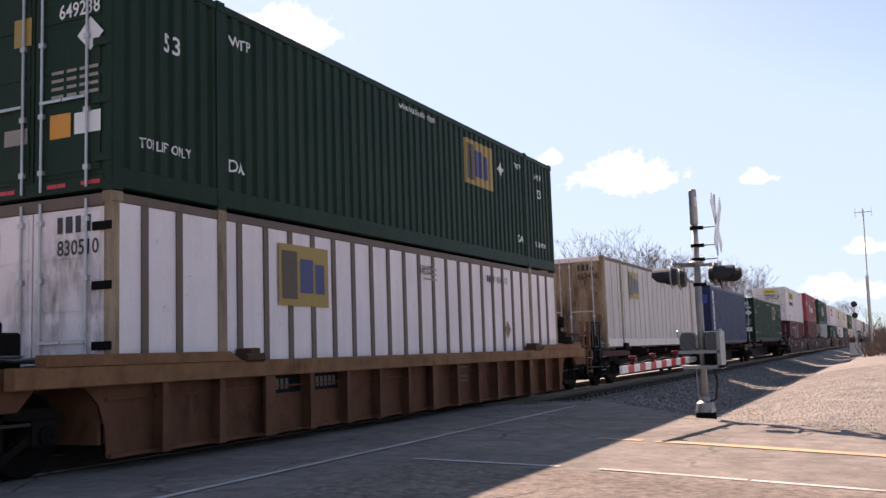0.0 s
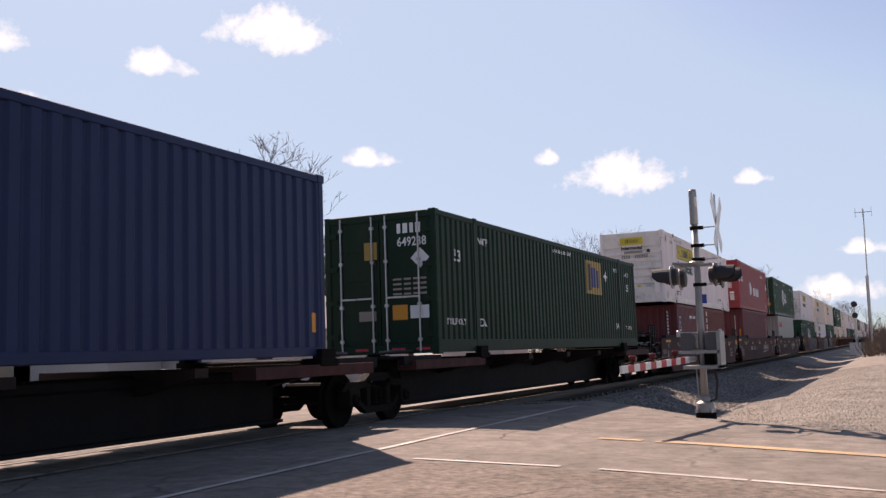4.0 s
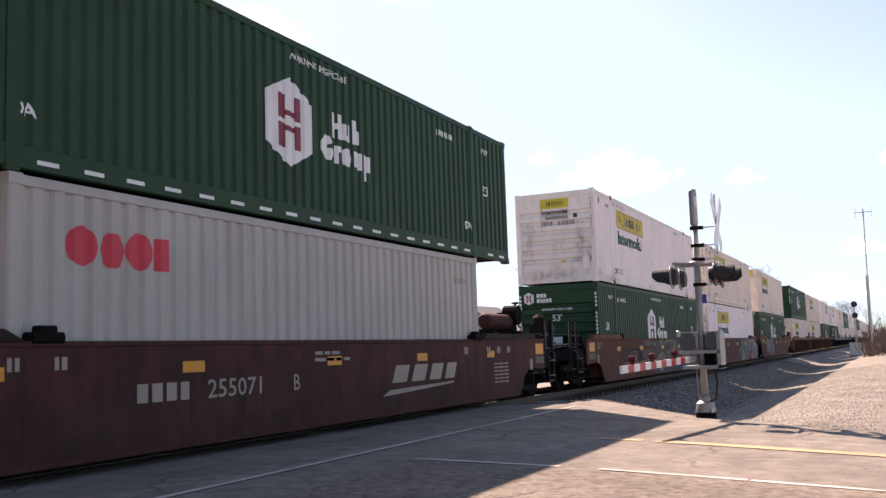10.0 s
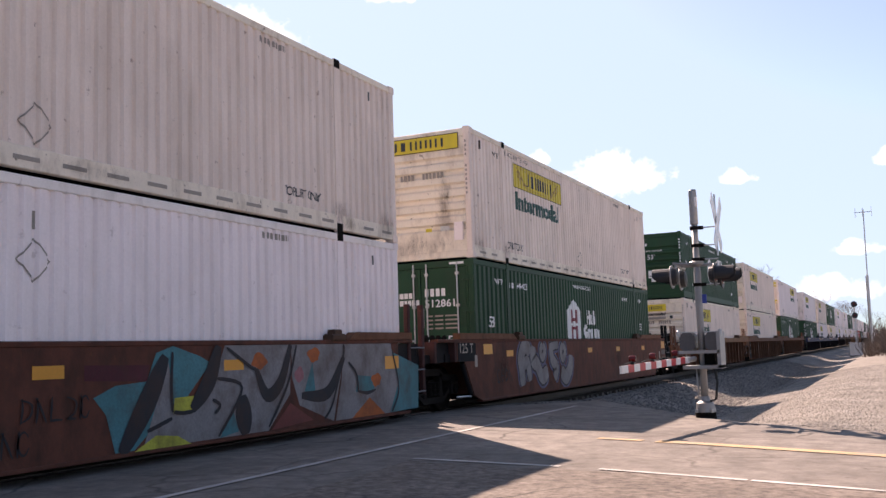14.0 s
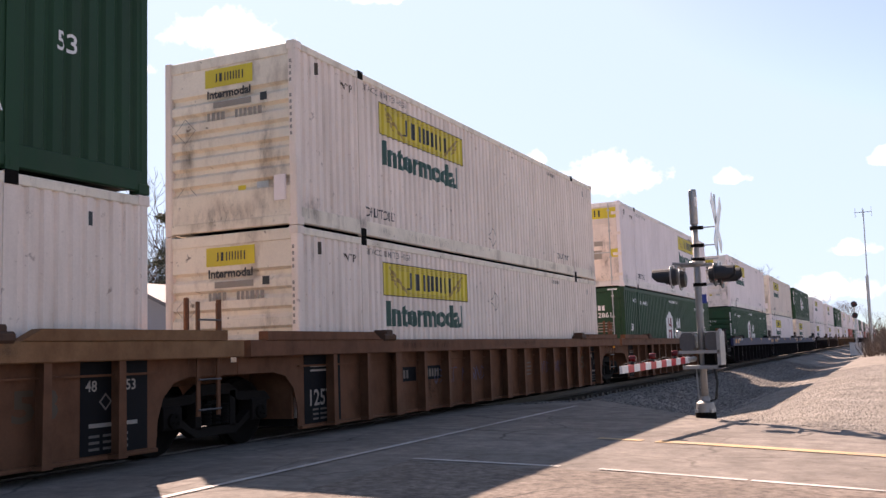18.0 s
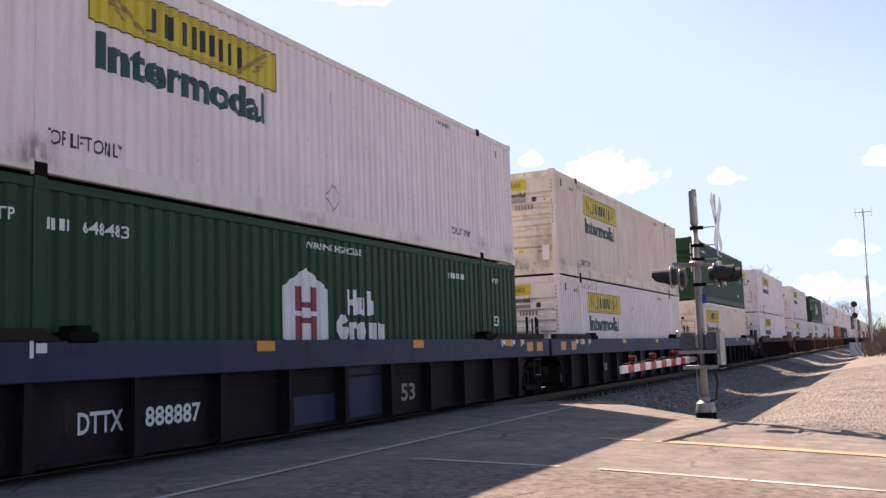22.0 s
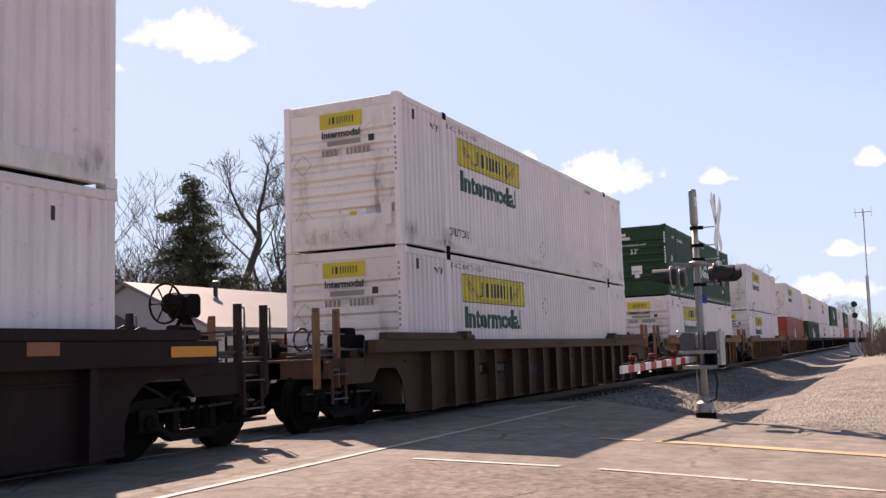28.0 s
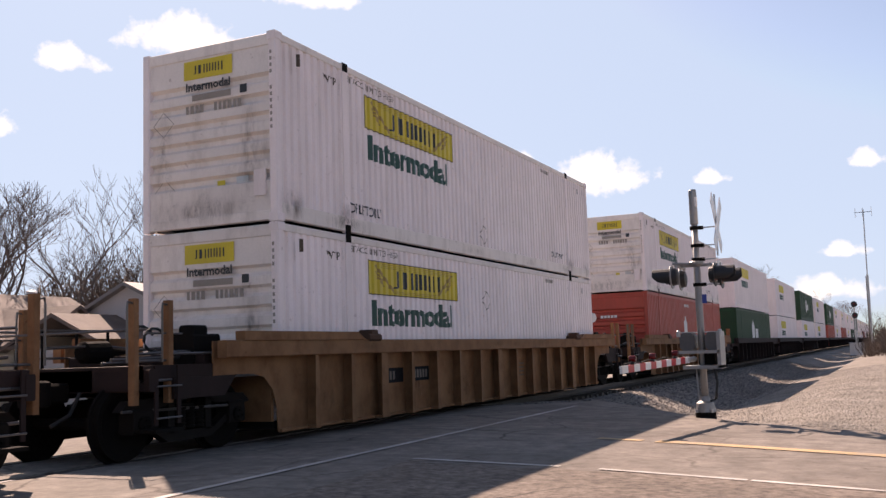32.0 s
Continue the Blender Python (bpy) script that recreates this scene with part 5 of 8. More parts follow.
        if kind == "emg":
            Ef(rect_mesh([diamond(0.42, 0.42)]), t, 0.72, 1.72, "letter", "placard")
            for x, z, a, b, m in ((0.28, 0.7, 0.34, 0.3, "orange"), (0.68, 0.72, 0.42, 0.26, "letter"), (-0.35, 1.95, 0.3, 0.36, "ochre"), (-0.5, 0.7, 0.4, 0.2, "faded")):
                Ef(rect_mesh([(0, a, 0, b)]), t, x, z, m, "placard")
            for k in range(4):
                Ef(rect_mesh(bars([0.2, 0.16, 0.3], 0.05, 0.04)), t, 0.3, 1.2 + k * 0.1, "faded", "notice_marking")
            for x in (-0.6, 0.25, 0.8):
                on_end(rect_mesh([(0, 0.16, 0, 0.05), (0.17, 0.3, 0, 0.05)]), t, x, 0.09, e + 0.003, "redink", "reflective_dash")
        else:
            Ef(rect_mesh([(0, 0.55, 0, 0.4)]), t, -1.1, 2.15, "ochre", "sign_panel")
            Ef(rect_mesh([(0.02, 0.2, 0.02, 0.34)]), t, -1.08, 2.17, "inkbrown", "emblem_mark", 0.003)
        if kind == "ems":
            for k in range(1, 22):
                yy = 0.14 + k * 0.72
                if abs(yy - 1.98) > 0.2 and abs(yy - 14.17) > 0.2:
                    part("panel_seam", Geo().box(w - 0.012, w - 0.004, yy - h - 0.014, yy - h + 0.014, 0.28, high - 0.13), M["faded"], t)
    if kind == "kli":
        for r, yn in (([[(0, 0), (0.62, 0), (0.95, 0.39), (0.62, 0.78), (0, 0.78)]], 4.8),):
            S(rect_mesh(r), t, yn, 0.98, "letter", "emblem", 0, "large white block emblem")
        S(rect_mesh(bars([0.5, 0.26, 0.62, 0.52], 0.22, 0.52)), t, 6.45, 0.98, "letter", "name_marking")
        S(rect_mesh([(0, 0.5, 0, 0.44)]), t, 0.15, 1.62, "letter", "placard", 0, "white plate with the number 45")
        S(word_mesh("45", 0.26, 0.03), t, 0.2, 1.72, "ink", "lettering", 0.004)
        S(rect_mesh([(0, 0.45, 0, 0.4)]), t, 13.2, 1.6, "letter", "placard")
        fl = S(rect_mesh([[(0, -0.12), (0.04, -0.12), (0.04, 0.42), (0, 0.42)], [(0.04, 0.03), (0.72, -0.02), (0.62, 0.32), (0.04, 0.42)]]), t, 1.2, 1.66, "letter", "flag_emblem", 0, "white flag emblem")
        S(rect_mesh([disc(0.11, 14, 0.36, 0.19)]), fl, 1.2, 1.66, "crimson", "emblem_mark", 0.004)
        S(rect_mesh(digits(9, 41, 0.16)), t, 10.6, 2.35, "letter", "number_marking")
        S(rect_mesh([(0, 0.22, 0, 0.06), (0, 0.22, 0.1, 0.16), (0, 0.22, 0.2, 0.26)]), t, 12.4, 1.2, "ochre", "notice_marking")
        S(rect_mesh([(0, 0.32, 0, 0.28)]), t, 12.5, 0.3, "alu", "placard")
        Ef(word_mesh("906527", 0.13, 0.02), t, 0.4, 2.4, "letter", "lettering", 0, fit=(0.5, 0.14))
        for x, z, a, b, m in ((-1.0, 2.0, 0.8, 0.2, "letter"), (-1.0, 0.95, 0.36, 0.34, "ochre"), (-0.5, 0.95, 0.34, 0.34, "black"), (0.75, 0.5, 0.24, 0.36, "alu"), (0.75, 0.9, 0.24, 0.1, "letter")):
            Ef(rect_mesh([(0, a, 0, b)]), t, x, z, m, "placard")
        Ef(rect_mesh([disc(0.1, 14, -0.35, 2.42)]), t, 0, 0, "letter", "placard")
        for k in range(8):
            Ef(rect_mesh(bars([0.24, 0.3], 0.08, 0.045)), t, 0.25, 1.25 + k * 0.085 + (0.12 if k > 3 else 0), "letter", "notice_marking")
    if kind == "sea":
        s = S(rect_mesh([(0, 0.4, 0, 2.2)]), t, 0.62, 0.47, "letter", "name_strip", 0, "white strip with dark blocks")
        S(rect_mesh([(0.1, 0.3, 0.12 + 0.255 * k, 0.12 + 0.255 * k + 0.16) for k in range(8)]), s, 0.62, 0.47, "ink", "name_marking", 0.004)
        S(rect_mesh([(0, 0.16, 0, 0.3)]), t, 11.8, 0.4, "orange", "placard")
        for x, z, a, b, m in ((-0.75, 1.95, 0.62, 0.16, "letter"), (0.55, 0.75, 0.3, 0.4, "orange"), (0.25, 2.1, 0.12, 0.12, "orange")):
            Ef(rect_mesh([(0, a, 0, b)]), t, x, z, m, "placard")
        Ef(rect_mesh([disc(0.07, 12, -0.25, 1.65)]), t, 0, 0, "letter", "placard")
        Ef(rect_mesh(digits(11, 51, 0.1)), t, 0.2, 2.25, "letter", "number_marking")
        for k in range(5):
            Ef(rect_mesh(bars([0.3, 0.28], 0.1, 0.05)), t, 0.15, 1.3 + k * 0.11, "faded", "notice_marking")
    if kind == "yan":
        s = S(rect_mesh([(0, 0.42, 0, 0.62)]), t, 0.42, 1.45, "alu", "emblem_panel", 0, "pale emblem panel")
        S(rect_mesh([[(0.05, 0.1), (0.2, 0.06), (0.36, 0.34), (0.2, 0.36)], [(0.1, 0.4), (0.3, 0.36), (0.36, 0.56), (0.14, 0.56)]]), s, 0.42, 1.45, "inkblue", "emblem_mark", 0.004)
        S(rect_mesh(bars([0.055] * 15, 0.03, 0.12)), t, 2.79, 2.02, "letter", "name_marking", 0, "small white block lettering")
        for y0 in (5.0, 5.3):
            S(rect_mesh([(0, 0.04, -0.15 * k, -0.15 * k + 0.11) for k in range(11)]), t, y0, 2.1, "letter", "number_marking")
        S(rect_mesh([(0, 0.1, 0, 0.2), (0, 0.1, 0.3, 0.4)]), t, 5.3, 0.75, "ochre", "placard")
        on_end(rect_mesh([(0, 0.06, -0.14 * k, -0.14 * k + 0.09) for k in range(11)]), t, 0.85, 2.2, e + 0.016, "letter", "number_marking")
    if kind == "tan":
        S(rect_mesh([(0, 0.22, -0.31 * k, -0.31 * k + 0.23) for k in range(6)]), t, 0.75, 2.2, "letter", "name_marking", 0, "white block lettering set upright")
        S(rect_mesh([(0, 0.16, 0, 0.9)]), t, 2.15, 0.9, "inkbrown", "marking_plate")
        S(rect_mesh([(0, 0.07, -0.15 * k, -0.15 * k + 0.1) for k in range(11)]), t, 5.2, 2.1, "letter", "number_marking")
    if kind == "mar":
        S(rect_mesh([(0, 0.07, -0.14 * k, -0.14 * k + 0.09) for k in range(12)]), t, 11.2, 2.5, "letter", "number_marking")
        S(rect_mesh([(0, 0.07, -0.14 * k, -0.14 * k + 0.09) for k in range(10)]), t, 11.5, 2.5, "letter", "number_marking")
        for z in (1.5, 1.25, 1.0):
            S(rect_mesh([(0, 0.12, 0, 0.16)]), t, 11.5, z, "ochre" if z != 1.25 else "letter", "placard")
        Ef(rect_mesh([(0, 0.05, -0.14 * k, -0.14 * k + 0.09) for k in range(12)]), t, 0.8, 2.4, "letter", "number_marking")
        Ef(rect_mesh([[(0, 0), (0.16, 0.0), (0.14, 0.22)]]), t, -0.4, 1.75, "orange", "placard")
        Ef(rect_mesh([(0, 0.08, 0, 0.6)]), t, 1.05, 1.1, "orange", "placard")
    if kind == "ooc":
        S(rect_mesh([disc(0.24, 16, 0.24, 0.22), disc(0.22, 10, 0.74, 0.2), disc(0.24, 16, 1.2, 0.22), (1.48, 1.78, 0, 0.42)]), t, 0.78, 1.98, "redink", "name_marking", 0, "red rounded blocks", fit=(1.66, 0.46))
        Ef(rect_mesh(bars([0.18, 0.18, 0.18, 0.14], 0.04, 0.17)), t, -0.4, 1.98, "redink", "name_marking", 0.0)
        S(rect_mesh(digits(7, 61, 0.12)), t, 11.0, 2.3, "faded", "number_marking")
    if kind == "red":
        Ef(rect_mesh([disc(0.2, 8, -0.85, 2.0)]), t, 0, 0, "letter", "emblem")
        Ef(rect_mesh(bars([0.1, 0.1, 0.1, 0.1, 0.1], 0.03, 0.1)), t, -0.5, 1.96, "letter", "name_marking")
        S(rect_mesh([hexagon(0.6, 1.2)]), t, 6.7, 0.9, "letter", "emblem")
        S(rect_mesh(digits(10, 71, 0.12)), t, 7.0, 2.5, "letter", "number_marking")
    if kind == "fjb":
        S(rect_mesh([(0, 3.6, 0, 0.58)]), t, 2.82, 1.93, "yellow", "sign_panel")
        S(rect_mesh(bars([0.2, 0.25, 0.2, 0.25, 0.2, 0.4, 0.3, 0.3], 0.08, 0.4)), t, 3.1, 1.35, "inkgreen", "name_marking")
    if kind == "fgr":
        S(rect_mesh([hexagon(1.2, 1.4), (1.6, 2.9, 0.3, 0.9)]), t, 6.5, 0.86, "letter", "emblem")


def on_car(bm, parent, y, z, m, name, label="", fit=None, x=1.426):
    return on_side(bm, parent, None, y, z, m, name, label, 0.0, fit, x)


def car_marks(car, kind, u, top=1.45):
    """Reflectors, numbers and names on a car's side."""
    flat = kind in ("smooth", "chest")
    x = 1.426 if flat else 1.548
    zz = 1.06 if flat else top - 0.15
    for y in ((-8.9, -6.45, -3.4, -0.05, 3.05, 6.4, 8.9) if flat else ((-7.0, -2.4, 2.3, 6.8) if kind in ("blue", "dark") else ())):
        big = flat and abs(y) > 8
        if big:
            if kind == "chest" and (u > 160 if y < 0 else u < 180):
                on_car(rect_mesh([(0, 0.5, 0, 0.22)]), car, 7.24 if y > 0 else -8.0, 0.95 if y > 0 else 1.13, "orange", "reflector", "amber reflector", x=x + 0.003)
                continue
            y += 0.6 if y > 0 and u in (133.17, 195.7) else (-0.62 if y < 0 and u in (94.36, 156.79) else 0)
            on_car(rect_mesh([(0, 0.6, 0, 0.17)]), car, y - 0.22, zz - 0.2, "weathered", "white_plate", "weathered grey plate", x=x)
            on_car(rect_mesh([(0, 0.16, 0, 0.26)]), car, y + (0.6 if y < 0 else -0.62), zz - 0.34, "faded", "placard", x=x)
        if big and u < 140 and y < 0:
            on_car(rect_mesh([(0, 0.9, 0, 0.13)]), car, -9.18, 1.3, "orange", "reflector", "amber reflector", x=x)
            continue
        on_car(rect_mesh([(0, 0.55 if big else 0.42, 0, 0.26 if big else 0.14)]), car, y - 0.2, zz + (0.0 if not big else 0.02), "orange" if kind != "dark" else "dullorange", "reflector", "amber reflector", x=x)
    if kind in ("amber", "rust") and u > 100:
        for e in {218.78: (1,), 238.17: (-1, 1), 257.69: (-1,)}[u]:
            y0, y1 = sorted((e * 6.98, e * 8.02))
            p = part("end_panel", Geo().box(1.3205, 1.326, y0, y1, 0.2, top - 0.222), M["carblack"], car, "black end panel with white words")
            if e < 0:
                on_car(word_mesh("125T", 0.24, 0.02), p, -7.87, 0.46, "faded", "lettering", "weathered words 125T", fit=(0.64, 0.25), x=1.329)
                on_car(rect_mesh([(0, 0.5, 0, 0.03), (0, 0.6, 0.07, 0.1)]), p, -7.85, 0.98, "faded", "notice_marking", x=1.329)
            else:
                on_car(word_mesh("48", 0.12, 0.02), p, 7.05, 0.9, "faded", "lettering", x=1.329)
                on_car(word_mesh("53", 0.12, 0.02), p, 7.66, 0.9, "faded", "lettering", x=1.329)
                on_car(ring_diamond(0.2, 0.2, 0.03), p, 7.25, 0.68, "weathered", "placard_frame", x=1.329)
                on_car(rect_mesh([(0, 0.75, 0, 0.045)]), p, 7.1, 0.5, "faded", "notice_marking", x=1.329)
            for k in range(3):
                on_car(rect_mesh(bars([0.16, 0.22, 0.12], 0.05, 0.03)), p, -7.8 if e < 0 else 7.1, 0.25 + 0.07 * k, "weathered", "notice_marking", x=1.329)
    if kind == "dark":
        on_car(rect_mesh([(0, 0.85, 0, 0.13)]), car, 8.72, top - 0.2, "orange", "reflector", "amber reflector", x=1.548)
    if kind == "blue":
        for y in (-8.9, -8.0, 8.0, 8.7):
            on_car(rect_mesh([(0, 0.42, 0, 0.22)]), car, y, 1.16, "orange", "reflector", x=1.55)
    if u in (94.36, 113.68, 133.17):
        on_car(word_mesh("53", 0.42, 0.02), car, -8.13, 0.42, "faded", "lettering", "faded number 53", fit=(0.7, 0.4))
        on_car(word_mesh("255071", 0.24, 0.01), car, -3.12, 0.72, "faded", "lettering", "faded white car number", fit=(1.15, 0.24))
        on_car(rect_mesh(bars([0.18, 0.18, 0.18, 0.16], 0.07, 0.22)), car, -4.39, 0.73, "faded", "name_marking")
        for k, wide in enumerate(([0.3, 0.2, 0.2, 0.18], [0.22, 0.16, 0.24])):
            on_car(rect_mesh(bars(wide, 0.05, 0.05)), car, -0.6, 1.13 + 0.1 * k, "faded", "notice_marking")
        on_car(word_mesh({94.36: "A", 113.68: "C", 133.17: "B"}[u], 0.23, 0.01), car, -1.2, 0.73, "faded", "lettering")
        r, a = [], 1.85
        for wd in (0.66, 0.66, 0.6, 0.54):
            r.append([(a, 0.7), (a + wd * 0.82, 0.7), (a + wd * 0.82 + 0.16, 1.0), (a + 0.16, 1.0)])
            a += wd + 0.08
        r.append([(1.5, 0.48), (4.4, 0.6), (4.45, 0.64), (1.75, 0.58)])
        on_car(rect_mesh(r), car, 0.0, 0.0, "faded", "name_marking", "faded slanted name blocks over a swoosh")
        for y, n in ((-7.0, 1), (-6.2, 2), (-5.6, 3), (5.0, 4), (6.2, 5), (6.8, 6), (7.4, 7)):
            on_car(rect_mesh(digits(2, n, 0.14)), car, y, 1.15, "faded", "number_marking")
        for k in range(6):
            on_car(rect_mesh(bars([0.2, 0.3, 0.24], 0.04, 0.03)), car, 6.6, 0.5 + k * 0.08, "faded", "notice_marking")
        on_car(word_mesh("125 T", 0.13, 0.01), car, -8.9, 1.12, "faded", "lettering")
    if u == 156.79:
        on_car(word_mesh("125 T", 0.18, 0.01), car, -9.0, 1.15, "faded", "lettering", "faded white words 125 T")
    if u in (176.05, 195.7):
        on_car(word_mesh("125 T", 0.2, 0.01), car, -9.24, 1.17, "faded", "lettering", "faded white words 125 T", x=1.432, fit=(0.68, 0.2))
        on_car(rect_mesh([(0, 0.14, 0, 0.24)]), car, -8.5, 0.88, "faded", "placard", x=1.432)
    if u == 156.79:
        on_car(rect_mesh([(0, 3.25, 0, 0.4)]), car, -5.2, 0.7, "cardark", "number_panel", x=1.4235)
        on_car(word_mesh("765193", 0.28, 0.02), car, -3.46, 0.76, "weathered", "lettering", "faded white car number", fit=(1.38, 0.28), x=1.427)
        on_car(word_mesh("DTTX", 0.28, 0.02), car, -5.03, 0.76, "weathered", "lettering", "faded white car mark", fit=(1.1, 0.28), x=1.427)
    if kind in ("amber", "rust", "ochre", "dark", "umber"):
        for k, y in enumerate((-6.05, -5.22) if u == 218.78 else (-5.22, -4.16)):
            w = 0.6 if u == 218.78 and k == 0 else 0.86
            on_car(rect_mesh([(0, w, 0, 0.26)]), car, y + 0.08, 0.7, "carblack", "number_panel", x=1.324)
            if u == 218.78:
                on_car(word_mesh(("DTTX", "786361")[k], 0.17, 0.02), car, y + 0.13, 0.745, "faded", "lettering", fit=((0.48, 0.7)[k], 0.17), x=1.328)
            else:
                on_car(rect_mesh(digits(4 if k == 0 else 6, 80 + k, 0.15)), car, y + 0.18, 0.755, "weathered", "number_marking", x=1.328)
        for y in {"ochre": (5.4,), "dark": (-7.6,)}.get(kind, (6.08,)):
            on_car(word_mesh("53", 0.36, 0.04), car, y, 0.62 if kind != "dark" else 0.38, "weathered" if kind in ("dark", "umber") else "inkbrown", "lettering", "weathered number 53", fit=(0.6, 0.34 if kind != "dark" else 0.46), x=1.326)
        for k in range(4):
            on_car(rect_mesh(bars([0.2, 0.3], 0.05, 0.035)), car, 1.4, 0.6 + 0.09 * k, "weathered" if kind != "ochre" else "inkbrown", "notice_marking", x=1.324)
    if u == 16.42:
        on_car(rect_mesh([(0, 1.5, 0, 0.46)]), car, 2.45, 0.36, "stain", "rust_stain", x=1.324)
        on_car(rect_mesh(bars([0.36, 0.36, 0.4], 0.1, 0.34)), car, 2.6, 0.42, "spray_rose", "name_marking", x=1.3245)
    if not flat:
        rs = random.Random(int(u * 10))
        for k in range(7):
            w = rs.uniform(0.5, 0.9)
            on_car(rect_mesh([(0, w, 0, rs.uniform(0.3, 0.8))]), car, rs.choice((-7, -6, -5, -4, -3, -2, -1, 0, 1, 2, 3, 4, 5, 6)) * 1.023 + 0.08, rs.uniform(0.2, 0.5), rs.choice(("stain", "soot")), "rust_stain", x=1.3225)
        for k in range(4):
            on_car(rect_mesh([(0, rs.uniform(0.5, 1.6), 0, 0.17)]), car, rs.uniform(-8, 7), top - 0.18, rs.choice(("stain", "soot")), "rust_stain", x=1.5445)
    else:
        rs = random.Random(int(u * 10))
        for k in range(6):
            on_car(rect_mesh([(0, rs.uniform(0.6, 2.0), 0, rs.uniform(0.3, 0.9))]), car, rs.uniform(-8, 6.5), rs.uniform(0.15, 0.5), rs.choice(("stain", "soot", "soot")), "rust_stain", x=1.4225)
    if kind == "blue":
        part("wall_panel", Geo().box(1.3205, 1.3235, -0.14, 1.28, 0.2, top - 0.425), M["carblue"], car, "blue painted panel")
        part("wall_panel", Geo().box(1.3205, 1.3235, -1.68, -0.26, 0.2, 0.62), M["carblue"], car)
        if u == 281.18:
            on_car(word_mesh("DTTX", 0.26, 0.03), car, -5.55, 0.44, "letter", "lettering", "white car mark", fit=(0.68, 0.24), x=1.325)
            on_car(word_mesh("888887", 0.26, 0.03), car, -4.51, 0.44, "letter", "lettering", "white car number", fit=(1.0, 0.24), x=1.325)
        else:
            on_car(rect_mesh(digits(4, 91, 0.22)), car, -4.4, 0.5, "faded", "number_marking", x=1.325)
        on_car(word_mesh("53", 0.3, 0.03), car, 2.0, 0.36, "faded", "lettering", fit=(0.55, 0.31), x=1.325)
        for y in (-7.6, -7.0, -6.4, 6.4, 7.0, 7.6):
            on_car(rect_mesh([(0, 0.05, 0, 0.2), (0.08, 0.22, 0.05, 0.15)]), car, y, 1.28, "letter", "number_marking", x=1.55)


INKS = dict(violet=(0.055, 0.04, 0.055), pale=(0.2, 0.23, 0.17), teal=(0.045, 0.17, 0.19), navy=(0.02, 0.03, 0.10), lime=(0.155, 0.20, 0.105), coal=(0.025, 0.025, 0.03), silver=(0.2, 0.188, 0.19), blue=(0.018, 0.028, 0.085), yellow=(0.42, 0.40, 0.06), rose=(0.17, 0.045, 0.04), dusk=(0.10, 0.10, 0.17), plum=(0.095, 0.022, 0.03), orange=(0.4, 0.1, 0.03), pink=(0.3, 0.12, 0.13), amber=(0.5, 0.25, 0.02), white=(0.3, 0.28, 0.275))
for _k, _c in INKS.items():
    M["spray_" + _k] = mat("spray_paint_" + _k, _c, 0.6, spec=0.15, var=0.25, bump=0.0, dirt=(0.07, 0.035, 0.025), amount=0.55, streak=0.8, soak=(0.45, 0.7))


def ribbon(pts, wide):
    """A flat brush stroke along points, tapered at both ends."""
    bm = bmesh.new()
    prev = None
    n = len(pts)
    for i, p in enumerate(pts):
        a, b = Vector(pts[max(i - 1, 0)]), Vector(pts[min(i + 1, n - 1)])
        d = (b - a).normalized() * wide / 2 * (0.35 + 0.65 * math.sin(math.pi * (i + 0.5) / n))
        q = (bm.verts.new((p[0] - d.y, p[1] + d.x, 0)), bm.verts.new((p[0] + d.y, p[1] - d.x, 0)))
        if prev:
            bm.faces.new((prev[0], prev[1], q[1], q[0]))
        prev = q
    return bm


def blob(rs, w, h, n=22):
    f = [rs.uniform(0, 6.28) for _ in range(3)]
    return [(w / 2 + w / 2 * (0.82 + 0.12 * math.sin(3 * a + f[0]) + 0.06 * math.sin(5 * a + f[1])) * math.cos(a), h / 2 + h / 2 * (0.84 + 0.12 * math.sin(4 * a + f[2])) * math.sin(a)) for a in [2 * math.pi * k / n for k in range(n)]]


def smooth_line(pts, n=6):
    """Points along a soft curve through the given ones."""
    out = []
    q = [pts[0]] + list(pts) + [pts[-1]]
    for i in range(1, len(q) - 2):
        p0, p1, p2, p3 = (Vector(q[i + k]) for k in (-1, 0, 1, 2))
        for k in range(n):
            t = k / n
            out.append(tuple(0.5 * (2 * p1 + (p2 - p0) * t + (2 * p0 - 5 * p1 + 4 * p2 - p3) * t * t + (3 * p1 - p0 - 3 * p2 + p3) * t ** 3)))
    return out + [tuple(pts[-1])]


SPRAY = [0]


def spray(car, bm, ink, label=""):
    """One layer of spray paint on a smooth side, on top of those before it."""
    SPRAY[0] = (SPRAY[0] + 1) % 40
    for v in bm.verts:
        v.co.y = min(max(v.co.y, 0.15), 1.4)
    on_car(bm, car, 0, 0, "spray_" + ink, "graffiti", label, x=1.4243 + 0.00035 * SPRAY[0])


def fat(pts, wide, n=5):
    """A thick rounded stroke of even width."""
    p = smooth_line(pts, n)
    bm = bmesh.new()
    prev = None
    m = len(p)
    for i in range(m):
        d = (Vector(p[min(i + 1, m - 1)]) - Vector(p[max(i - 1, 0)]))
        d = d.normalized() * wide / 2 * (0.55 if i in (0, m - 1) else (0.9 if i in (1, m - 2) else 1.0))
        q = (bm.verts.new((p[i][0] - d.y, p[i][1] + d.x, 0)), bm.verts.new((p[i][0] + d.y, p[i][1] - d.x, 0)))
        if prev:
            bm.faces.new((prev[0], prev[1], q[1], q[0]))
        prev = q
    return bm


def patch(rs, y0, y1, z0, z1, n=12, rag=0.12):
    a = [(y0 + (y1 - y0) * k / n, z1 - rs.uniform(0, rag)) for k in range(n + 1)]
    b = [(y1 - (y1 - y0) * k / n, z0 + rs.uniform(0, rag)) for k in range(n + 1)]
    return rect_mesh([a + b])


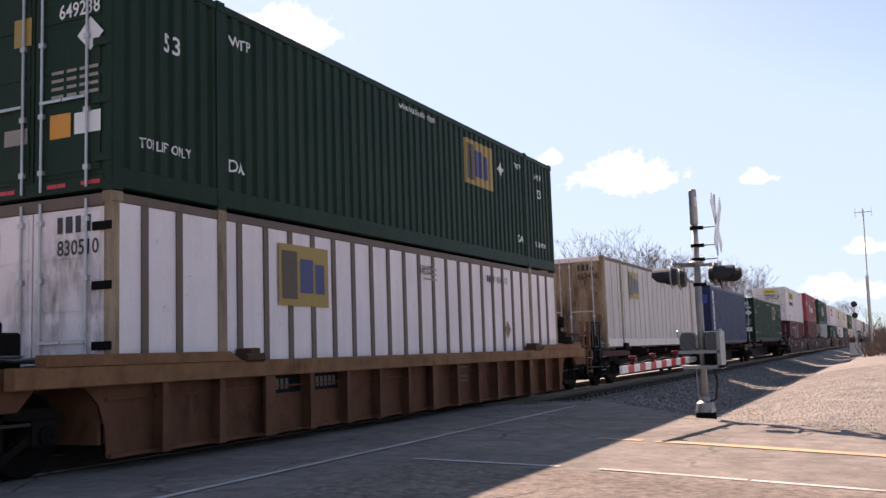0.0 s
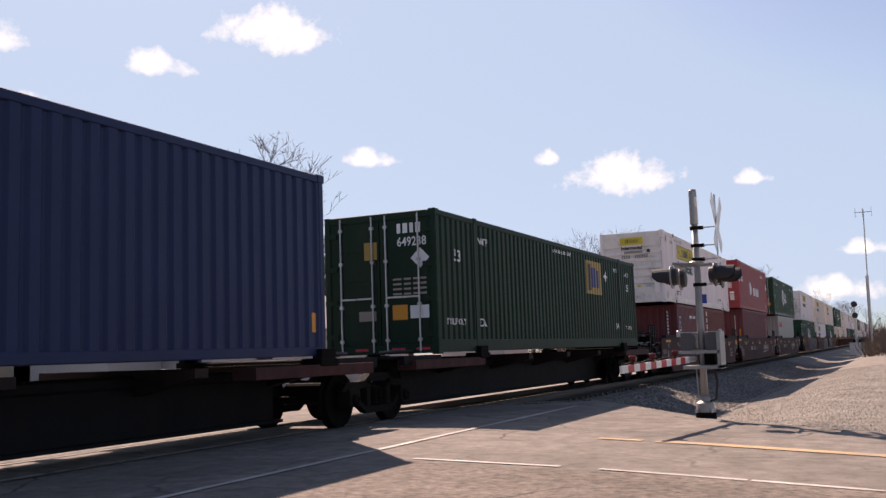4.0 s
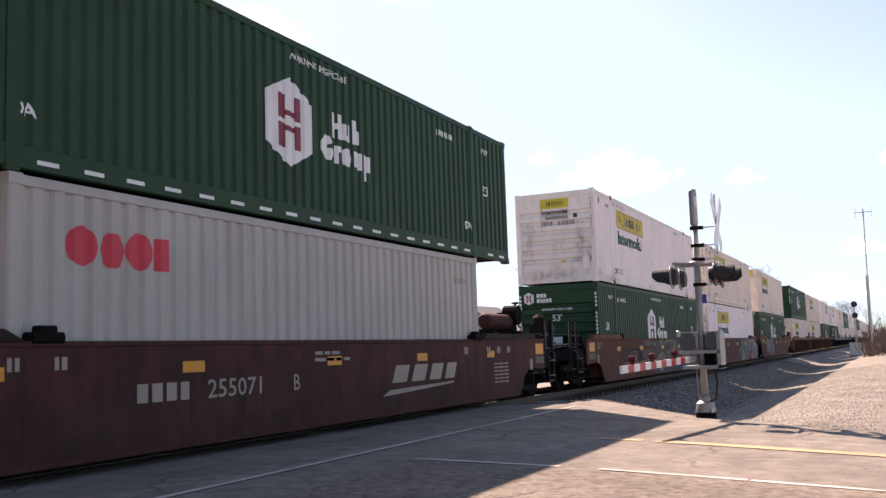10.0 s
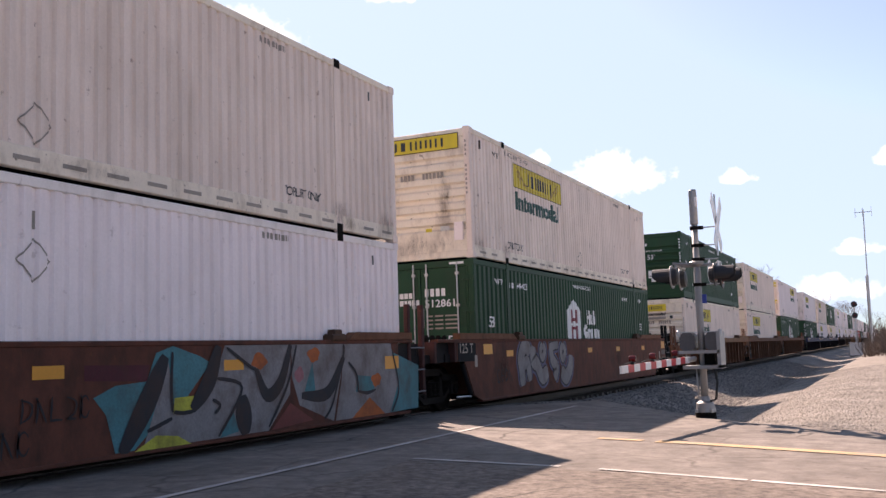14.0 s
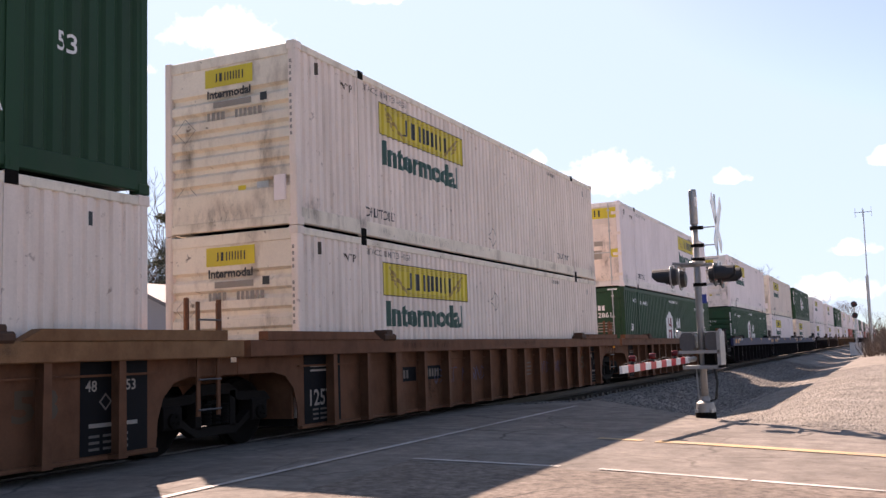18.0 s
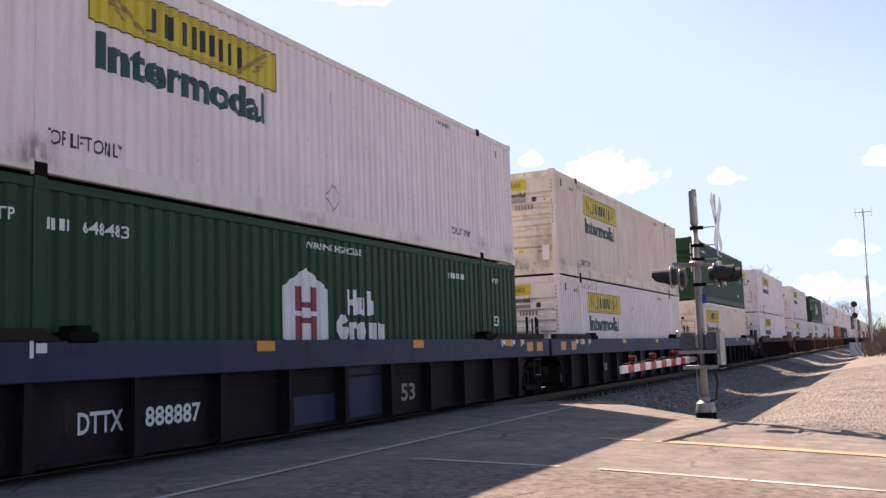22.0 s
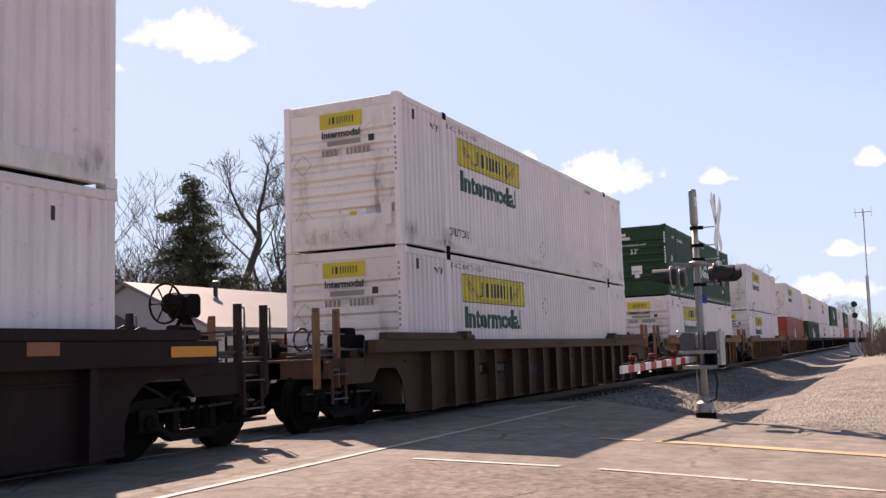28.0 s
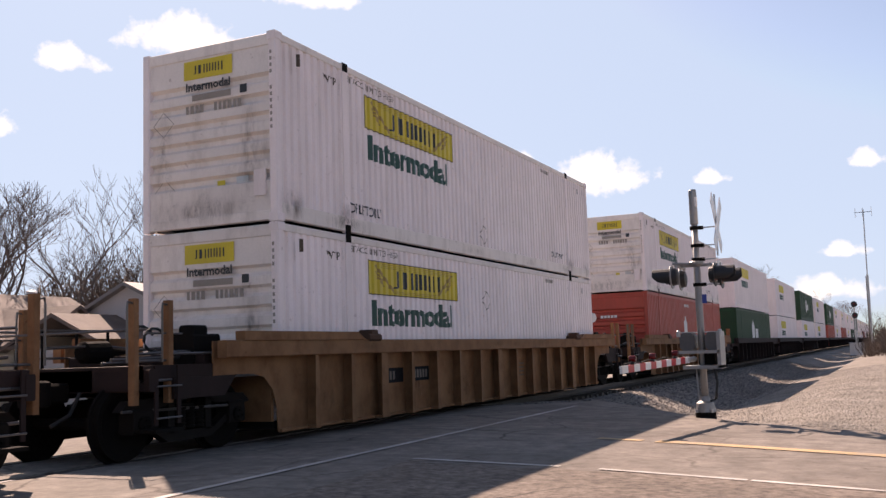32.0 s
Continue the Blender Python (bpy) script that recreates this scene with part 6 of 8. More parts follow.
def form(car, pts, wide, ink="lime", edge=None):
    """A swollen stroke that tapers, with a thin bright line along its upper edge."""
    spray(car, ribbon(smooth_line(pts, 6), wide * 1.25), "coal")
    spray(car, ribbon(smooth_line(pts, 6), wide), ink)
    if edge:
        spray(car, ribbon(smooth_line([(y - 0.01, z + wide * 0.42) for y, z in pts], 6), 0.03), edge)


def leafy_graffiti(car):
    """Pale green leaf-like forms on dark violet over blue, between two plum clouds."""
    rs = random.Random(5)
    SPRAY[0] = 0

    def drawn(pts):
        return [(0.9535 * y - 0.065, z) for y, z in pts]

    spray(car, patch(rs, -3.1, -1.3, 0.25, 1.4, 9, 0.35), "plum", "spray-painted graffiti of leaf-like forms")
    spray(car, patch(rs, -2.3, -1.3, 0.2, 1.4, 6, 0.1), "plum")
    spray(car, patch(rs, 5.5, 7.7, 0.16, 1.4), "plum")
    spray(car, patch(rs, -1.4, 6.1, 0.15, 1.4, 18, 0.03), "violet")
    spray(car, patch(rs, -1.44, 5.7, 0.15, 0.74, 22, 0.16), "blue")
    form(car, [(-2.11, 1.35), (-1.73, 1.23), (-1.34, 1.11)], 0.16, "coal", "lime")
    form(car, [(-0.8, 0.66), (-0.72, 0.44), (-0.41, 0.36), (0.05, 0.5), (0.25, 0.8)], 0.3, "lime", "white")
    for pts, wide in (([(-0.75, 0.77), (-0.4, 0.85), (0.03, 0.89), (0.25, 0.82)], 0.15), ([(-0.5, 1.22), (-0.28, 1.33), (0.03, 1.33), (0.05, 1.2)], 0.14), ([(0.35, 1.22), (0.77, 1.34), (1.28, 1.36), (1.74, 1.37)], 0.12),
                      ([(0.62, 0.91), (0.97, 0.93), (1.11, 0.86), (0.96, 0.66)], 0.14), ([(2.41, 1.38), (2.31, 1.16), (1.97, 0.94), (1.72, 0.79)], 0.22), ([(3.45, 1.08), (3.92, 1.22), (4.15, 1.08), (3.8, 0.92)], 0.24),
                      ([(4.93, 0.98), (5.06, 1.23), (5.52, 1.28), (5.4, 1.08)], 0.3), ([(4.66, 0.8), (4.6, 0.6), (4.99, 0.51), (5.61, 0.78)], 0.28), ([(7.3, 1.03), (6.47, 0.8), (5.84, 0.3)], 0.3), ([(2.29, 0.56), (2.65, 0.7), (3.07, 0.93)], 0.16),
                      ([(6.2, 1.36), (6.7, 1.2), (7.1, 1.34)], 0.2), ([(2.3, 0.62), (2.9, 0.6), (3.3, 0.75)], 0.09)):
        form(car, drawn(pts), wide, "lime", "white" if wide > 0.2 else None)
    for pts in ([(-2.1, 1.38), (-1.73, 1.28), (-1.34, 1.15), (-0.86, 1.08), (-0.55, 1.15)], [(-1.34, 1.11), (-1.28, 0.93), (-1.43, 0.74), (-1.45, 0.2)], [(-1.33, 0.72), (-1.13, 0.76), (-0.91, 0.62), (-0.78, 0.55)], [(-0.63, 0.96), (-0.28, 1.03), (0.22, 1.04), (0.35, 0.96), (0.83, 1.3)],
                [(0.02, 0.35), (0.28, 0.49), (0.96, 0.44), (1.48, 0.52), (1.8, 0.81), (2.3, 0.84), (2.84, 1.06)], [(3.52, 1.19), (4.81, 1.38), (4.45, 1.01), (3.84, 0.62), (3.2, 0.64)], [(1.19, 0.84), (1.5, 1.05), (1.74, 1.27), (2.15, 1.38)], [(-1.6, 1.33), (-1.34, 1.19), (-1.13, 1.39)]):
        spray(car, fat(drawn(pts), 0.04, 6), "pale")
    for y, z, turn in ((3.6, 1.0, 0.25), (5.11, 1.17, 0.1), (4.77, 0.64, 0.5)):
        for a, c, ink in ((0.27, 0.14, "coal"), (0.24, 0.12, "pale"), (0.17, 0.085, "pink"), (0.08, 0.05, "rose")):
            spray(car, rect_mesh([[(y + p * a / 0.1 * math.cos(turn) - q * c / 0.1 * math.sin(turn), z + p * a / 0.1 * math.sin(turn) + q * c / 0.1 * math.cos(turn)) for p, q in disc(0.1, 14)]]), ink)


def letter_graffiti(car):
    """Large silver strokes with black edges over teal, with spots of orange and lime."""
    rs = random.Random(9)
    SPRAY[0] = 0
    for pts, ink in (([(0.45, 1.19), (1.46, 1.17), (1.41, 0.98), (0.45, 1.02)], "plum"),
                     ([(0.58, 0.83), (0.91, 0.95), (1.41, 0.98), (1.57, 1.31), (1.87, 1.39), (2.36, 1.26), (2.58, 1.17), (2.12, 0.76), (1.89, 0.7), (1.21, 0.2), (0.91, 0.2), (0.77, 0.63)], "teal"), ([(7.4, 1.27), (8.52, 0.98), (8.47, 0.22), (7.3, 0.2)], "teal"),
                     ([(1.35, 0.2), (1.79, 1.19), (1.87, 0.63), (2.24, 0.58), (2.67, 1.01), (2.87, 1.39), (4.39, 1.39), (4.36, 0.68), (3.82, 0.2), (2.72, 0.2)], "silver"), ([(4.4, 1.39), (5.9, 1.39), (5.86, 1.14), (5.54, 0.2), (4.6, 0.5), (4.42, 0.9)], "silver"), ([(5.88, 1.39), (7.46, 1.39), (7.7, 0.67), (7.38, 0.2), (5.6, 0.2), (5.8, 0.85)], "silver"),
                     ([(1.89, 0.76), (2.39, 0.77), (2.18, 0.57), (1.87, 0.57)], "yellow"), ([(1.2, 0.18), (1.57, 0.34), (1.95, 0.3), (2.2, 0.18)], "yellow"), ([(4.36, 0.55), (4.97, 0.26), (3.89, 0.2)], "rose"), ([(6.1, 0.2), (6.68, 0.5), (7.2, 0.2)], "orange"),
                     ([(4.96, 1.12), (5.04, 0.62), (4.69, 0.62)], "teal"), ([(6.3, 0.88), (6.81, 0.84), (6.85, 0.59), (6.23, 0.61)], "teal"), ([(3.02, 0.55), (3.15, 0.25), (2.75, 0.2)], "teal")):
        spray(car, rect_mesh([pts]), ink, "spray-painted graffiti of large silver strokes" if ink == "plum" else "")
    for y, z, w, k in ((3.62, 1.17, 0.42, "orange"), (5.0, 1.23, 0.4, "orange"), (6.92, 0.78, 0.4, "orange"), (4.6, 0.95, 0.3, "pink")):
        spray(car, rect_mesh([[(q[0] + y - w / 2, q[1] + z - 0.13) for q in blob(rs, w, 0.26)]]), k)
    for pts, wide in (([(1.0, 0.18), (1.41, 0.73), (1.73, 1.27)], 0.3), ([(2.21, 0.6), (2.54, 0.94), (2.74, 1.39)], 0.26), ([(3.22, 0.72), (3.26, 0.45), (3.3, 0.2)], 0.34), ([(3.54, 1.06), (3.79, 0.69), (4.13, 0.87), (4.38, 1.39)], 0.2), ([(4.65, 0.64), (5.38, 0.65), (5.87, 1.19)], 0.2), ([(6.3, 0.62), (6.6, 0.58), (6.88, 0.62)], 0.06)):
        spray(car, ribbon(smooth_line(pts, 6), wide), "coal")
    for pts in ([(1.85, 1.32), (1.83, 0.93), (1.85, 0.59)], [(2.72, 0.22), (3.22, 0.82), (2.67, 0.97)], [(3.82, 0.25), (4.29, 0.82), (4.53, 1.38)], [(5.27, 0.26), (5.51, 0.48), (5.85, 1.19), (5.86, 1.38)], [(7.5, 1.27), (7.71, 0.61), (7.45, 0.22)], [(1.87, 0.59), (2.05, 0.57), (2.24, 0.58)], [(1.41, 0.4), (1.6, 0.45), (1.84, 0.52)], [(2.9, 1.36), (3.4, 1.1), (3.54, 1.06)], [(6.0, 1.1), (6.25, 0.9), (6.3, 0.6)], [(2.6, 0.7), (2.75, 0.62), (2.65, 0.52)]):
        spray(car, fat(pts, 0.05, 6), "coal")


def bubble_graffiti(car):
    """Swollen silver forms with dark edges and a violet halo."""
    SPRAY[0] = 0
    forms = (([(-5.66, 0.36), (-5.72, 0.75), (-5.78, 0.98), (-5.57, 1.24), (-5.3, 1.28), (-5.18, 1.08)], 0.36), ([(-5.62, 0.82), (-5.3, 0.89), (-5.19, 0.45)], 0.3), ([(-4.88, 1.28), (-4.92, 0.95), (-4.64, 0.83), (-4.3, 0.52), (-3.85, 0.66)], 0.38), ([(-4.19, 1.32), (-4.36, 1.16), (-4.23, 0.98), (-4.03, 1.16), (-4.17, 1.31)], 0.2),
             ([(-3.71, 1.24), (-3.3, 1.28), (-2.95, 1.3)], 0.2), ([(-3.55, 1.22), (-3.49, 0.94), (-3.15, 0.72), (-3.35, 0.44)], 0.32), ([(-2.58, 1.32), (-2.76, 1.14), (-2.62, 0.92), (-2.4, 1.13), (-2.56, 1.31)], 0.2), ([(-2.78, 0.62), (-2.4, 0.45), (-2.0, 0.7), (-1.93, 1.02)], 0.4))
    for k, (p, w) in enumerate(forms):
        spray(car, fat(p, w + 0.2), "dusk", "spray-painted graffiti of swollen silver forms" if k == 0 else "")
    for p, w in forms:
        spray(car, fat(p, w + 0.08), "coal")
    for p, w in forms:
        spray(car, fat(p, w), "silver")


def scrawl(car, y, z, n, high, seed, ink, x=1.44):
    """Thin hand-drawn strokes that cannot be read."""
    rs = random.Random(seed)
    a = y
    for k in range(n):
        w = high * rs.uniform(0.45, 0.65)
        for kind in rs.sample(("post", "bow", "bar", "slant", "loop"), 2):
            if kind == "post":
                q = [(a, z), (a + rs.uniform(-0.02, 0.03), z + high * 0.5), (a + 0.02, z + high)]
            elif kind == "bow":
                q = [(a, z + high * 0.95), (a + w, z + high * 0.75), (a + w * 0.9, z + high * 0.3), (a, z + high * 0.05)]
            elif kind == "bar":
                m = z + high * rs.choice((0.05, 0.5, 0.95))
                q = [(a, m), (a + w * 0.5, m + rs.uniform(-0.02, 0.02)), (a + w, m)]
            elif kind == "slant":
                q = [(a, z + high), (a + w * 0.5, z + high * 0.55), (a + w, z)]
            else:
                q = [(a + w * (0.5 + 0.45 * math.cos(f)), z + high * (0.5 + 0.45 * math.sin(f))) for f in np.linspace(0.6, 5.9, 7)]
            on_car(ribbon(smooth_line(q, 4), 0.028), car, 0, 0, "spray_" + ink, "graffiti", x=x)
        a += w + high * 0.22
stripe([(-5.2, 10.17), (-3.4, 10.13)], 0.1, M["line"])
stripe([(-2.95, 10.09), (-2.06, 9.95), (-1.4, 9.84)], 0.1, M["line"])
stripe([(-1.36, 9.83), (-0.2, 9.61), (4, 9.2), (12, 8.4)], 0.1, M["line"])
stripe([(-3.85, 13.2), (-3.2, 13.1)], 0.16, M["yline"])
stripe([(-3.0, 13.08), (-2.4, 12.98)], 0.26, M["yline"])
stripe([(-2.4, 12.98), (-0.19, 12.43), (4, 11.6), (12, 10.4)], 0.26, M["yline"])


# ---- track ----
track = thing("railway_track", "worn steel rails on dark wooden sleepers", "railway track", kind="structure")
M["railtop"] = mat("worn_rail_steel", (0.06, 0.047, 0.042), 0.6, 0.2, var=0.1)
M["tie"] = mat("dark_creosoted_wood", (0.06, 0.045, 0.035), 0.85, var=0.3, rand=0.2)
for s in (1, -1):
    c = TRACK + s * 0.755
    ring = [(c - 0.07, RAIL - 0.17), (c + 0.07, RAIL - 0.17), (c + 0.07, RAIL - 0.15), (c + 0.012, RAIL - 0.13), (c + 0.012, RAIL - 0.045), (c + 0.036, RAIL - 0.035), (c + 0.036, RAIL - 0.004), (c + 0.028, RAIL), (c - 0.028, RAIL), (c - 0.036, RAIL - 0.004), (c - 0.036, RAIL - 0.035), (c - 0.012, RAIL - 0.045), (c - 0.012, RAIL - 0.13), (c - 0.07, RAIL - 0.15)]
    part("rail", Geo().prism(ring, 1, -150, 900), M["railtop"], track)
tie = None
for i in range(150):
    y = 18.6 + i * 0.52
    if tie is None:
        tie = part("sleeper", Geo().box(TRACK - 1.3, TRACK + 1.3, -0.115, 0.115, RAIL - 0.35, RAIL - 0.172, 0.012), M["tie"], track)
        tie.matrix_basis = pose(0, y, 0)
    else:
        again("sleeper", tie, track, pose(random.uniform(-0.03, 0.03), y + random.uniform(-0.03, 0.03), 0))


def stones(name, n, place, size, material, label):
    """Loose stones strewn over the ground: one mesh of many small eight-faced lumps."""
    rs = np.random.RandomState(7)
    base = np.array([(1, 0, 0), (0, 1, 0), (-1, 0, 0), (0, -1, 0), (0, 0, 0.5), (0, 0, -0.4)])
    fc = [(0, 1, 4), (1, 2, 4), (2, 3, 4), (3, 0, 4), (1, 0, 5), (2, 1, 5), (3, 2, 5), (0, 3, 5)]
    v, f = [], []
    for i in range(n):
        x, y = place(rs)
        s = size * rs.uniform(0.5, 1.4)
        a = rs.uniform(0, 6.28)
        c, d = math.cos(a), math.sin(a)
        q = base * rs.uniform(0.6, 1.25, (6, 1)) * s
        z = ground_z(x, y) - 0.02 + s * 0.25
        k = len(v)
        v += [(x + c * p[0] - d * p[1], y + d * p[0] + c * p[1], z + p[2]) for p in q]
        f += [(t[0] + k, t[1] + k, t[2] + k) for t in fc]
    me = bpy.data.meshes.new(name)
    me.from_pydata(v, [], f)
    me.materials.append(material)
    return tagged(new(name, me), label, name, kind="stuff")


def on_gravel(rs):
    while True:
        x, y = rs.uniform(-6.5, 3.5), 15 + 45 * rs.uniform(0, 1) ** 1.7
        if y > far_edge(x) + 0.15:
            return x, y


def on_bed(rs):
    while True:
        x, y = rs.uniform(-8.2, -4.4), 17 + 60 * rs.uniform(0, 1) ** 1.4
        if y > far_edge(x) + 0.1:
            return x, y


stones("gravel", 42000, on_gravel, 0.016, M["stone"], "loose pale stones strewn over the roadside")
stones("ballast", 17000, on_bed, 0.036, M["ballast"], "grey crushed stone ballast of the railway bank")


# ---- train ----
def spread(t, u, z):
    """Put a thing on the train."""
    return rides(t, u, RAIL + z)


JB = "white corrugated intermodal container with a yellow sign panel"
HB = "dark green corrugated container with a white hexagon emblem"
KIND = {}


def make(kind, low=False):
    """The first container of a kind, and copies of it after."""
    if (kind, low) in KIND:
        return copy_thing(KIND[kind, low], Matrix())
    lab, opt = {
        "jb": (JB, dict(paint="white", endpaint="whiteend", rail="whiteend")),
        "jc": ("aged cream-white corrugated container with a yellow sign panel", dict(paint="cream", endpaint="creamend", rail="creamend")),
        "je": ("aged cream-white corrugated container with a small yellow end sign", dict(paint="cream", endpaint="creamend", rail="creamend")),
        "jd": ("white corrugated container with doors and a yellow sign panel", dict(paint="white", doors=True, endpaint="cream", rail="whiteend")),
        "hub": (HB, dict(paint="green", pitch=0.25)),
        "hud": ("dark green corrugated container with doors and a white hexagon emblem", dict(paint="green", pitch=0.25, doors=True)),
        "hut": ("dark green container with doors and a white dashed stripe", dict(paint="green", pitch=0.25, doors=True)),
        "huf": ("dark green container with a white dashed stripe on its lower rail", dict(paint="green", pitch=0.25)),
        "emg": ("green corrugated container with a yellow emblem and rear doors", dict(paint="dgreen", pitch=0.27, doors=True)),
        "emw": ("white container with brown upright battens and rusty posts", dict(paint="white", deep=0, battens=25, doors=True, postpaint="tan", rail="batten")),
        "ems": ("white container with thin panel seams and rust-stained doors", dict(paint="dullwhite", deep=0, doors=True, endpaint="tan", postpaint="tan", rail="whiteend", toprail="batten")),
        "sea": ("dark blue corrugated container with a white name strip", dict(paint="blue", long=12.19, pitch=0.28, deep=0.036, doors=True)),
        "mar": ("maroon corrugated container weathered and dull", dict(paint="maroon", long=12.19, pitch=0.28, deep=0.036, fluted=True)),
        "yan": ("short maroon corrugated container with small white lettering", dict(paint="maroon", long=6.058, high=2.59, pitch=0.28, deep=0.036, fluted=True)),
        "tan": ("short red-brown corrugated container with upright white lettering", dict(paint="russet", long=6.058, high=2.59, pitch=0.28, deep=0.036, fluted=True)),
        "kli": ("red corrugated container with large white lettering", dict(paint="red", long=13.716, pitch=0.28, deep=0.036, doors=True)),
        "ooc": ("pale grey corrugated container with red lettering", dict(paint="grey", long=12.19, pitch=0.28, deep=0.036, fluted=True)),
        "red": ("orange-red corrugated container with small white marks", dict(paint="brick", pitch=0.25)),
        "fjb": ("white intermodal container further along the train", dict(paint="white", far=True)),
        "fgr": ("dark green container further along the train", dict(paint="green", far=True)),
        "fre": ("orange-red container further along the train", dict(paint="brick", far=True)),
    }[kind]
    t, side = container(lab, **opt)
    decals(kind, t, side, opt.get("high", 2.9), opt.get("long", 16.154), opt.get("doors", False), low)
    KIND[kind, low] = t
    return t


STACKS = [
    # place of the centre, lower, upper, car
    (16.42, "emw", "emg", "amber"), (94.36, "yan", "jb", "smooth"), (113.68, "mar", "kli", "smooth"), (133.17, "ooc", "hut", "smooth"),
    (156.79, "hub", "jb", "chest"), (176.05, "jb", "jc", "chest"), (195.7, "hud", "jc", "chest"),
    (218.78, "je", "hub", "amber"), (238.17, "je", "je", "rust"), (257.69, "hud", "jd", "rust"),
    (281.18, "hub", "jb", "blue"), (300.65, "jb", "je", "blue"), (320.44, "je", "hub", "blue"),
    (343.71, "jb", "jb", "dark"), (367.09, "jb", "jb", "umber"), (390.45, "jb", "huf", "ochre"), (413.91, "jb", "jb", "ochre"),
    (437.3, "red", "jb", "ochre"),
]
CAR = {"chest": "chestnut-brown smooth-sided well car with spray-painted graffiti", "smooth": "dark brown smooth-sided well car with amber reflectors", "ochre": "ochre ribbed well car streaked with rust", "amber": "rust-brown ribbed well car with an ochre top rail",
       "rust": "rust-brown ribbed well car", "umber": "dull umber ribbed well car", "dark": "dark maroon ribbed well car", "blue": "black ribbed well car with a blue top rail"}
FIRST, LAST = {94.36, 156.79, 218.78, 281.18}, {133.17, 195.7, 257.69, 320.44}
for i, (u, low, up, car) in enumerate(STACKS):
    single = u in (16.42, 343.71, 367.09, 390.45, 413.91, 437.3)
    near, far = single or u in FIRST, single or u in LAST
    c = well_car(CAR[car], car, u, True, far, near, far, brake="f" if u in (16.42, 343.71, 320.44, 367.09, 413.91) else "", tank="f" if u in (16.42, 320.44) else ("n" if u == 94.36 else ""), top=1.18 if u == 16.42 else 1.45)
    spread(c, u, 0)
    car_marks(c, car, u, 1.18 if u == 16.42 else 1.45)
    if u == 133.17:
        part("air_reservoir", Geo().lathe([(8.95, 0.06), (9.0, 0.16), (9.08, 0.2), (10.5, 0.2), (10.58, 0.16), (10.62, 0.06)], (0.2, 0, 1.94), 1, 18), M["carbrown"], c, "large brown air tank")
        for y in (9.2, 10.3):
            part("reservoir_bracket", Geo().box(0.0, 0.4, y - 0.04, y + 0.04, 1.14, 1.75), M["iron"], c)
        st = part("brake_stand", Geo().box(-0.1, 0.35, 10.62, 10.95, 1.1, 2.2, 0.04), M["iron"], c)
        part("gear_case", Geo().lathe([(-0.12, 0.12), (-0.1, 0.26), (0.28, 0.26), (0.3, 0.12)], (0.2, 10.75, 2.12), 0, 14), M["iron"], st)
        part("valve_stem", Geo().tube([(0.2, 11.0, 2.1), (0.25, 11.15, 2.45)], 0.03, 6).lathe([(2.42, 0.02), (2.44, 0.11), (2.47, 0.11), (2.49, 0.02)], (0.25, 11.15, 0), 2, 10), M["iron"], st)
        for x, r in ((0.3, 0.2), (0.1, 0.26)):
            part("hose_loop", Geo().tube([(x, 11.3 + r * math.cos(q), 2.0 + r * math.sin(q)) for q in np.linspace(-3.0, 0.2, 10)], 0.02, 6), M["rubber"], c)
    if u == 156.79:
        part("control_valve", Geo().box(0.0, 0.5, -10.9, -10.4, 1.16, 1.9, 0.06).lathe([(1.85, 0.2), (2.1, 0.18), (2.2, 0.06)], (0.25, -10.65, 0), 2, 12), M["frame"], c)
        part("air_reservoir", Geo().lathe([(-10.3, 0.06), (-10.24, 0.18), (-9.3, 0.18), (-9.24, 0.06)], (0.1, 0, 1.75), 1, 14), M["dull"], c)
        leafy_graffiti(c)
        scrawl(c, -3.15, 1.2, 8, 0.18, 3, "pale")
        scrawl(c, -2.8, 0.56, 9, 0.15, 4, "pale")
        scrawl(c, -2.8, 0.36, 9, 0.13, 8, "pale")
        scrawl(c, 6.96, 1.26, 7, 0.13, 11, "white")
        scrawl(c, 6.98, 0.72, 7, 0.13, 12, "white")
    if u == 176.05:
        letter_graffiti(c)
        for y, z, q in ((-5.2, 1.0, 21), (-3.6, 1.02, 22), (-2.0, 0.65, 23), (-1.2, 0.3, 24), (-0.4, 0.62, 25)):
            scrawl(c, y, z, 5, 0.26, q, "coal")
    if u == 195.7:
        bubble_graffiti(c)
        scrawl(c, -7.3, 0.5, 4, 0.3, 27, "coal")
    if u == 257.69:
        scrawl(c, -2.6, 0.75, 5, 0.26, 31, "white", 1.326)
    if u == 343.71:
        for y, z, q in ((-1.6, 0.8, 41), (-0.2, 0.8, 42), (1.5, 0.8, 43)):
            scrawl(c, y, z, 6, 0.22, q, "white", 1.326)
    if u in (238.17, 367.09):
        for y, q in ((-3.5, 51), (-2.2, 52), (2.6, 53), (3.7, 54)):
            scrawl(c, y, 0.6, 5, 0.3, q, "dusk", 1.326)
    k = make(low, True)
    base = 0.31
    spread(k, u - 3.06 if low == "yan" else u, base)
    if low == "yan":
        spread(make("tan", True), u + 3.06, base)
    h = {"yan": 2.59}.get(low, 2.9)
    spread(make(up), u, base + h + 0.02)
for u, kind, half, nt, ft, ne, fe in ((37.44, "ems", 9.4, 30.6, 46.75, True, False), (54.8, "sea", 7.7, None, 63.0, False, False), (73.11, "emg", 9.6, None, 80.6, False, True)):
    c = spine_car("low black spine car with end platforms", u, half, nt, ft, ne, fe)
    spread(c, u, 0)
    spread(make(kind), u, 1.18)
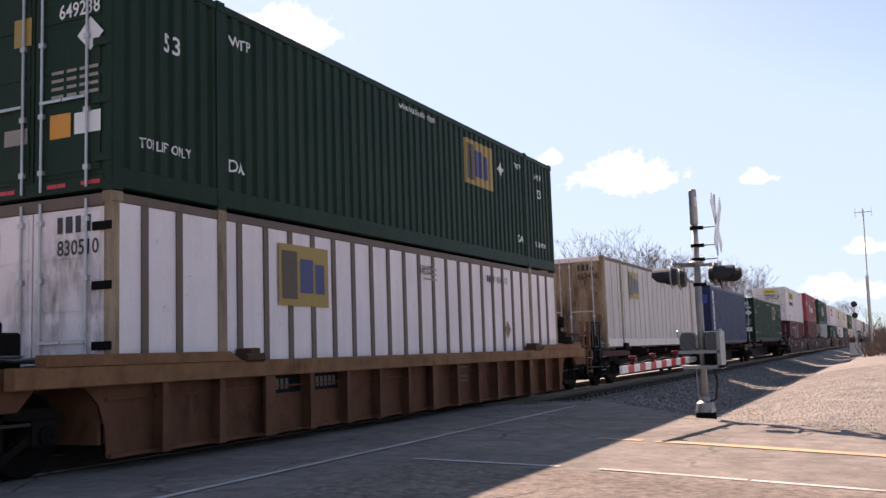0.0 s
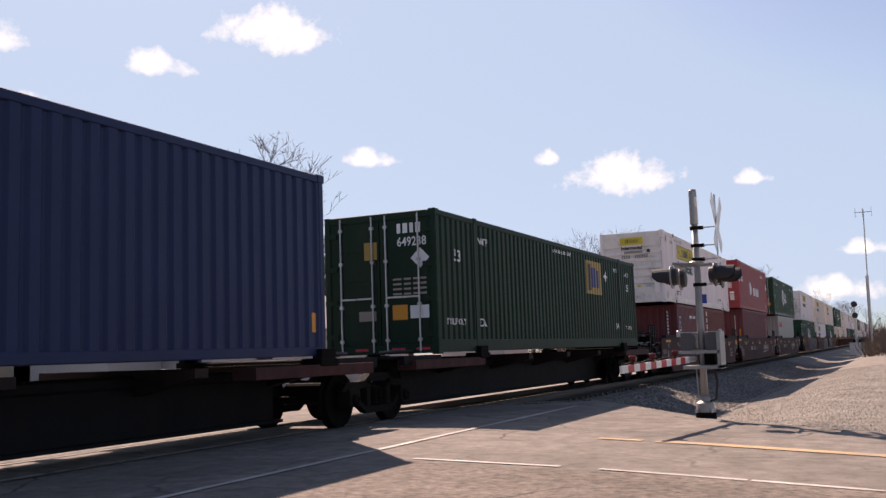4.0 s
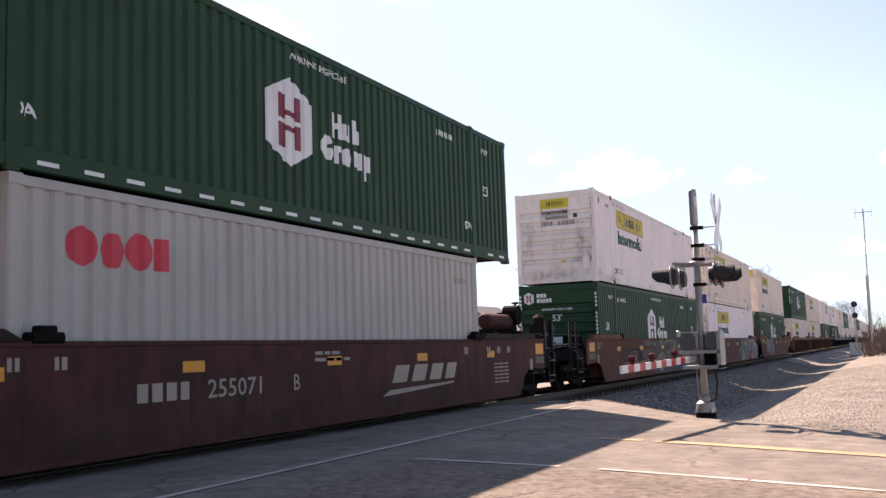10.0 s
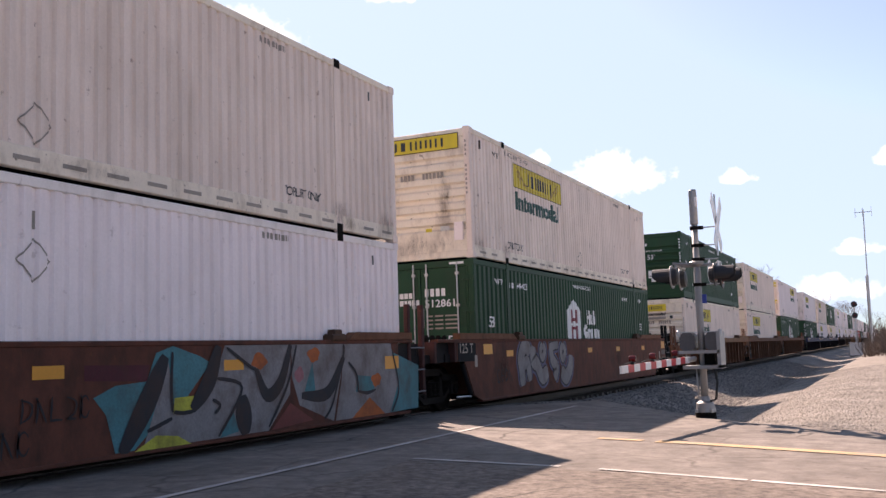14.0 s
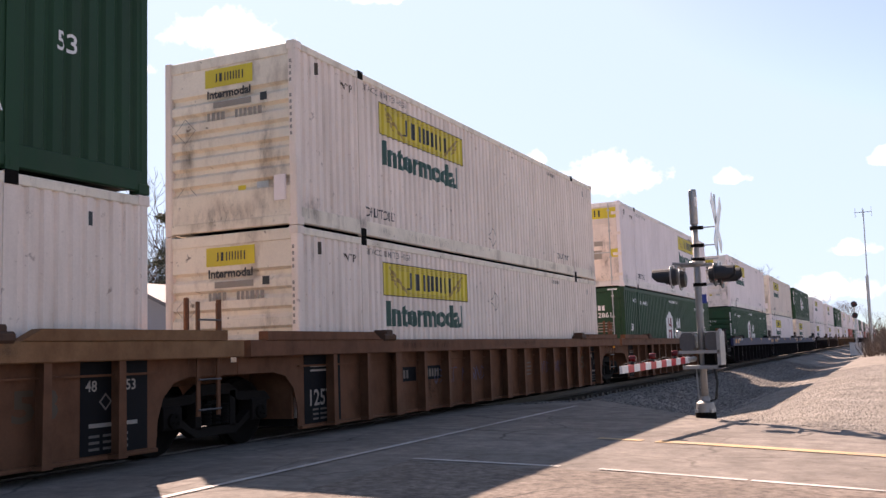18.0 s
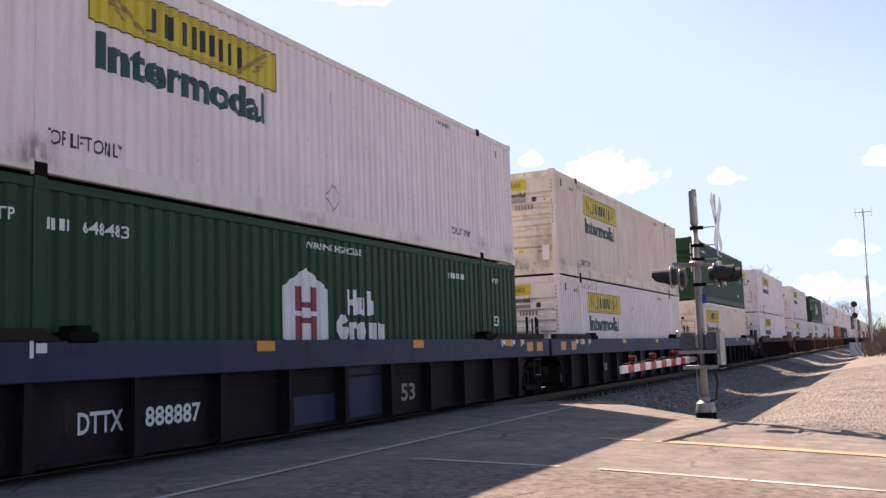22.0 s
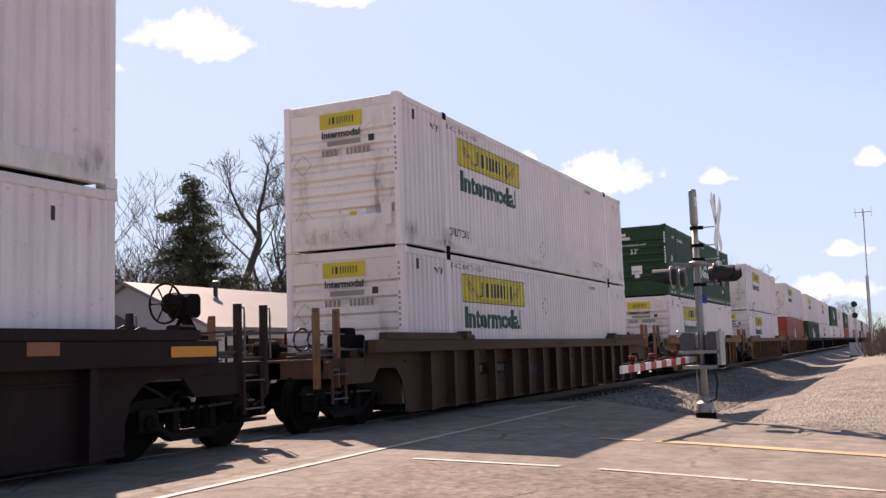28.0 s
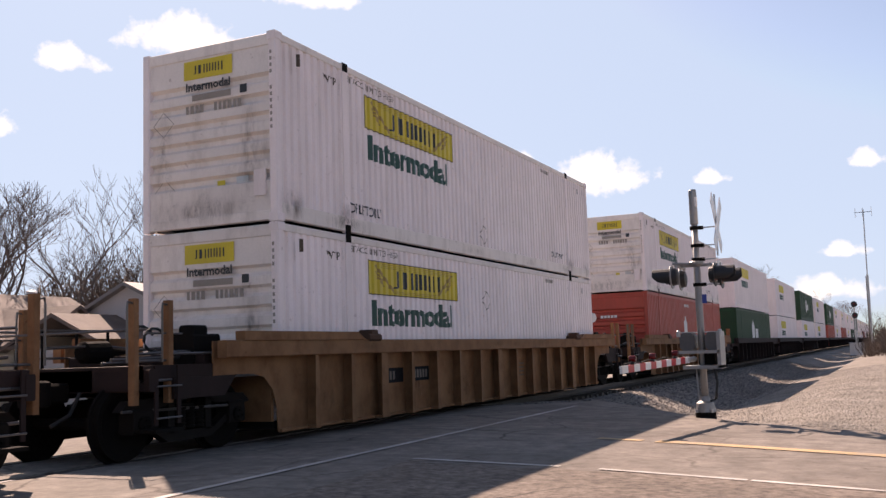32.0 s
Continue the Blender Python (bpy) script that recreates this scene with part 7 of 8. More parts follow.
FAR = [(459.3, "fgr", "fjb"), (480.8, "fjb", "fjb"), (502.6, "fjb", "fgr"), (522.1, "fjb", "fjb"), (543.3, "fre", "fgr"), (563, "fjb", "fjb"), (583, "fre", "fjb"), (604, "fjb", "fjb"), (625, "fgr", "fjb"),
       (645, "fjb", "fgr"), (666, "fjb", "fjb"), (687, "fjb", "fjb"), (708, "fre", "fjb"), (729, "fjb", "fjb"), (750, "fgr", "fjb"), (771, "fjb", "fjb"), (792, "fjb", "fgr")]
proto = None
for u, low, up in FAR:
    if proto is None:
        c = proto = well_car("dark ribbed well car far along the train", "dark", u, True, True, True, True, detail=False)
    else:
        c = copy_thing(proto, Matrix())
    spread(c, u, 0)
    spread(make(low), u, 0.30)
    spread(make(up), u, 3.22)


# ---- beyond the track ----
M["bark"] = mat("grey_brown_bark", (0.065, 0.052, 0.045), 0.9, var=0.25, fine=60.0)
M["twig"] = mat("brown_twigs", (0.10, 0.078, 0.07), 0.9, var=0.2)
M["needle"] = mat("dark_green_needles", (0.075, 0.085, 0.05), 0.85, var=0.4, big=1.2, bump=0)
M["brush"] = mat("dry_brown_scrub", (0.105, 0.075, 0.06), 0.9, var=0.3, big=1.5, bump=0)


def bare_tree(tall, seed, spread_=0.5, thin=1.0, depth=6):
    """A leafless tree: trunk, and a crown of limbs that fork into twigs."""
    rs = random.Random(seed)
    trunk, crown = Geo(), Geo()

    def grow(p, d, length, r, level, geo):
        pts, q = [p], p
        for i in range(3):
            d = (d + Vector((rs.uniform(-1, 1), rs.uniform(-1, 1), rs.uniform(-0.35, 0.75))) * 0.16).normalized()
            q = q + d * length / 3
            pts.append(q)
        geo.tube(pts, r, 6 if level < 2 else (4 if level < 3 else 3), r * 0.6)
        if level >= depth:
            return
        for k in range(rs.choice((2, 3, 3)) if level else 4):
            at = pts[-1] if k < 2 else pts[rs.choice((1, 2))]
            side = Vector((rs.uniform(-1, 1), rs.uniform(-1, 1), rs.uniform(-0.1, 0.5))).normalized()
            grow(at, (d + side * (spread_ + 0.35 * (level > 0))).normalized(), length * rs.uniform(0.6, 0.82), max(r * 0.56, 0.012), level + 1, crown)

    grow(Vector((0, 0, -0.1)), Vector((rs.uniform(-0.05, 0.05), rs.uniform(-0.05, 0.05), 1)), tall * 0.27, tall * 0.0125 * thin, 0, trunk)
    return trunk, crown


TREES = {}


def put_tree(kind, x, y, turn=0.0, size=1.0, z=None):
    z = ground_z(x, y) - 0.05 if z is None else z
    if kind in TREES:
        t = copy_thing(TREES[kind], pose(x, y, z, 0, 0, turn))
    else:
        t = thing("bare_tree", "leafless broad-leaved tree with fine grey-brown twigs", "tree", "trees beyond the railway")
        a, b = bare_tree(*{"a": (14.5, 3, 0.5), "b": (15.5, 8, 0.38), "c": (13.0, 21, 0.6), "d": (12.0, 33, 0.5, 0.8)}[kind])
        part("trunk", a, M["bark"], t)
        part("crown", b, M["twig"], t)
        TREES[kind] = t
        t.matrix_basis = pose(x, y, z, 0, 0, turn)
    t.scale = (size, size, size)
    return t


def evergreen(x, y, tall, wide, seed, lean=0.0, n=150, droop=0.12, fill=60, tops=1):
    """An evergreen with ragged boughs; droop: how far they hang; fill: needles a metre of bough."""
    rs = random.Random(seed)
    t = thing("evergreen_tree", "tall dark green evergreen with ragged drooping boughs", "tree", "trees beyond the railway")
    part("trunk", Geo().tube([(0, 0, -0.1), (0, 0, tall * 0.5), (0.1, 0, tall)], tall * 0.018, 8, 0.03), M["bark"], t)
    boughs, needles = Geo(), Geo()
    for i in range(n):
        h = tall * (0.10 + 0.89 * (i / n) ** 0.95)
        rel = h / tall
        reach = wide * 0.72 * (1.02 - rel) ** 0.98 * min(1.0, 0.55 + rel * 1.6) * rs.uniform(0.35, 1.1) * (0.85 + 0.2 * math.sin(rel * 37 + seed)) + 0.1
        a = rs.uniform(0, 6.283)
        off = Vector((0, 0, 0)) if tops < 2 or rel < 0.7 else Vector((0, rs.choice((-0.55, 0.55)), 0))
        root = Vector((0, 0, h)) + off
        tip = root + Vector((math.cos(a), math.sin(a), rs.uniform(-0.05, 0.4) - droop * 2)) * reach
        mid = root.lerp(tip, 0.55) + Vector((0, 0, droop * reach))
        boughs.tube([tuple(root), tuple(mid), tuple(tip)], 0.03, 3, 0.01)
        for k in range(int(10 + fill * reach)):
            f = rs.uniform(0.05, 1.0) ** 0.62
            c = (root.lerp(mid, f / 0.55) if f < 0.55 else mid.lerp(tip, (f - 0.55) / 0.45)) + Vector((rs.gauss(0, 0.2), rs.gauss(0, 0.2), rs.gauss(-0.05 - droop * 0.5, 0.13 + droop * 0.4)))
            u = Vector((rs.uniform(-1, 1), rs.uniform(-1, 1), rs.uniform(-0.6 - droop * 2, 0.6))).normalized() * rs.uniform(0.09, 0.24)
            w = u.cross(Vector((rs.uniform(-1, 1), rs.uniform(-1, 1), 1))).normalized() * 0.022
            needles.add([tuple(c - u - w), tuple(c - u * 0.2 + w * 2), tuple(c + u), tuple(c + w * -1.5)], [(0, 1, 2, 3)])
    part("branchwork", boughs, M["bark"], t)
    part("crown", needles, M["needle"], t)
    t.matrix_basis = pose(x, y, ground_z(x, y) - 0.05, 0, 0, lean)
    return t


def crooked_tree(x, y, paths, seed):
    """A leafless tree with a bent trunk and limbs along given paths, which fork on into twigs."""
    rs = random.Random(seed)
    t = thing("bare_tree", "leafless tree with a bent dark trunk and spreading crown", "tree", "trees beyond the railway")
    crown = Geo()

    def grow(p, d, length, r, level):
        pts, q = [p], p
        for i in range(3):
            d = (d + Vector((rs.uniform(-1, 1), rs.uniform(-1, 1), rs.uniform(-0.4, 0.6))) * 0.2).normalized()
            q = q + d * length / 3
            pts.append(q)
        crown.tube(pts, r, 4 if level < 2 else 3, r * 0.6)
        if level < 3:
            for k in range(3):
                side = Vector((rs.uniform(-1, 1), rs.uniform(-1, 1), rs.uniform(-0.2, 0.5))).normalized()
                grow(pts[rs.choice((1, 2, 3))], (d + side * 0.95).normalized(), length * rs.uniform(0.6, 0.85), max(r * 0.6, 0.016), level + 1)

    for k, (pts, r0, r1) in enumerate(paths):
        pts = [Vector(p) for p in pts]
        part("trunk" if k == 0 else "limb", Geo().tube(pts, r0, 8, r1), M["bark"], t)
        if k:
            for i in range(1, len(pts)):
                for j in range(4 if i == len(pts) - 1 else 2):
                    d = (pts[i] - pts[i - 1]).normalized() + Vector((rs.uniform(-1, 1), rs.uniform(-1, 1), rs.uniform(-0.3, 0.7))) * 0.8
                    grow(pts[i].lerp(pts[i - 1], rs.uniform(0, 0.4)), d.normalized(), rs.uniform(1.1, 1.7), r1 * 0.6, 0)
    part("crown", crown, M["twig"], t)
    t.matrix_basis = pose(x, y, ground_z(x, y) - 0.05)
    return t


# trees beyond the houses
for k, x, y, turn, size in (("a", -40, 34.0, 0, 1.0), ("c", -44, 31.5, 70, 1.1), ("b", -40.5, 39.8, 40, 0.98), ("d", -47, 47.5, 10, 1.15), ("d", -43, 44.5, 130, 1.0), ("b", -45, 53.5, 200, 1.1), ("a", -43.5, 60.0, 250, 1.5),
                            ("c", -50, 42.0, 300, 1.3), ("d", -56, 60, 20, 1.5), ("c", -52, 66, 90, 1.3), ("a", -52, 24.0, 20, 1.1), ("b", -50, 20.5, 200, 1.0),
                            ("b", -26, 83, 10, 0.95), ("a", -25, 92, 100, 1.0), ("c", -27, 98, 50, 1.35), ("b", -24, 108, 150, 1.15), ("a", -25, 117, 30, 1.3), ("d", -26, 126, 70, 1.6), ("c", -25, 140, 10, 1.35), ("b", -26, 152, 250, 1.15),
                            ("a", -27, 170, 300, 1.25), ("d", -28, 190, 20, 1.9), ("c", -27, 205, 110, 1.7), ("b", -30, 230, 50, 1.5), ("a", -30, 262, 80, 1.6), ("c", -33, 300, 10, 1.8), ("b", -22, 350, 20, 1.5), ("d", -20, 420, 20, 1.9), ("a", -18, 520, 60, 1.9), ("c", -12, 620, 60, 1.9)):
    put_tree(k, x, y, turn, size)
evergreen(-41.0, 49.4, 13.9, 9.6, 4, 0, 240, 0.05, 72, 2)
evergreen(-41.0, 62.3, 16.0, 11.0, 14, 70, 120, 0.25, 62)
crooked_tree(-40.6, 53.6, [([(0, 0, 0), (0, 0.3, 4), (0, 0.9, 7.2), (0.1, 2.4, 10.1)], 0.32, 0.24), ([(0.1, 2.4, 10.1), (0.3, 1.2, 10.9), (0.2, 0.2, 11.7), (0, -0.9, 13.6)], 0.17, 0.06),
                           ([(0.1, 2.4, 10.1), (-0.2, 2.7, 12.0), (-0.1, 3.3, 13.8), (0, 3.8, 16.0)], 0.19, 0.06), ([(-0.2, 2.7, 12.2), (-0.4, 4.2, 12.8), (-0.6, 5.6, 13.2)], 0.1, 0.04)], 3)
evergreen(-46.0, 72.0, 15.0, 6.0, 19, 20)


def scrub(n, place, tall, name, label, seed):
    """Undergrowth: bundles of thin dry stems, as one mesh."""
    rs = random.Random(seed)
    g = Geo()
    for i in range(n):
        x, y = place(rs)
        z = ground_z(x, y) - 0.05
        for k in range(7):
            d = Vector((rs.uniform(-0.6, 0.6), rs.uniform(-0.6, 0.6), 1)).normalized() * tall * rs.uniform(0.4, 1.1)
            p = Vector((x + rs.uniform(-0.3, 0.3), y + rs.uniform(-0.3, 0.3), z))
            w = Vector((rs.uniform(-1, 1), rs.uniform(-1, 1), 0)).normalized() * 0.02 * tall / 1.5
            m = p + d * 0.55 + Vector((rs.uniform(-0.2, 0.2), rs.uniform(-0.2, 0.2), 0))
            q = p + d
            g.add([tuple(p - w), tuple(p + w), tuple(m + w), tuple(m - w), tuple(q)], [(0, 1, 2, 3), (3, 2, 4)])
            for j in range(4):
                c = p.lerp(q, rs.uniform(0.35, 1.0))
                e = Vector((rs.uniform(-1, 1), rs.uniform(-1, 1), rs.uniform(0, 0.8))).normalized() * tall * 0.28
                g.add([tuple(c - w * 0.6), tuple(c + w * 0.6), tuple(c + e)], [(0, 1, 2)])
    me = bpy.data.meshes.new(name)
    me.from_pydata(g.v, [], g.f)
    me.materials.append(M["brush"])
    return tagged(new(name, me), label, "undergrowth", kind="stuff")


scrub(1700, lambda r: (r.uniform(-52, -43), r.uniform(46, 84)), 7.5, "undergrowth", "tangled bare brown undergrowth below the trees", 1)
scrub(900, lambda r: (r.uniform(-34, -22), r.uniform(75, 320)), 3.4, "undergrowth", "tangled bare brown undergrowth along the railway", 2)
scrub(420, lambda r: (r.uniform(-0.2, 9.0), r.uniform(62, 150)), 2.6, "undergrowth", "dry brown bushes beside the gravel", 3)
scrub(160, lambda r: (r.uniform(-2.6, 0.5), r.uniform(90, 150)), 1.8, "undergrowth", "dry brown bushes beside the gravel", 4)
scrub(260, lambda r: (r.uniform(-4, 14), r.uniform(160, 420)), 5.0, "undergrowth", "far brown woodland edge by the railway", 5)

# houses
M["siding"] = mat("white_house_siding", (0.4, 0.385, 0.38), 0.6, var=0.06, bump=0.05)
M["beige"] = mat("beige_house_siding", (0.42, 0.37, 0.29), 0.65, var=0.08, bump=0.05)
M["shingle"] = mat("brown_roof_shingles", (0.145, 0.108, 0.09), 0.85, var=0.22, big=0.8, fine=12.0, bump=0.5)
M["paleroof"] = mat("pale_roof_sheeting", (0.165, 0.155, 0.15), 0.6, var=0.08, big=0.4)
M["glass"] = mat("dark_window_glass", (0.02, 0.025, 0.03), 0.12, var=0.05, bump=0)


def gable_roof(t, x0, x1, y0, y1, eave, ridge, material, along="y", thick=0.16, over=0.35):
    """Two roof slopes with thickness; along: the ridge's direction."""
    for s in (0, 1):
        if along == "y":
            c = (x0 + x1) / 2
            e = (x0 - over) if s == 0 else (x1 + over)
            k = (ridge - eave) / abs(c - (x0 if s == 0 else x1))
            ze = eave - k * over
            ring = [(e, ze), (c, ridge), (c, ridge + thick), (e, ze + thick)]
            part("roof_slope", Geo().prism(ring, 1, y0 - over, y1 + over), material, t)
        else:
            c = (y0 + y1) / 2
            e = (y0 - over) if s == 0 else (y1 + over)
            k = (ridge - eave) / abs(c - (y0 if s == 0 else y1))
            ze = eave - k * over
            ring = [(e, ze), (c, ridge), (c, ridge + thick), (e, ze + thick)]
            part("roof_slope", Geo().prism(ring, 0, x0 - over, x1 + over), material, t)


def window(t, x, y0, y1, z0, z1):
    w = part("window", Geo().box(x - 0.02, x + 0.05, y0, y1, z0, z1), M["siding"], t)
    part("pane", Geo().box(x + 0.05, x + 0.056, y0 + 0.08, y1 - 0.08, z0 + 0.08, (z0 + z1) / 2 - 0.03), M["glass"], w)
    part("pane", Geo().box(x + 0.05, x + 0.056, y0 + 0.08, y1 - 0.08, (z0 + z1) / 2 + 0.03, z1 - 0.08), M["glass"], w)


def house_white():
    t = thing("white_house", "low white house with a long pale roof", "house", "houses beyond the railway")
    x0, x1, y0, y1, zb, ev, rd = -32.6, -24.2, 30.2, 47.0, -0.45, 2.75, 4.62
    c = (x0 + x1) / 2
    for y in (y0, y1 - 0.2):
        part("gable_wall", Geo().prism([(x0, zb), (x1, zb), (x1, ev), (c, rd), (x0, ev)], 1, y, y + 0.2), M["siding"], t)
    part("wall", Geo().box(x1 - 0.2, x1, y0 + 0.2, y1 - 0.2, zb, ev), M["siding"], t)
    part("wall", Geo().box(x0, x0 + 0.2, y0 + 0.2, y1 - 0.2, zb, ev), M["siding"], t)
    gable_roof(t, x0, x1, y0, y1, ev, rd, M["paleroof"])
    part("vent_pipe", Geo().lathe([(4.0, 0.1), (4.75, 0.1), (4.76, 0.2), (4.95, 0.2), (5.0, 0.08)], (-27.3, 34.4, 0), 2, 12), M["black"], t)
    for y in (33.0, 38.5, 43.0):
        window(t, x1, y, y + 1.3, 0.75, 2.0)
    for k in range(14):
        part("siding_board", Geo().box(x1, x1 + 0.015, y0, y1, zb + 0.1 + k * 0.22, zb + 0.28 + k * 0.22), M["siding"], t)
    # lower wing in the shade of the gable
    part("wall", Geo().box(-31.5, -26.6, 27.2, 30.1, -0.45, 2.1), M["siding"], t)
    gable_roof(t, -31.8, -26.4, 26.9, 30.1, 2.05, 3.3, M["shingle"], "y", over=0.1)


def house_beige():
    t = thing("beige_house", "beige house with a brown shingle roof and a front gable", "house", "houses beyond the railway")
    x0, x1, y0, y1, zb, ev, rd = -40.6, -32.4, 18.0, 34.4, -0.45, 2.55, 4.6
    c = (x0 + x1) / 2
    for y in (y0, y1 - 0.2):
        part("gable_wall", Geo().prism([(x0, zb), (x1, zb), (x1, ev), (c, rd), (x0, ev)], 1, y, y + 0.2), M["beige"], t)
    part("wall", Geo().box(x1 - 0.2, x1, y0 + 0.2, y1 - 0.2, zb, ev), M["beige"], t)
    part("wall", Geo().box(x0, x0 + 0.2, y0 + 0.2, y1 - 0.2, zb, ev), M["beige"], t)
    gable_roof(t, x0, x1, y0, y1, ev, rd, M["shingle"])
    for y in (27.5, 30.0, 32.2):
        part("roof_vent", Geo().lathe([(4.4, 0.12), (4.78, 0.12), (4.8, 0.26), (4.92, 0.26), (4.98, 0.1)], (-36.2, y, 0), 2, 12), M["steel"], t)
    # front gable
    a, b, g0, g1 = 27.2, 31.6, -34.0, -30.6
    m = (a + b) / 2
    part("gable_wall", Geo().prism([(a, zb), (b, zb), (b, 2.35), (m, 3.75), (a, 2.35)], 0, g1 - 0.2, g1), M["beige"], t)
    part("wall", Geo().box(g0, g1 - 0.2, a, a + 0.2, zb, 2.35), M["beige"], t)
    part("wall", Geo().box(g0, g1 - 0.2, b - 0.2, b, zb, 2.35), M["beige"], t)
    gable_roof(t, -36.0, g1, a, b, 2.35, 3.75, M["shingle"], "x")
    d = part("garage_door", Geo().box(g1, g1 + 0.05, a + 0.5, b - 0.6, zb, 1.9), M["siding"], t)
    for k in range(4):
        part("door_panel", Geo().box(g1 + 0.05, g1 + 0.07, a + 0.6, b - 0.7, zb + 0.08 + k * 0.58, zb + 0.58 + k * 0.58), M["siding"], d)
    window(t, x1, 22.0, 23.6, 0.7, 2.0)
    window(t, x1, 32.3, 33.5, 0.7, 2.0)


house_white()
house_beige()
t = thing("white_shed", "small white gabled shed among the brush", "shed", "houses beyond the railway")
for y in (52.0, 55.8):
    part("gable_wall", Geo().prism([(-24.5, -0.4), (-20.5, -0.4), (-20.5, 2.6), (-22.5, 4.0), (-24.5, 2.6)], 1, y, y + 0.2), M["siding"], t)
for x in (-24.5, -20.7):
    part("wall", Geo().box(x, x + 0.2, 52.2, 55.8, -0.4, 2.6), M["siding"], t)
gable_roof(t, -24.5, -20.5, 52.0, 56.0, 2.6, 4.0, M["paleroof"])


# ---- crossing signal ----
M["redlens"] = mat("dark_red_lens", (0.12, 0.008, 0.008), 0.2, var=0.05, bump=0)
M["redtape"] = mat("red_reflective_tape", (0.5, 0.03, 0.04), 0.4, var=0.1, bump=0.03)
M["whitetape"] = mat("white_reflective_tape", (0.78, 0.77, 0.76), 0.4, var=0.08, bump=0.03, dirt=(0.4, 0.36, 0.3), amount=0.4)
M["mast"] = mat("weathered_mast_paint", (0.30, 0.30, 0.30), 0.5, 0.4, var=0.15, big=2.0, dirt=(0.2, 0.18, 0.15), amount=0.5)
M["bluesign"] = mat("blue_sign_paint", (0.03, 0.06, 0.3), 0.45, var=0.08, bump=0.02)


M["mech"] = mat("dull_grey_casing", (0.1, 0.1, 0.105), 0.5, 0.3, var=0.2, dirt=(0.09, 0.08, 0.07), amount=0.5)


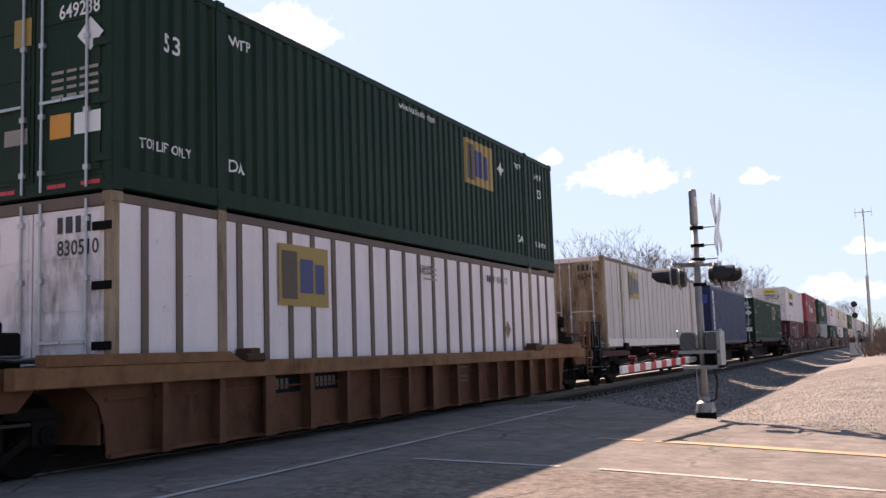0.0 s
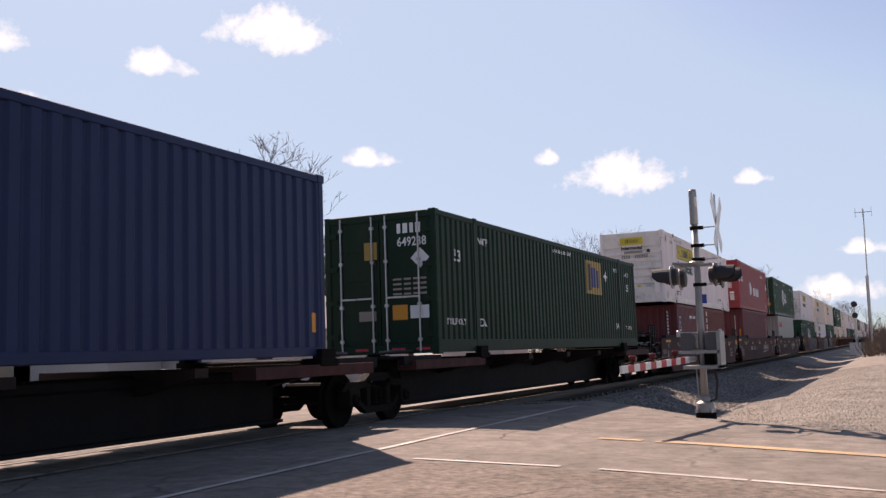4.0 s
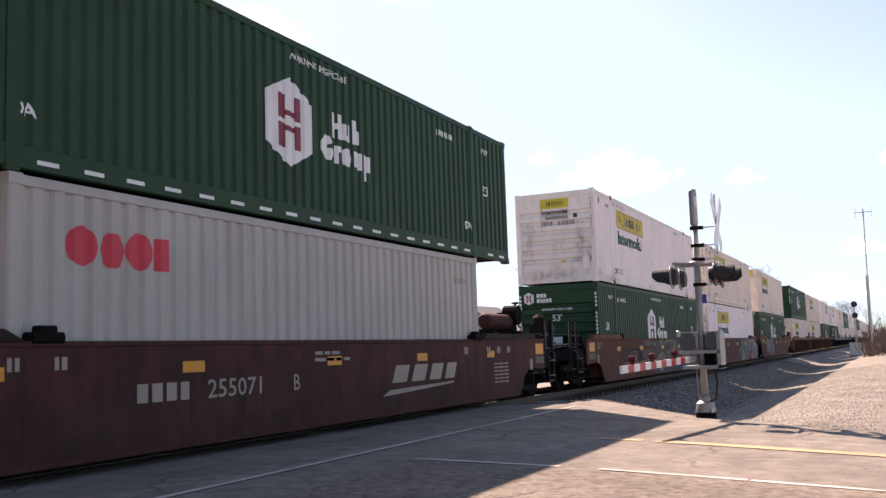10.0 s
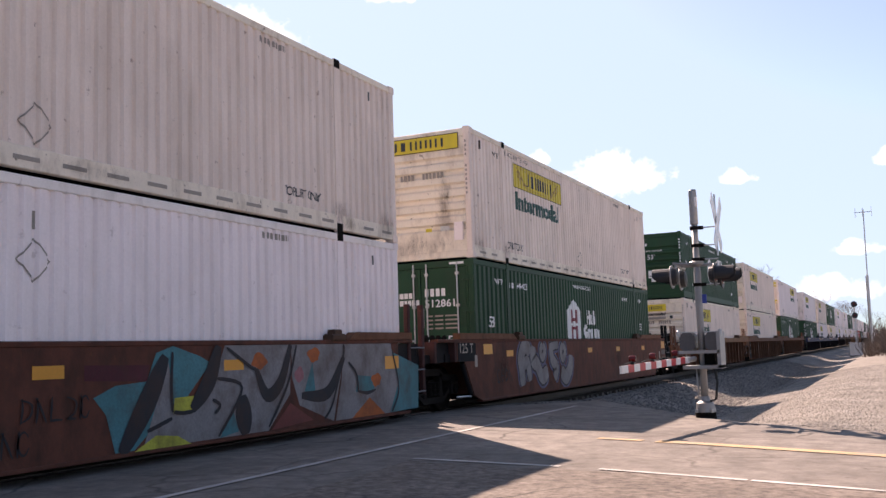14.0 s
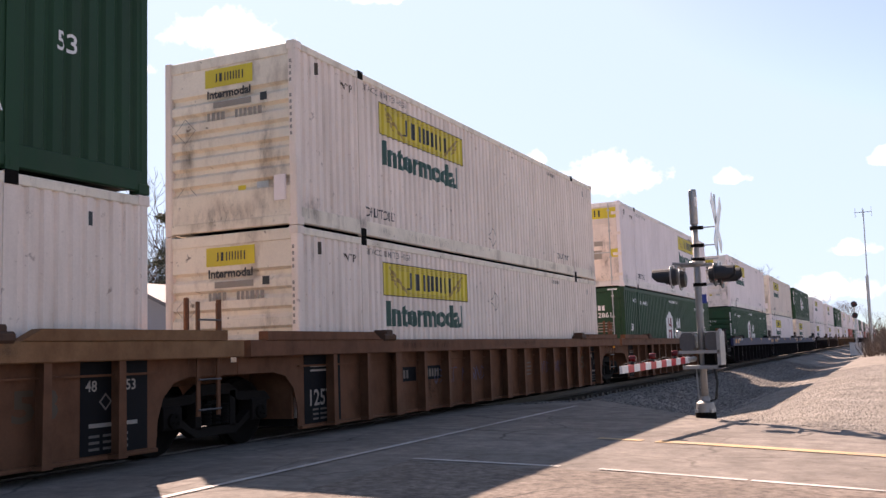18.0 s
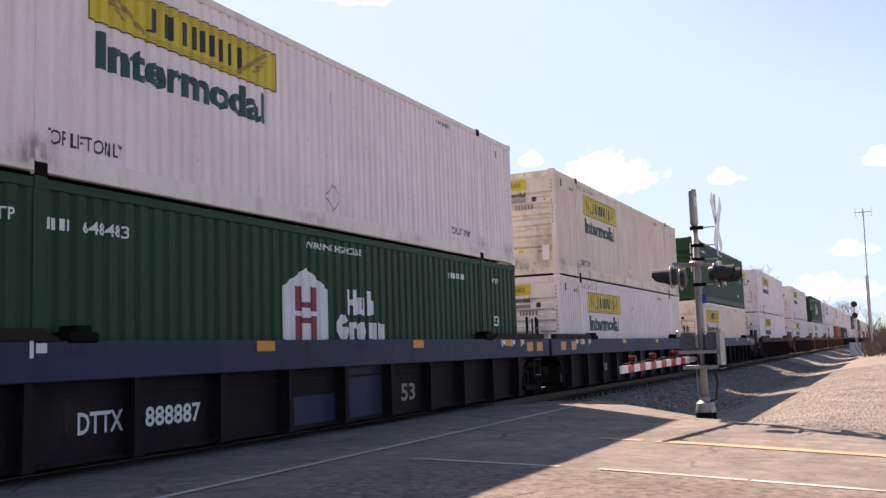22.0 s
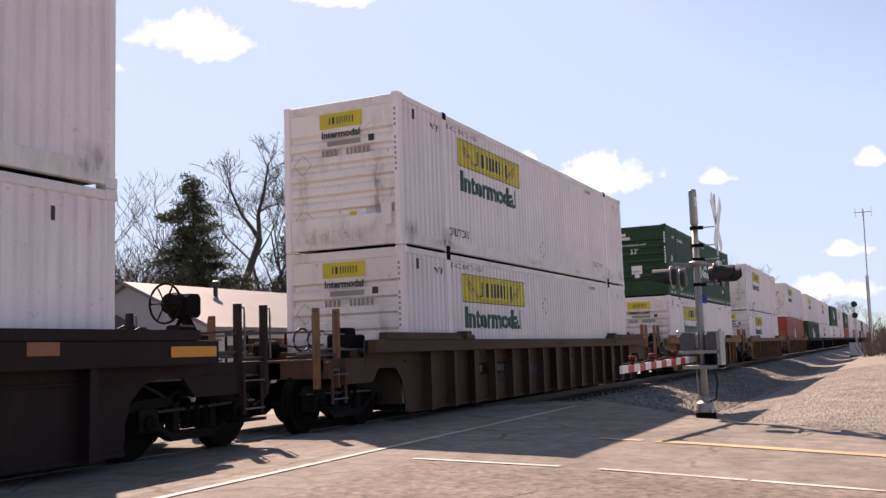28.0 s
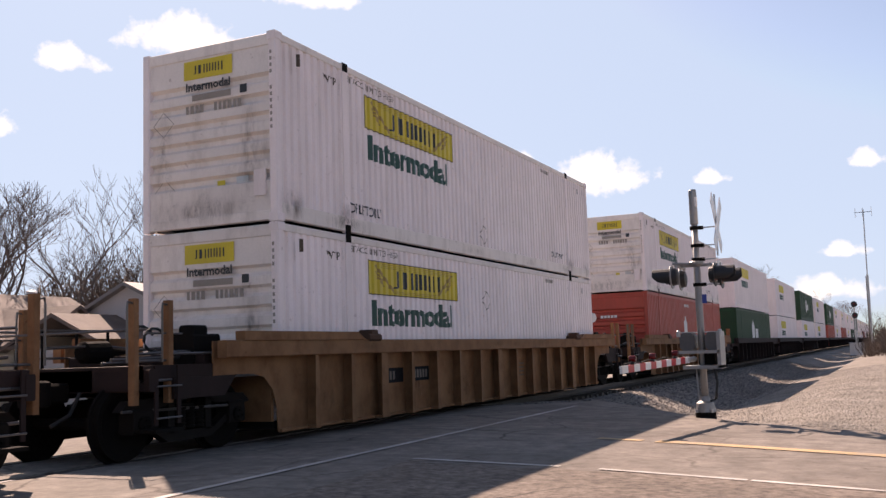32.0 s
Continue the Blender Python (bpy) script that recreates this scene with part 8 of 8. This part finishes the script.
def crossing_signal():
    t = thing("crossing_signal", "grey crossing signal mast with hooded lights and a lowered gate", "crossing signal")
    z0 = ground_z(-3.1, 17.4) - 0.02
    X, Y = -3.1, 17.4
    b = part("base", Geo().lathe([(z0, 0.17), (z0 + 0.14, 0.165), (z0 + 0.3, 0.15), (z0 + 0.34, 0.1), (z0 + 0.42, 0.075)], (X, Y, 0), 2, 24), M["mast"], t)
    part("base_flange", Geo().lathe([(z0 - 0.02, 0.18), (z0 + 0.13, 0.178), (z0 + 0.15, 0.16)], (X, Y, 0), 2, 24), M["iron"], b)
    for sx in (-1, 1):
        for sy in (-1, 1):
            part("bolt", Geo().lathe([(z0 + 0.1, 0.025), (z0 + 0.16, 0.025)], (X + sx * 0.13, Y + sy * 0.13, 0.04), 2, 6), M["steel"], b)
    part("mast", Geo().lathe([(z0 + 0.3, 0.064), (2.75, 0.064), (2.76, 0.058), (3.6, 0.058)], (X, Y, 0), 2, 18), M["mast"], t, smooth=True)
    tp = Geo().lathe([(3.58, 0.062), (3.6, 0.074), (4.2, 0.07), (4.22, 0.055)], (X, Y, 0), 2, 18)
    bell = part("bell_housing", tp, M["mast"], t, "grey cylindrical housing at the mast's top")
    part("bell_opening", Geo().box(X + 0.03, X + 0.076, Y - 0.06, Y + 0.02, 3.9, 4.08, 0.01), M["whitetape"], bell)
    for z in (3.52, 3.2, 2.95, 2.5):
        c = part("clamp", Geo().lathe([(z - 0.03, 0.085), (z + 0.03, 0.085)], (X, Y, 0), 2, 14).box(X + 0.05, X + 0.15, Y - 0.04, Y + 0.04, z - 0.03, z + 0.03), M["iron"], t)
        part("bracket", Geo().tube([(X + 0.1, Y, z), (X + 0.38, Y, z)], 0.012, 6), M["steel"], c)
    part("bell_cup", Geo().lathe([(2.82, 0.05), (2.86, 0.12), (2.9, 0.13), (2.92, 0.11)], (X, Y - 0.02, 0), 2, 16), M["mast"], t)
    part("side_bracket", Geo().tube([(X, Y, 2.86), (X - 0.42, Y - 0.05, 2.9)], 0.03, 6), M["mast"], t)
    cb = part("crossbuck", Geo().box(X + 0.37, X + 0.39, Y - 0.04, Y + 0.04, 3.0, 4.1), M["steel"], t, "white crossed boards seen almost edge-on")
    for s in (1, -1):
        c = Vector((X + 0.40 + 0.012 * s, Y, 3.58))
        d, w = Vector((0, s * 0.707, 0.707)), Vector((0, -s * 0.707, 0.707))
        ring = [tuple((c + d * a + w * q)[1:]) for a, q in ((-0.61, -0.115), (0.61, -0.115), (0.61, 0.115), (-0.61, 0.115))]
        part("board", Geo().prism(ring, 0, c.x - 0.006, c.x + 0.006), M["whitetape"], cb)
    part("number_plate", Geo().box(X + 0.39, X + 0.402, Y - 0.2, Y + 0.2, 2.62, 2.9), M["whitetape"], cb)
    arm = part("light_arm", Geo().tube([(X - 0.3, Y, 2.85), (X + 0.42, Y, 2.85)], 0.028, 8).tube([(X - 0.3, Y - 0.4, 2.83), (X - 0.3, Y + 0.4, 2.83)], 0.025, 8).tube([(X + 0.3, Y - 0.4, 2.83), (X + 0.3, Y + 0.4, 2.83)], 0.025, 8), M["mast"], t)
    for s in (1, -1):
        for dy in (-0.38, 0.38):
            c = Vector((X + s * 0.36, Y + dy, 2.64))
            l = part("light_unit", Geo().lathe([(s * -0.1, 0.06), (s * -0.08, 0.14), (s * 0.0, 0.16), (s * 0.02, 0.15)], c, 0, 18), M["black"], t, "hooded crossing light, unlit")
            part("background_disc", Geo().lathe([(s * 0.0, 0.15), (s * 0.0, 0.205), (s * 0.012, 0.21), (s * 0.02, 0.205), (s * 0.02, 0.15)], c, 0, 28), M["black"] if s > 0 else M["mast"], l)
            part("lens", Geo().lathe([(s * 0.02, 0.14), (s * 0.03, 0.12), (s * 0.04, 0.03)], c, 0, 18), M["redlens"], l)
            v, f = [], []
            n = 15
            for k in range(n):
                a = math.radians(-35 + 250 * k / (n - 1))
                for q, (ax, r) in enumerate(((0.015, 0.152), (0.34 - 0.16 * max(0, -math.sin(a)), 0.150))):
                    for r2 in (r, r - 0.008):
                        v.append((c.x + s * ax, c.y + r2 * math.cos(a), c.z + r2 * math.sin(a)))
            for k in range(n - 1):
                o = k * 4
                f += [(o, o + 4, o + 6, o + 2), (o + 1, o + 3, o + 7, o + 5), (o + 2, o + 6, o + 7, o + 3), (o, o + 1, o + 5, o + 4)]
            part("hood", Geo().add(v, f), M["black"], l)
            part("hanger", Geo().tube([(c.x - s * 0.06, c.y, 2.83), (c.x - s * 0.06, c.y, 2.72)], 0.02, 6), M["steel"], l)
    part("sign_plate", Geo().box(X + 0.07, X + 0.15, Y - 0.08, Y - 0.07, 2.16, 2.32), M["bluesign"], t)
    # gate mechanism on both sides of the mast
    zc = 1.38
    for s in (1, -1):
        mbox = part("mechanism_case", Geo().box(X + s * 0.22 - 0.13, X + s * 0.22 + 0.13, Y - 0.18, Y + 0.18, zc - 0.05, zc + 0.27, 0.06), M["mech"], t)
        part("case_lid", Geo().box(X + s * 0.22 - 0.125, X + s * 0.22 + 0.125, Y - 0.175, Y + 0.175, zc + 0.262, zc + 0.285, 0.008), M["steel"], mbox)
    part("support_frame", Geo().box(X - 0.36, X + 0.34, Y - 0.26, Y - 0.2, zc - 0.1, zc - 0.045).box(X - 0.36, X + 0.34, Y + 0.2, Y + 0.26, zc - 0.1, zc - 0.045).box(X + 0.30, X + 0.36, Y - 0.26, Y + 0.26, zc - 0.36, zc + 0.28).box(X - 0.3, X + 0.36, Y - 0.26, Y + 0.26, zc - 0.37, zc - 0.31), M["mast"], t)
    for x in (X - 0.36, X + 0.36):
        part("cap_bolt", Geo().lathe([(zc + 0.2, 0.035), (zc + 0.3, 0.035), (zc + 0.32, 0.015)], (x, Y - 0.2, 0), 2, 10), M["steel"], t)
    part("counterweight", Geo().box(X - 0.06, X + 0.22, Y - 0.05, Y + 0.3, zc - 0.3, zc - 0.1, 0.02), M["iron"], t)
    part("conduit", Geo().tube([(X + 0.2, Y - 0.05, zc - 0.35), (X + 0.24, Y - 0.05, zc - 0.6), (X + 0.2, Y - 0.05, zc - 0.9), (X + 0.1, Y - 0.05, z0 + 0.33)], 0.022, 8), M["rubber"], t)
    part("ladder_rod", Geo().tube([(X - 0.12, Y, zc - 0.35), (X - 0.1, Y, z0 + 0.35)], 0.012, 6), M["steel"], t)
    # gate arm: across the road, striped
    p, q = Vector((X - 0.12, Y - 0.1, 1.19)), Vector((-3.62, 13.75, 1.11))
    g = part("gate_arm", Geo().tube([tuple(p), tuple(p.lerp(q, 0.12))], 0.045, 8), M["alu"], t, "lowered gate arm with red and white stripes")
    m = 13
    for k in range(m):
        a, b2 = p.lerp(q, 0.1 + 0.9 * k / m), p.lerp(q, 0.1 + 0.9 * (k + 1) / m)
        e = 0.012
        v = [(pt.x + sx * 0.02, pt.y, pt.z + sz * (0.055)) for pt in (a, b2) for sx, sz in ((-1, -1), (1, -1), (1, 1), (-1, 1))]
        part("stripe", Geo().add(v, [(0, 1, 2, 3), (4, 7, 6, 5), (0, 4, 5, 1), (1, 5, 6, 2), (2, 6, 7, 3), (3, 7, 4, 0)]), M["whitetape"] if k % 2 == 0 else M["redtape"], g)
    part("cable", Geo().tube([tuple(p + Vector((0, 0, 0.09)))] + [tuple(p.lerp(q, f) + Vector((0, 0, 0.085 + 0.02 * math.sin(f * 30)))) for f in np.linspace(0.15, 0.97, 9)], 0.008, 5), M["rubber"], g)
    for f in (0.30, 0.61, 0.86):
        c = p.lerp(q, f)
        l = part("gate_lamp", Geo().box(c.x - 0.03, c.x + 0.03, c.y - 0.05, c.y + 0.05, c.z + 0.055, c.z + 0.1, 0.01), M["black"], g)
        part("lens", Geo().lathe([(-0.05, 0.045), (-0.03, 0.05), (0.03, 0.05), (0.05, 0.045)], (c.x, c.y, c.z + 0.14), 0, 14), M["redlens"], l)
    return t


crossing_signal()


# ---- signal, poles, cabinet ----
def rail_signal():
    t = thing("railway_signal", "slender railway signal with two round black heads", "railway signal")
    x, y = -4.55, 140.0
    z = ground_z(x, y)
    part("mast", Geo().tube([(x, y, z - 0.1), (x, y, 6.2)], 0.09, 10), M["alu"], t)
    for zz in (6.05, 4.55):
        h = part("signal_head", Geo().lathe([(-0.14, 0.2), (-0.1, 0.4), (0.06, 0.4), (0.1, 0.2)], (x, y - 0.16, zz), 1, 24).box(x - 0.2, x + 0.2, y - 0.2, y + 0.25, zz - 0.3, zz + 0.3, 0.04), M["black"], t)
        part("lens", Geo().lathe([(-0.33, 0.1), (-0.31, 0.13), (-0.28, 0.13)], (x, y, zz), 1, 12), M["redlens"], h)
    part("platform", Geo().box(x - 0.5, x + 0.5, y - 0.2, y + 0.6, 2.1, 2.16), M["steel"], t)
    part("ladder", Geo().box(x - 0.2, x - 0.16, y + 0.3, y + 0.34, z, 6.0).box(x + 0.16, x + 0.2, y + 0.3, y + 0.34, z, 6.0), M["steel"], t)


rail_signal()
t = thing("relay_cabinet", "small silver-white equipment cabinet by the track", "cabinet")
for _x, _y in ((-4.0, 118.0),):
    z = ground_z(_x, _y)
    part("body", Geo().box(_x - 0.6, _x + 0.6, _y - 0.5, _y + 0.5, z, z + 1.4, 0.04), M["whitetape"], t)
    part("roof", Geo().box(_x - 0.7, _x + 0.7, _y - 0.6, _y + 0.6, z + 1.4, z + 1.48, 0.02), M["steel"], t)
    part("plinth", Geo().box(_x - 0.65, _x + 0.65, _y - 0.55, _y + 0.55, z - 0.2, z + 0.02), M["iron"], t)
t = thing("antenna_mast", "tall thin grey antenna mast with crossed rods", "antenna")
ax, ay = -2.05, 108.0
az = ground_z(ax, ay)
part("pole", Geo().tube([(ax, ay, az - 0.2), (ax + 0.03, ay, 8.0)], 0.11, 8).tube([(ax + 0.03, ay, 8.0), (ax + 0.12, ay, 14.8)], 0.06, 8), M["alu"], t)
part("cross_rod", Geo().tube([(ax - 0.75, ay, 14.5), (ax + 0.95, ay, 14.5)], 0.035, 6), M["alu"], t)
for q in (-0.7, 0.0, 0.85):
    part("antenna_rod", Geo().tube([(ax + q + 0.05, ay, 14.0), (ax + q + 0.05, ay, 15.0)], 0.025, 6), M["alu"], t)
t = thing("utility_pole", "brown wooden utility pole", "pole")
part("pole", Geo().tube([(-2.35, 118.0, -0.3), (-2.3, 118.0, 8.4)], 0.15, 10, 0.11), M["bark"], t)
t = thing("rock_pile", "heap of broken grey rocks on the gravel", "rock pile", kind="stuff")
_r = random.Random(3)
for k in range(130):
    a, rr = _r.uniform(0, 6.28), abs(_r.gauss(0, 0.9))
    c = Vector((0.75 + rr * math.cos(a) * 0.8, 44.0 + rr * math.sin(a), 0))
    c.z = ground_z(c.x, c.y) + max(0.0, 0.5 - 0.38 * rr)
    s = _r.uniform(0.07, 0.16)
    part("rock", Geo().add([tuple(c + Vector(p) * s * _r.uniform(0.8, 1.2)) for p in ((-1, -0.8, -0.7), (1, -0.9, -0.6), (0.9, 1, -0.7), (-0.9, 0.8, -0.6), (-0.6, -0.6, 0.6), (0.7, -0.5, 0.7), (0.5, 0.7, 0.5), (-0.7, 0.5, 0.7))], [(0, 1, 2, 3), (4, 5, 6, 7), (0, 1, 5, 4), (1, 2, 6, 5), (2, 3, 7, 6), (3, 0, 4, 7)]), M["ballast"], t)


# ---- clouds ----
def cloud_material():
    m = bpy.data.materials.new("glowing_cloud")
    m.use_nodes = True
    nt = m.node_tree
    nt.nodes.clear()
    link = nt.links.new
    tc, info = node(nt, "TexCoord"), node(nt, "ObjectInfo")
    out = node(nt, "OutputMaterial")
    rnd = node(nt, "Math")
    rnd.operation = "MULTIPLY"
    rnd.inputs[1].default_value = 90.0
    link(info.outputs["Random"], rnd.inputs[0])
    add = nt.nodes.new("ShaderNodeVectorMath")
    add.operation = "ADD"
    link(tc.outputs["Object"], add.inputs[0])
    link(rnd.outputs[0], add.inputs[1])
    n = node(nt, "TexNoise", Scale=0.016, Detail=10.0, Roughness=0.62)
    link(add.outputs[0], n.inputs["Vector"])
    gen = nt.nodes.new("ShaderNodeVectorMath")
    gen.operation = "MULTIPLY_ADD"
    gen.inputs[1].default_value = (2, 2, 0)
    gen.inputs[2].default_value = (-1, -1, 0)
    link(tc.outputs["Generated"], gen.inputs[0])
    xyz = node(nt, "SeparateXYZ")
    link(gen.outputs[0], xyz.inputs[0])

    def calc(op, a, c):
        q = node(nt, "Math")
        q.operation = op
        for k, v in enumerate((a, c)):
            if isinstance(v, float):
                q.inputs[k].default_value = v
            else:
                link(v, q.inputs[k])
        return q.outputs[0]

    # long and pointed, with a domed top and a flat base
    across = calc("POWER", calc("ABSOLUTE", xyz.outputs[0], 0.0), 1.3)
    up = calc("MAXIMUM", xyz.outputs[1], calc("MULTIPLY", xyz.outputs[1], -1.7))
    far = calc("ADD", across, calc("POWER", up, 1.6))
    r = node(nt, "MapRange")
    for i, v in enumerate((0.0, 1.0, 0.24, -0.38)):
        r.inputs[i + 1].default_value = v
    link(far, r.inputs[0])
    s = node(nt, "Math")
    s.operation = "ADD"
    link(n.outputs[0], s.inputs[0])
    link(r.outputs[0], s.inputs[1])
    a = node(nt, "MapRange")
    for i, v in enumerate((0.40, 1.0, 0.0, 0.95)):
        a.inputs[i + 1].default_value = v
    link(s.outputs[0], a.inputs[0])
    # the flat card glows by itself, in place of sunlight on the cloud
    em = node(nt, "Emission", Color=(1.0, 1.0, 0.86, 1), Strength=1.15)
    tr = node(nt, "BsdfTransparent")
    mx = node(nt, "MixShader")
    link(a.outputs[0], mx.inputs[0])
    link(tr.outputs[0], mx.inputs[1])
    link(em.outputs[0], mx.inputs[2])
    link(mx.outputs[0], out.inputs["Surface"])
    return m


M["cloud"] = cloud_material()
CLOUDS = []


def cloud(wide, high, yaw0, yaw1, up0, up1, far=2600.0):
    """A far cloud, wide and high in degrees; it drifts from the first bearing (left of the track) and height to the second."""
    w, h = far * math.tan(radians(wide / 2)), far * math.tan(radians(high / 2))
    g = Geo()
    n = 8
    v = [(w * (2 * i / n - 1), h * (2 * j / n - 1), 0.0) for i in range(n + 1) for j in range(n + 1)]
    g.add(v, [(i * (n + 1) + j, (i + 1) * (n + 1) + j, (i + 1) * (n + 1) + j + 1, i * (n + 1) + j + 1) for i in range(n) for j in range(n)])
    ob = part("cloud", g, M["cloud"], None)
    tagged(ob, "small bright white cumulus cloud drifting slowly", "cloud", "clouds", "structure")
    rows = []
    for t, a, e in ((0.0, yaw0, up0), (32.0, yaw1, up1)):
        d = Vector((-math.sin(radians(a)) * math.cos(radians(e)), math.cos(radians(a)) * math.cos(radians(e)), math.sin(radians(e))))
        p = Vector((0, 0, EYE)) + d * far
        rows.append((t, look(p, p + d)))
    CLOUDS.append((ob, rows))
    ob.matrix_basis = rows[0][1]


cloud(10.2, 5.1, 13.96, 15.62, 9.78, 9.89)
cloud(3.7, 2.0, 6.30, 8.88, 9.19, 9.40)
cloud(11.8, 5.4, 34.00, 40.01, 18.93, 18.26)
cloud(6.8, 3.0, 40.98, 46.59, 16.80, 16.77)
cloud(8.8, 2.9, 2.40, 2.97, 2.6, 2.65)
cloud(3.7, 2.4, -1.78, 0.46, 9.53, 9.64)
cloud(5.8, 2.7, 28.69, 32.44, 11.54, 11.43)
cloud(8.1, 4.7, 48.34, 51.75, 13.43, 13.20)
cloud(8.8, 3.0, 25.26, 32.25, 21.42, 20.85)
cloud(3.0, 2.0, 18.08, 19.79, 11.13, 11.06)
cloud(4.4, 2.0, 0.82, 1.97, 4.88, 4.80)
cloud(8.8, 4.7, 51.28, 54.55, 17.83, 17.45)


# ---- what moves ----
def motions():
    for ob, u, z in MOVERS:
        walk(ob, [(float(t), pose(TRACK, u - gone(t), z)) for t in range(33)])
    for ob, rows in CLOUDS:
        walk(ob, rows)
    for ws, u, yy in WHEELS:
        seen = [t for t in np.arange(0, 32.001, 1 / FPS) if -6 < u - gone(t) < 48]
        if len(seen) < 2:
            continue
        def turned(t):
            return pose(0, yy, 0.457, math.degrees(gone(t) / 0.457) % 360)
        rows = [(t, turned(t)) for t in seen]
        if frame(rows[0][0]) > 1:
            rows.insert(0, (0.0, rows[0][1]))
        if frame(rows[-1][0]) < frame(32.0):
            rows.append((32.0, rows[-1][1]))
        walk(ws, rows)


motions()
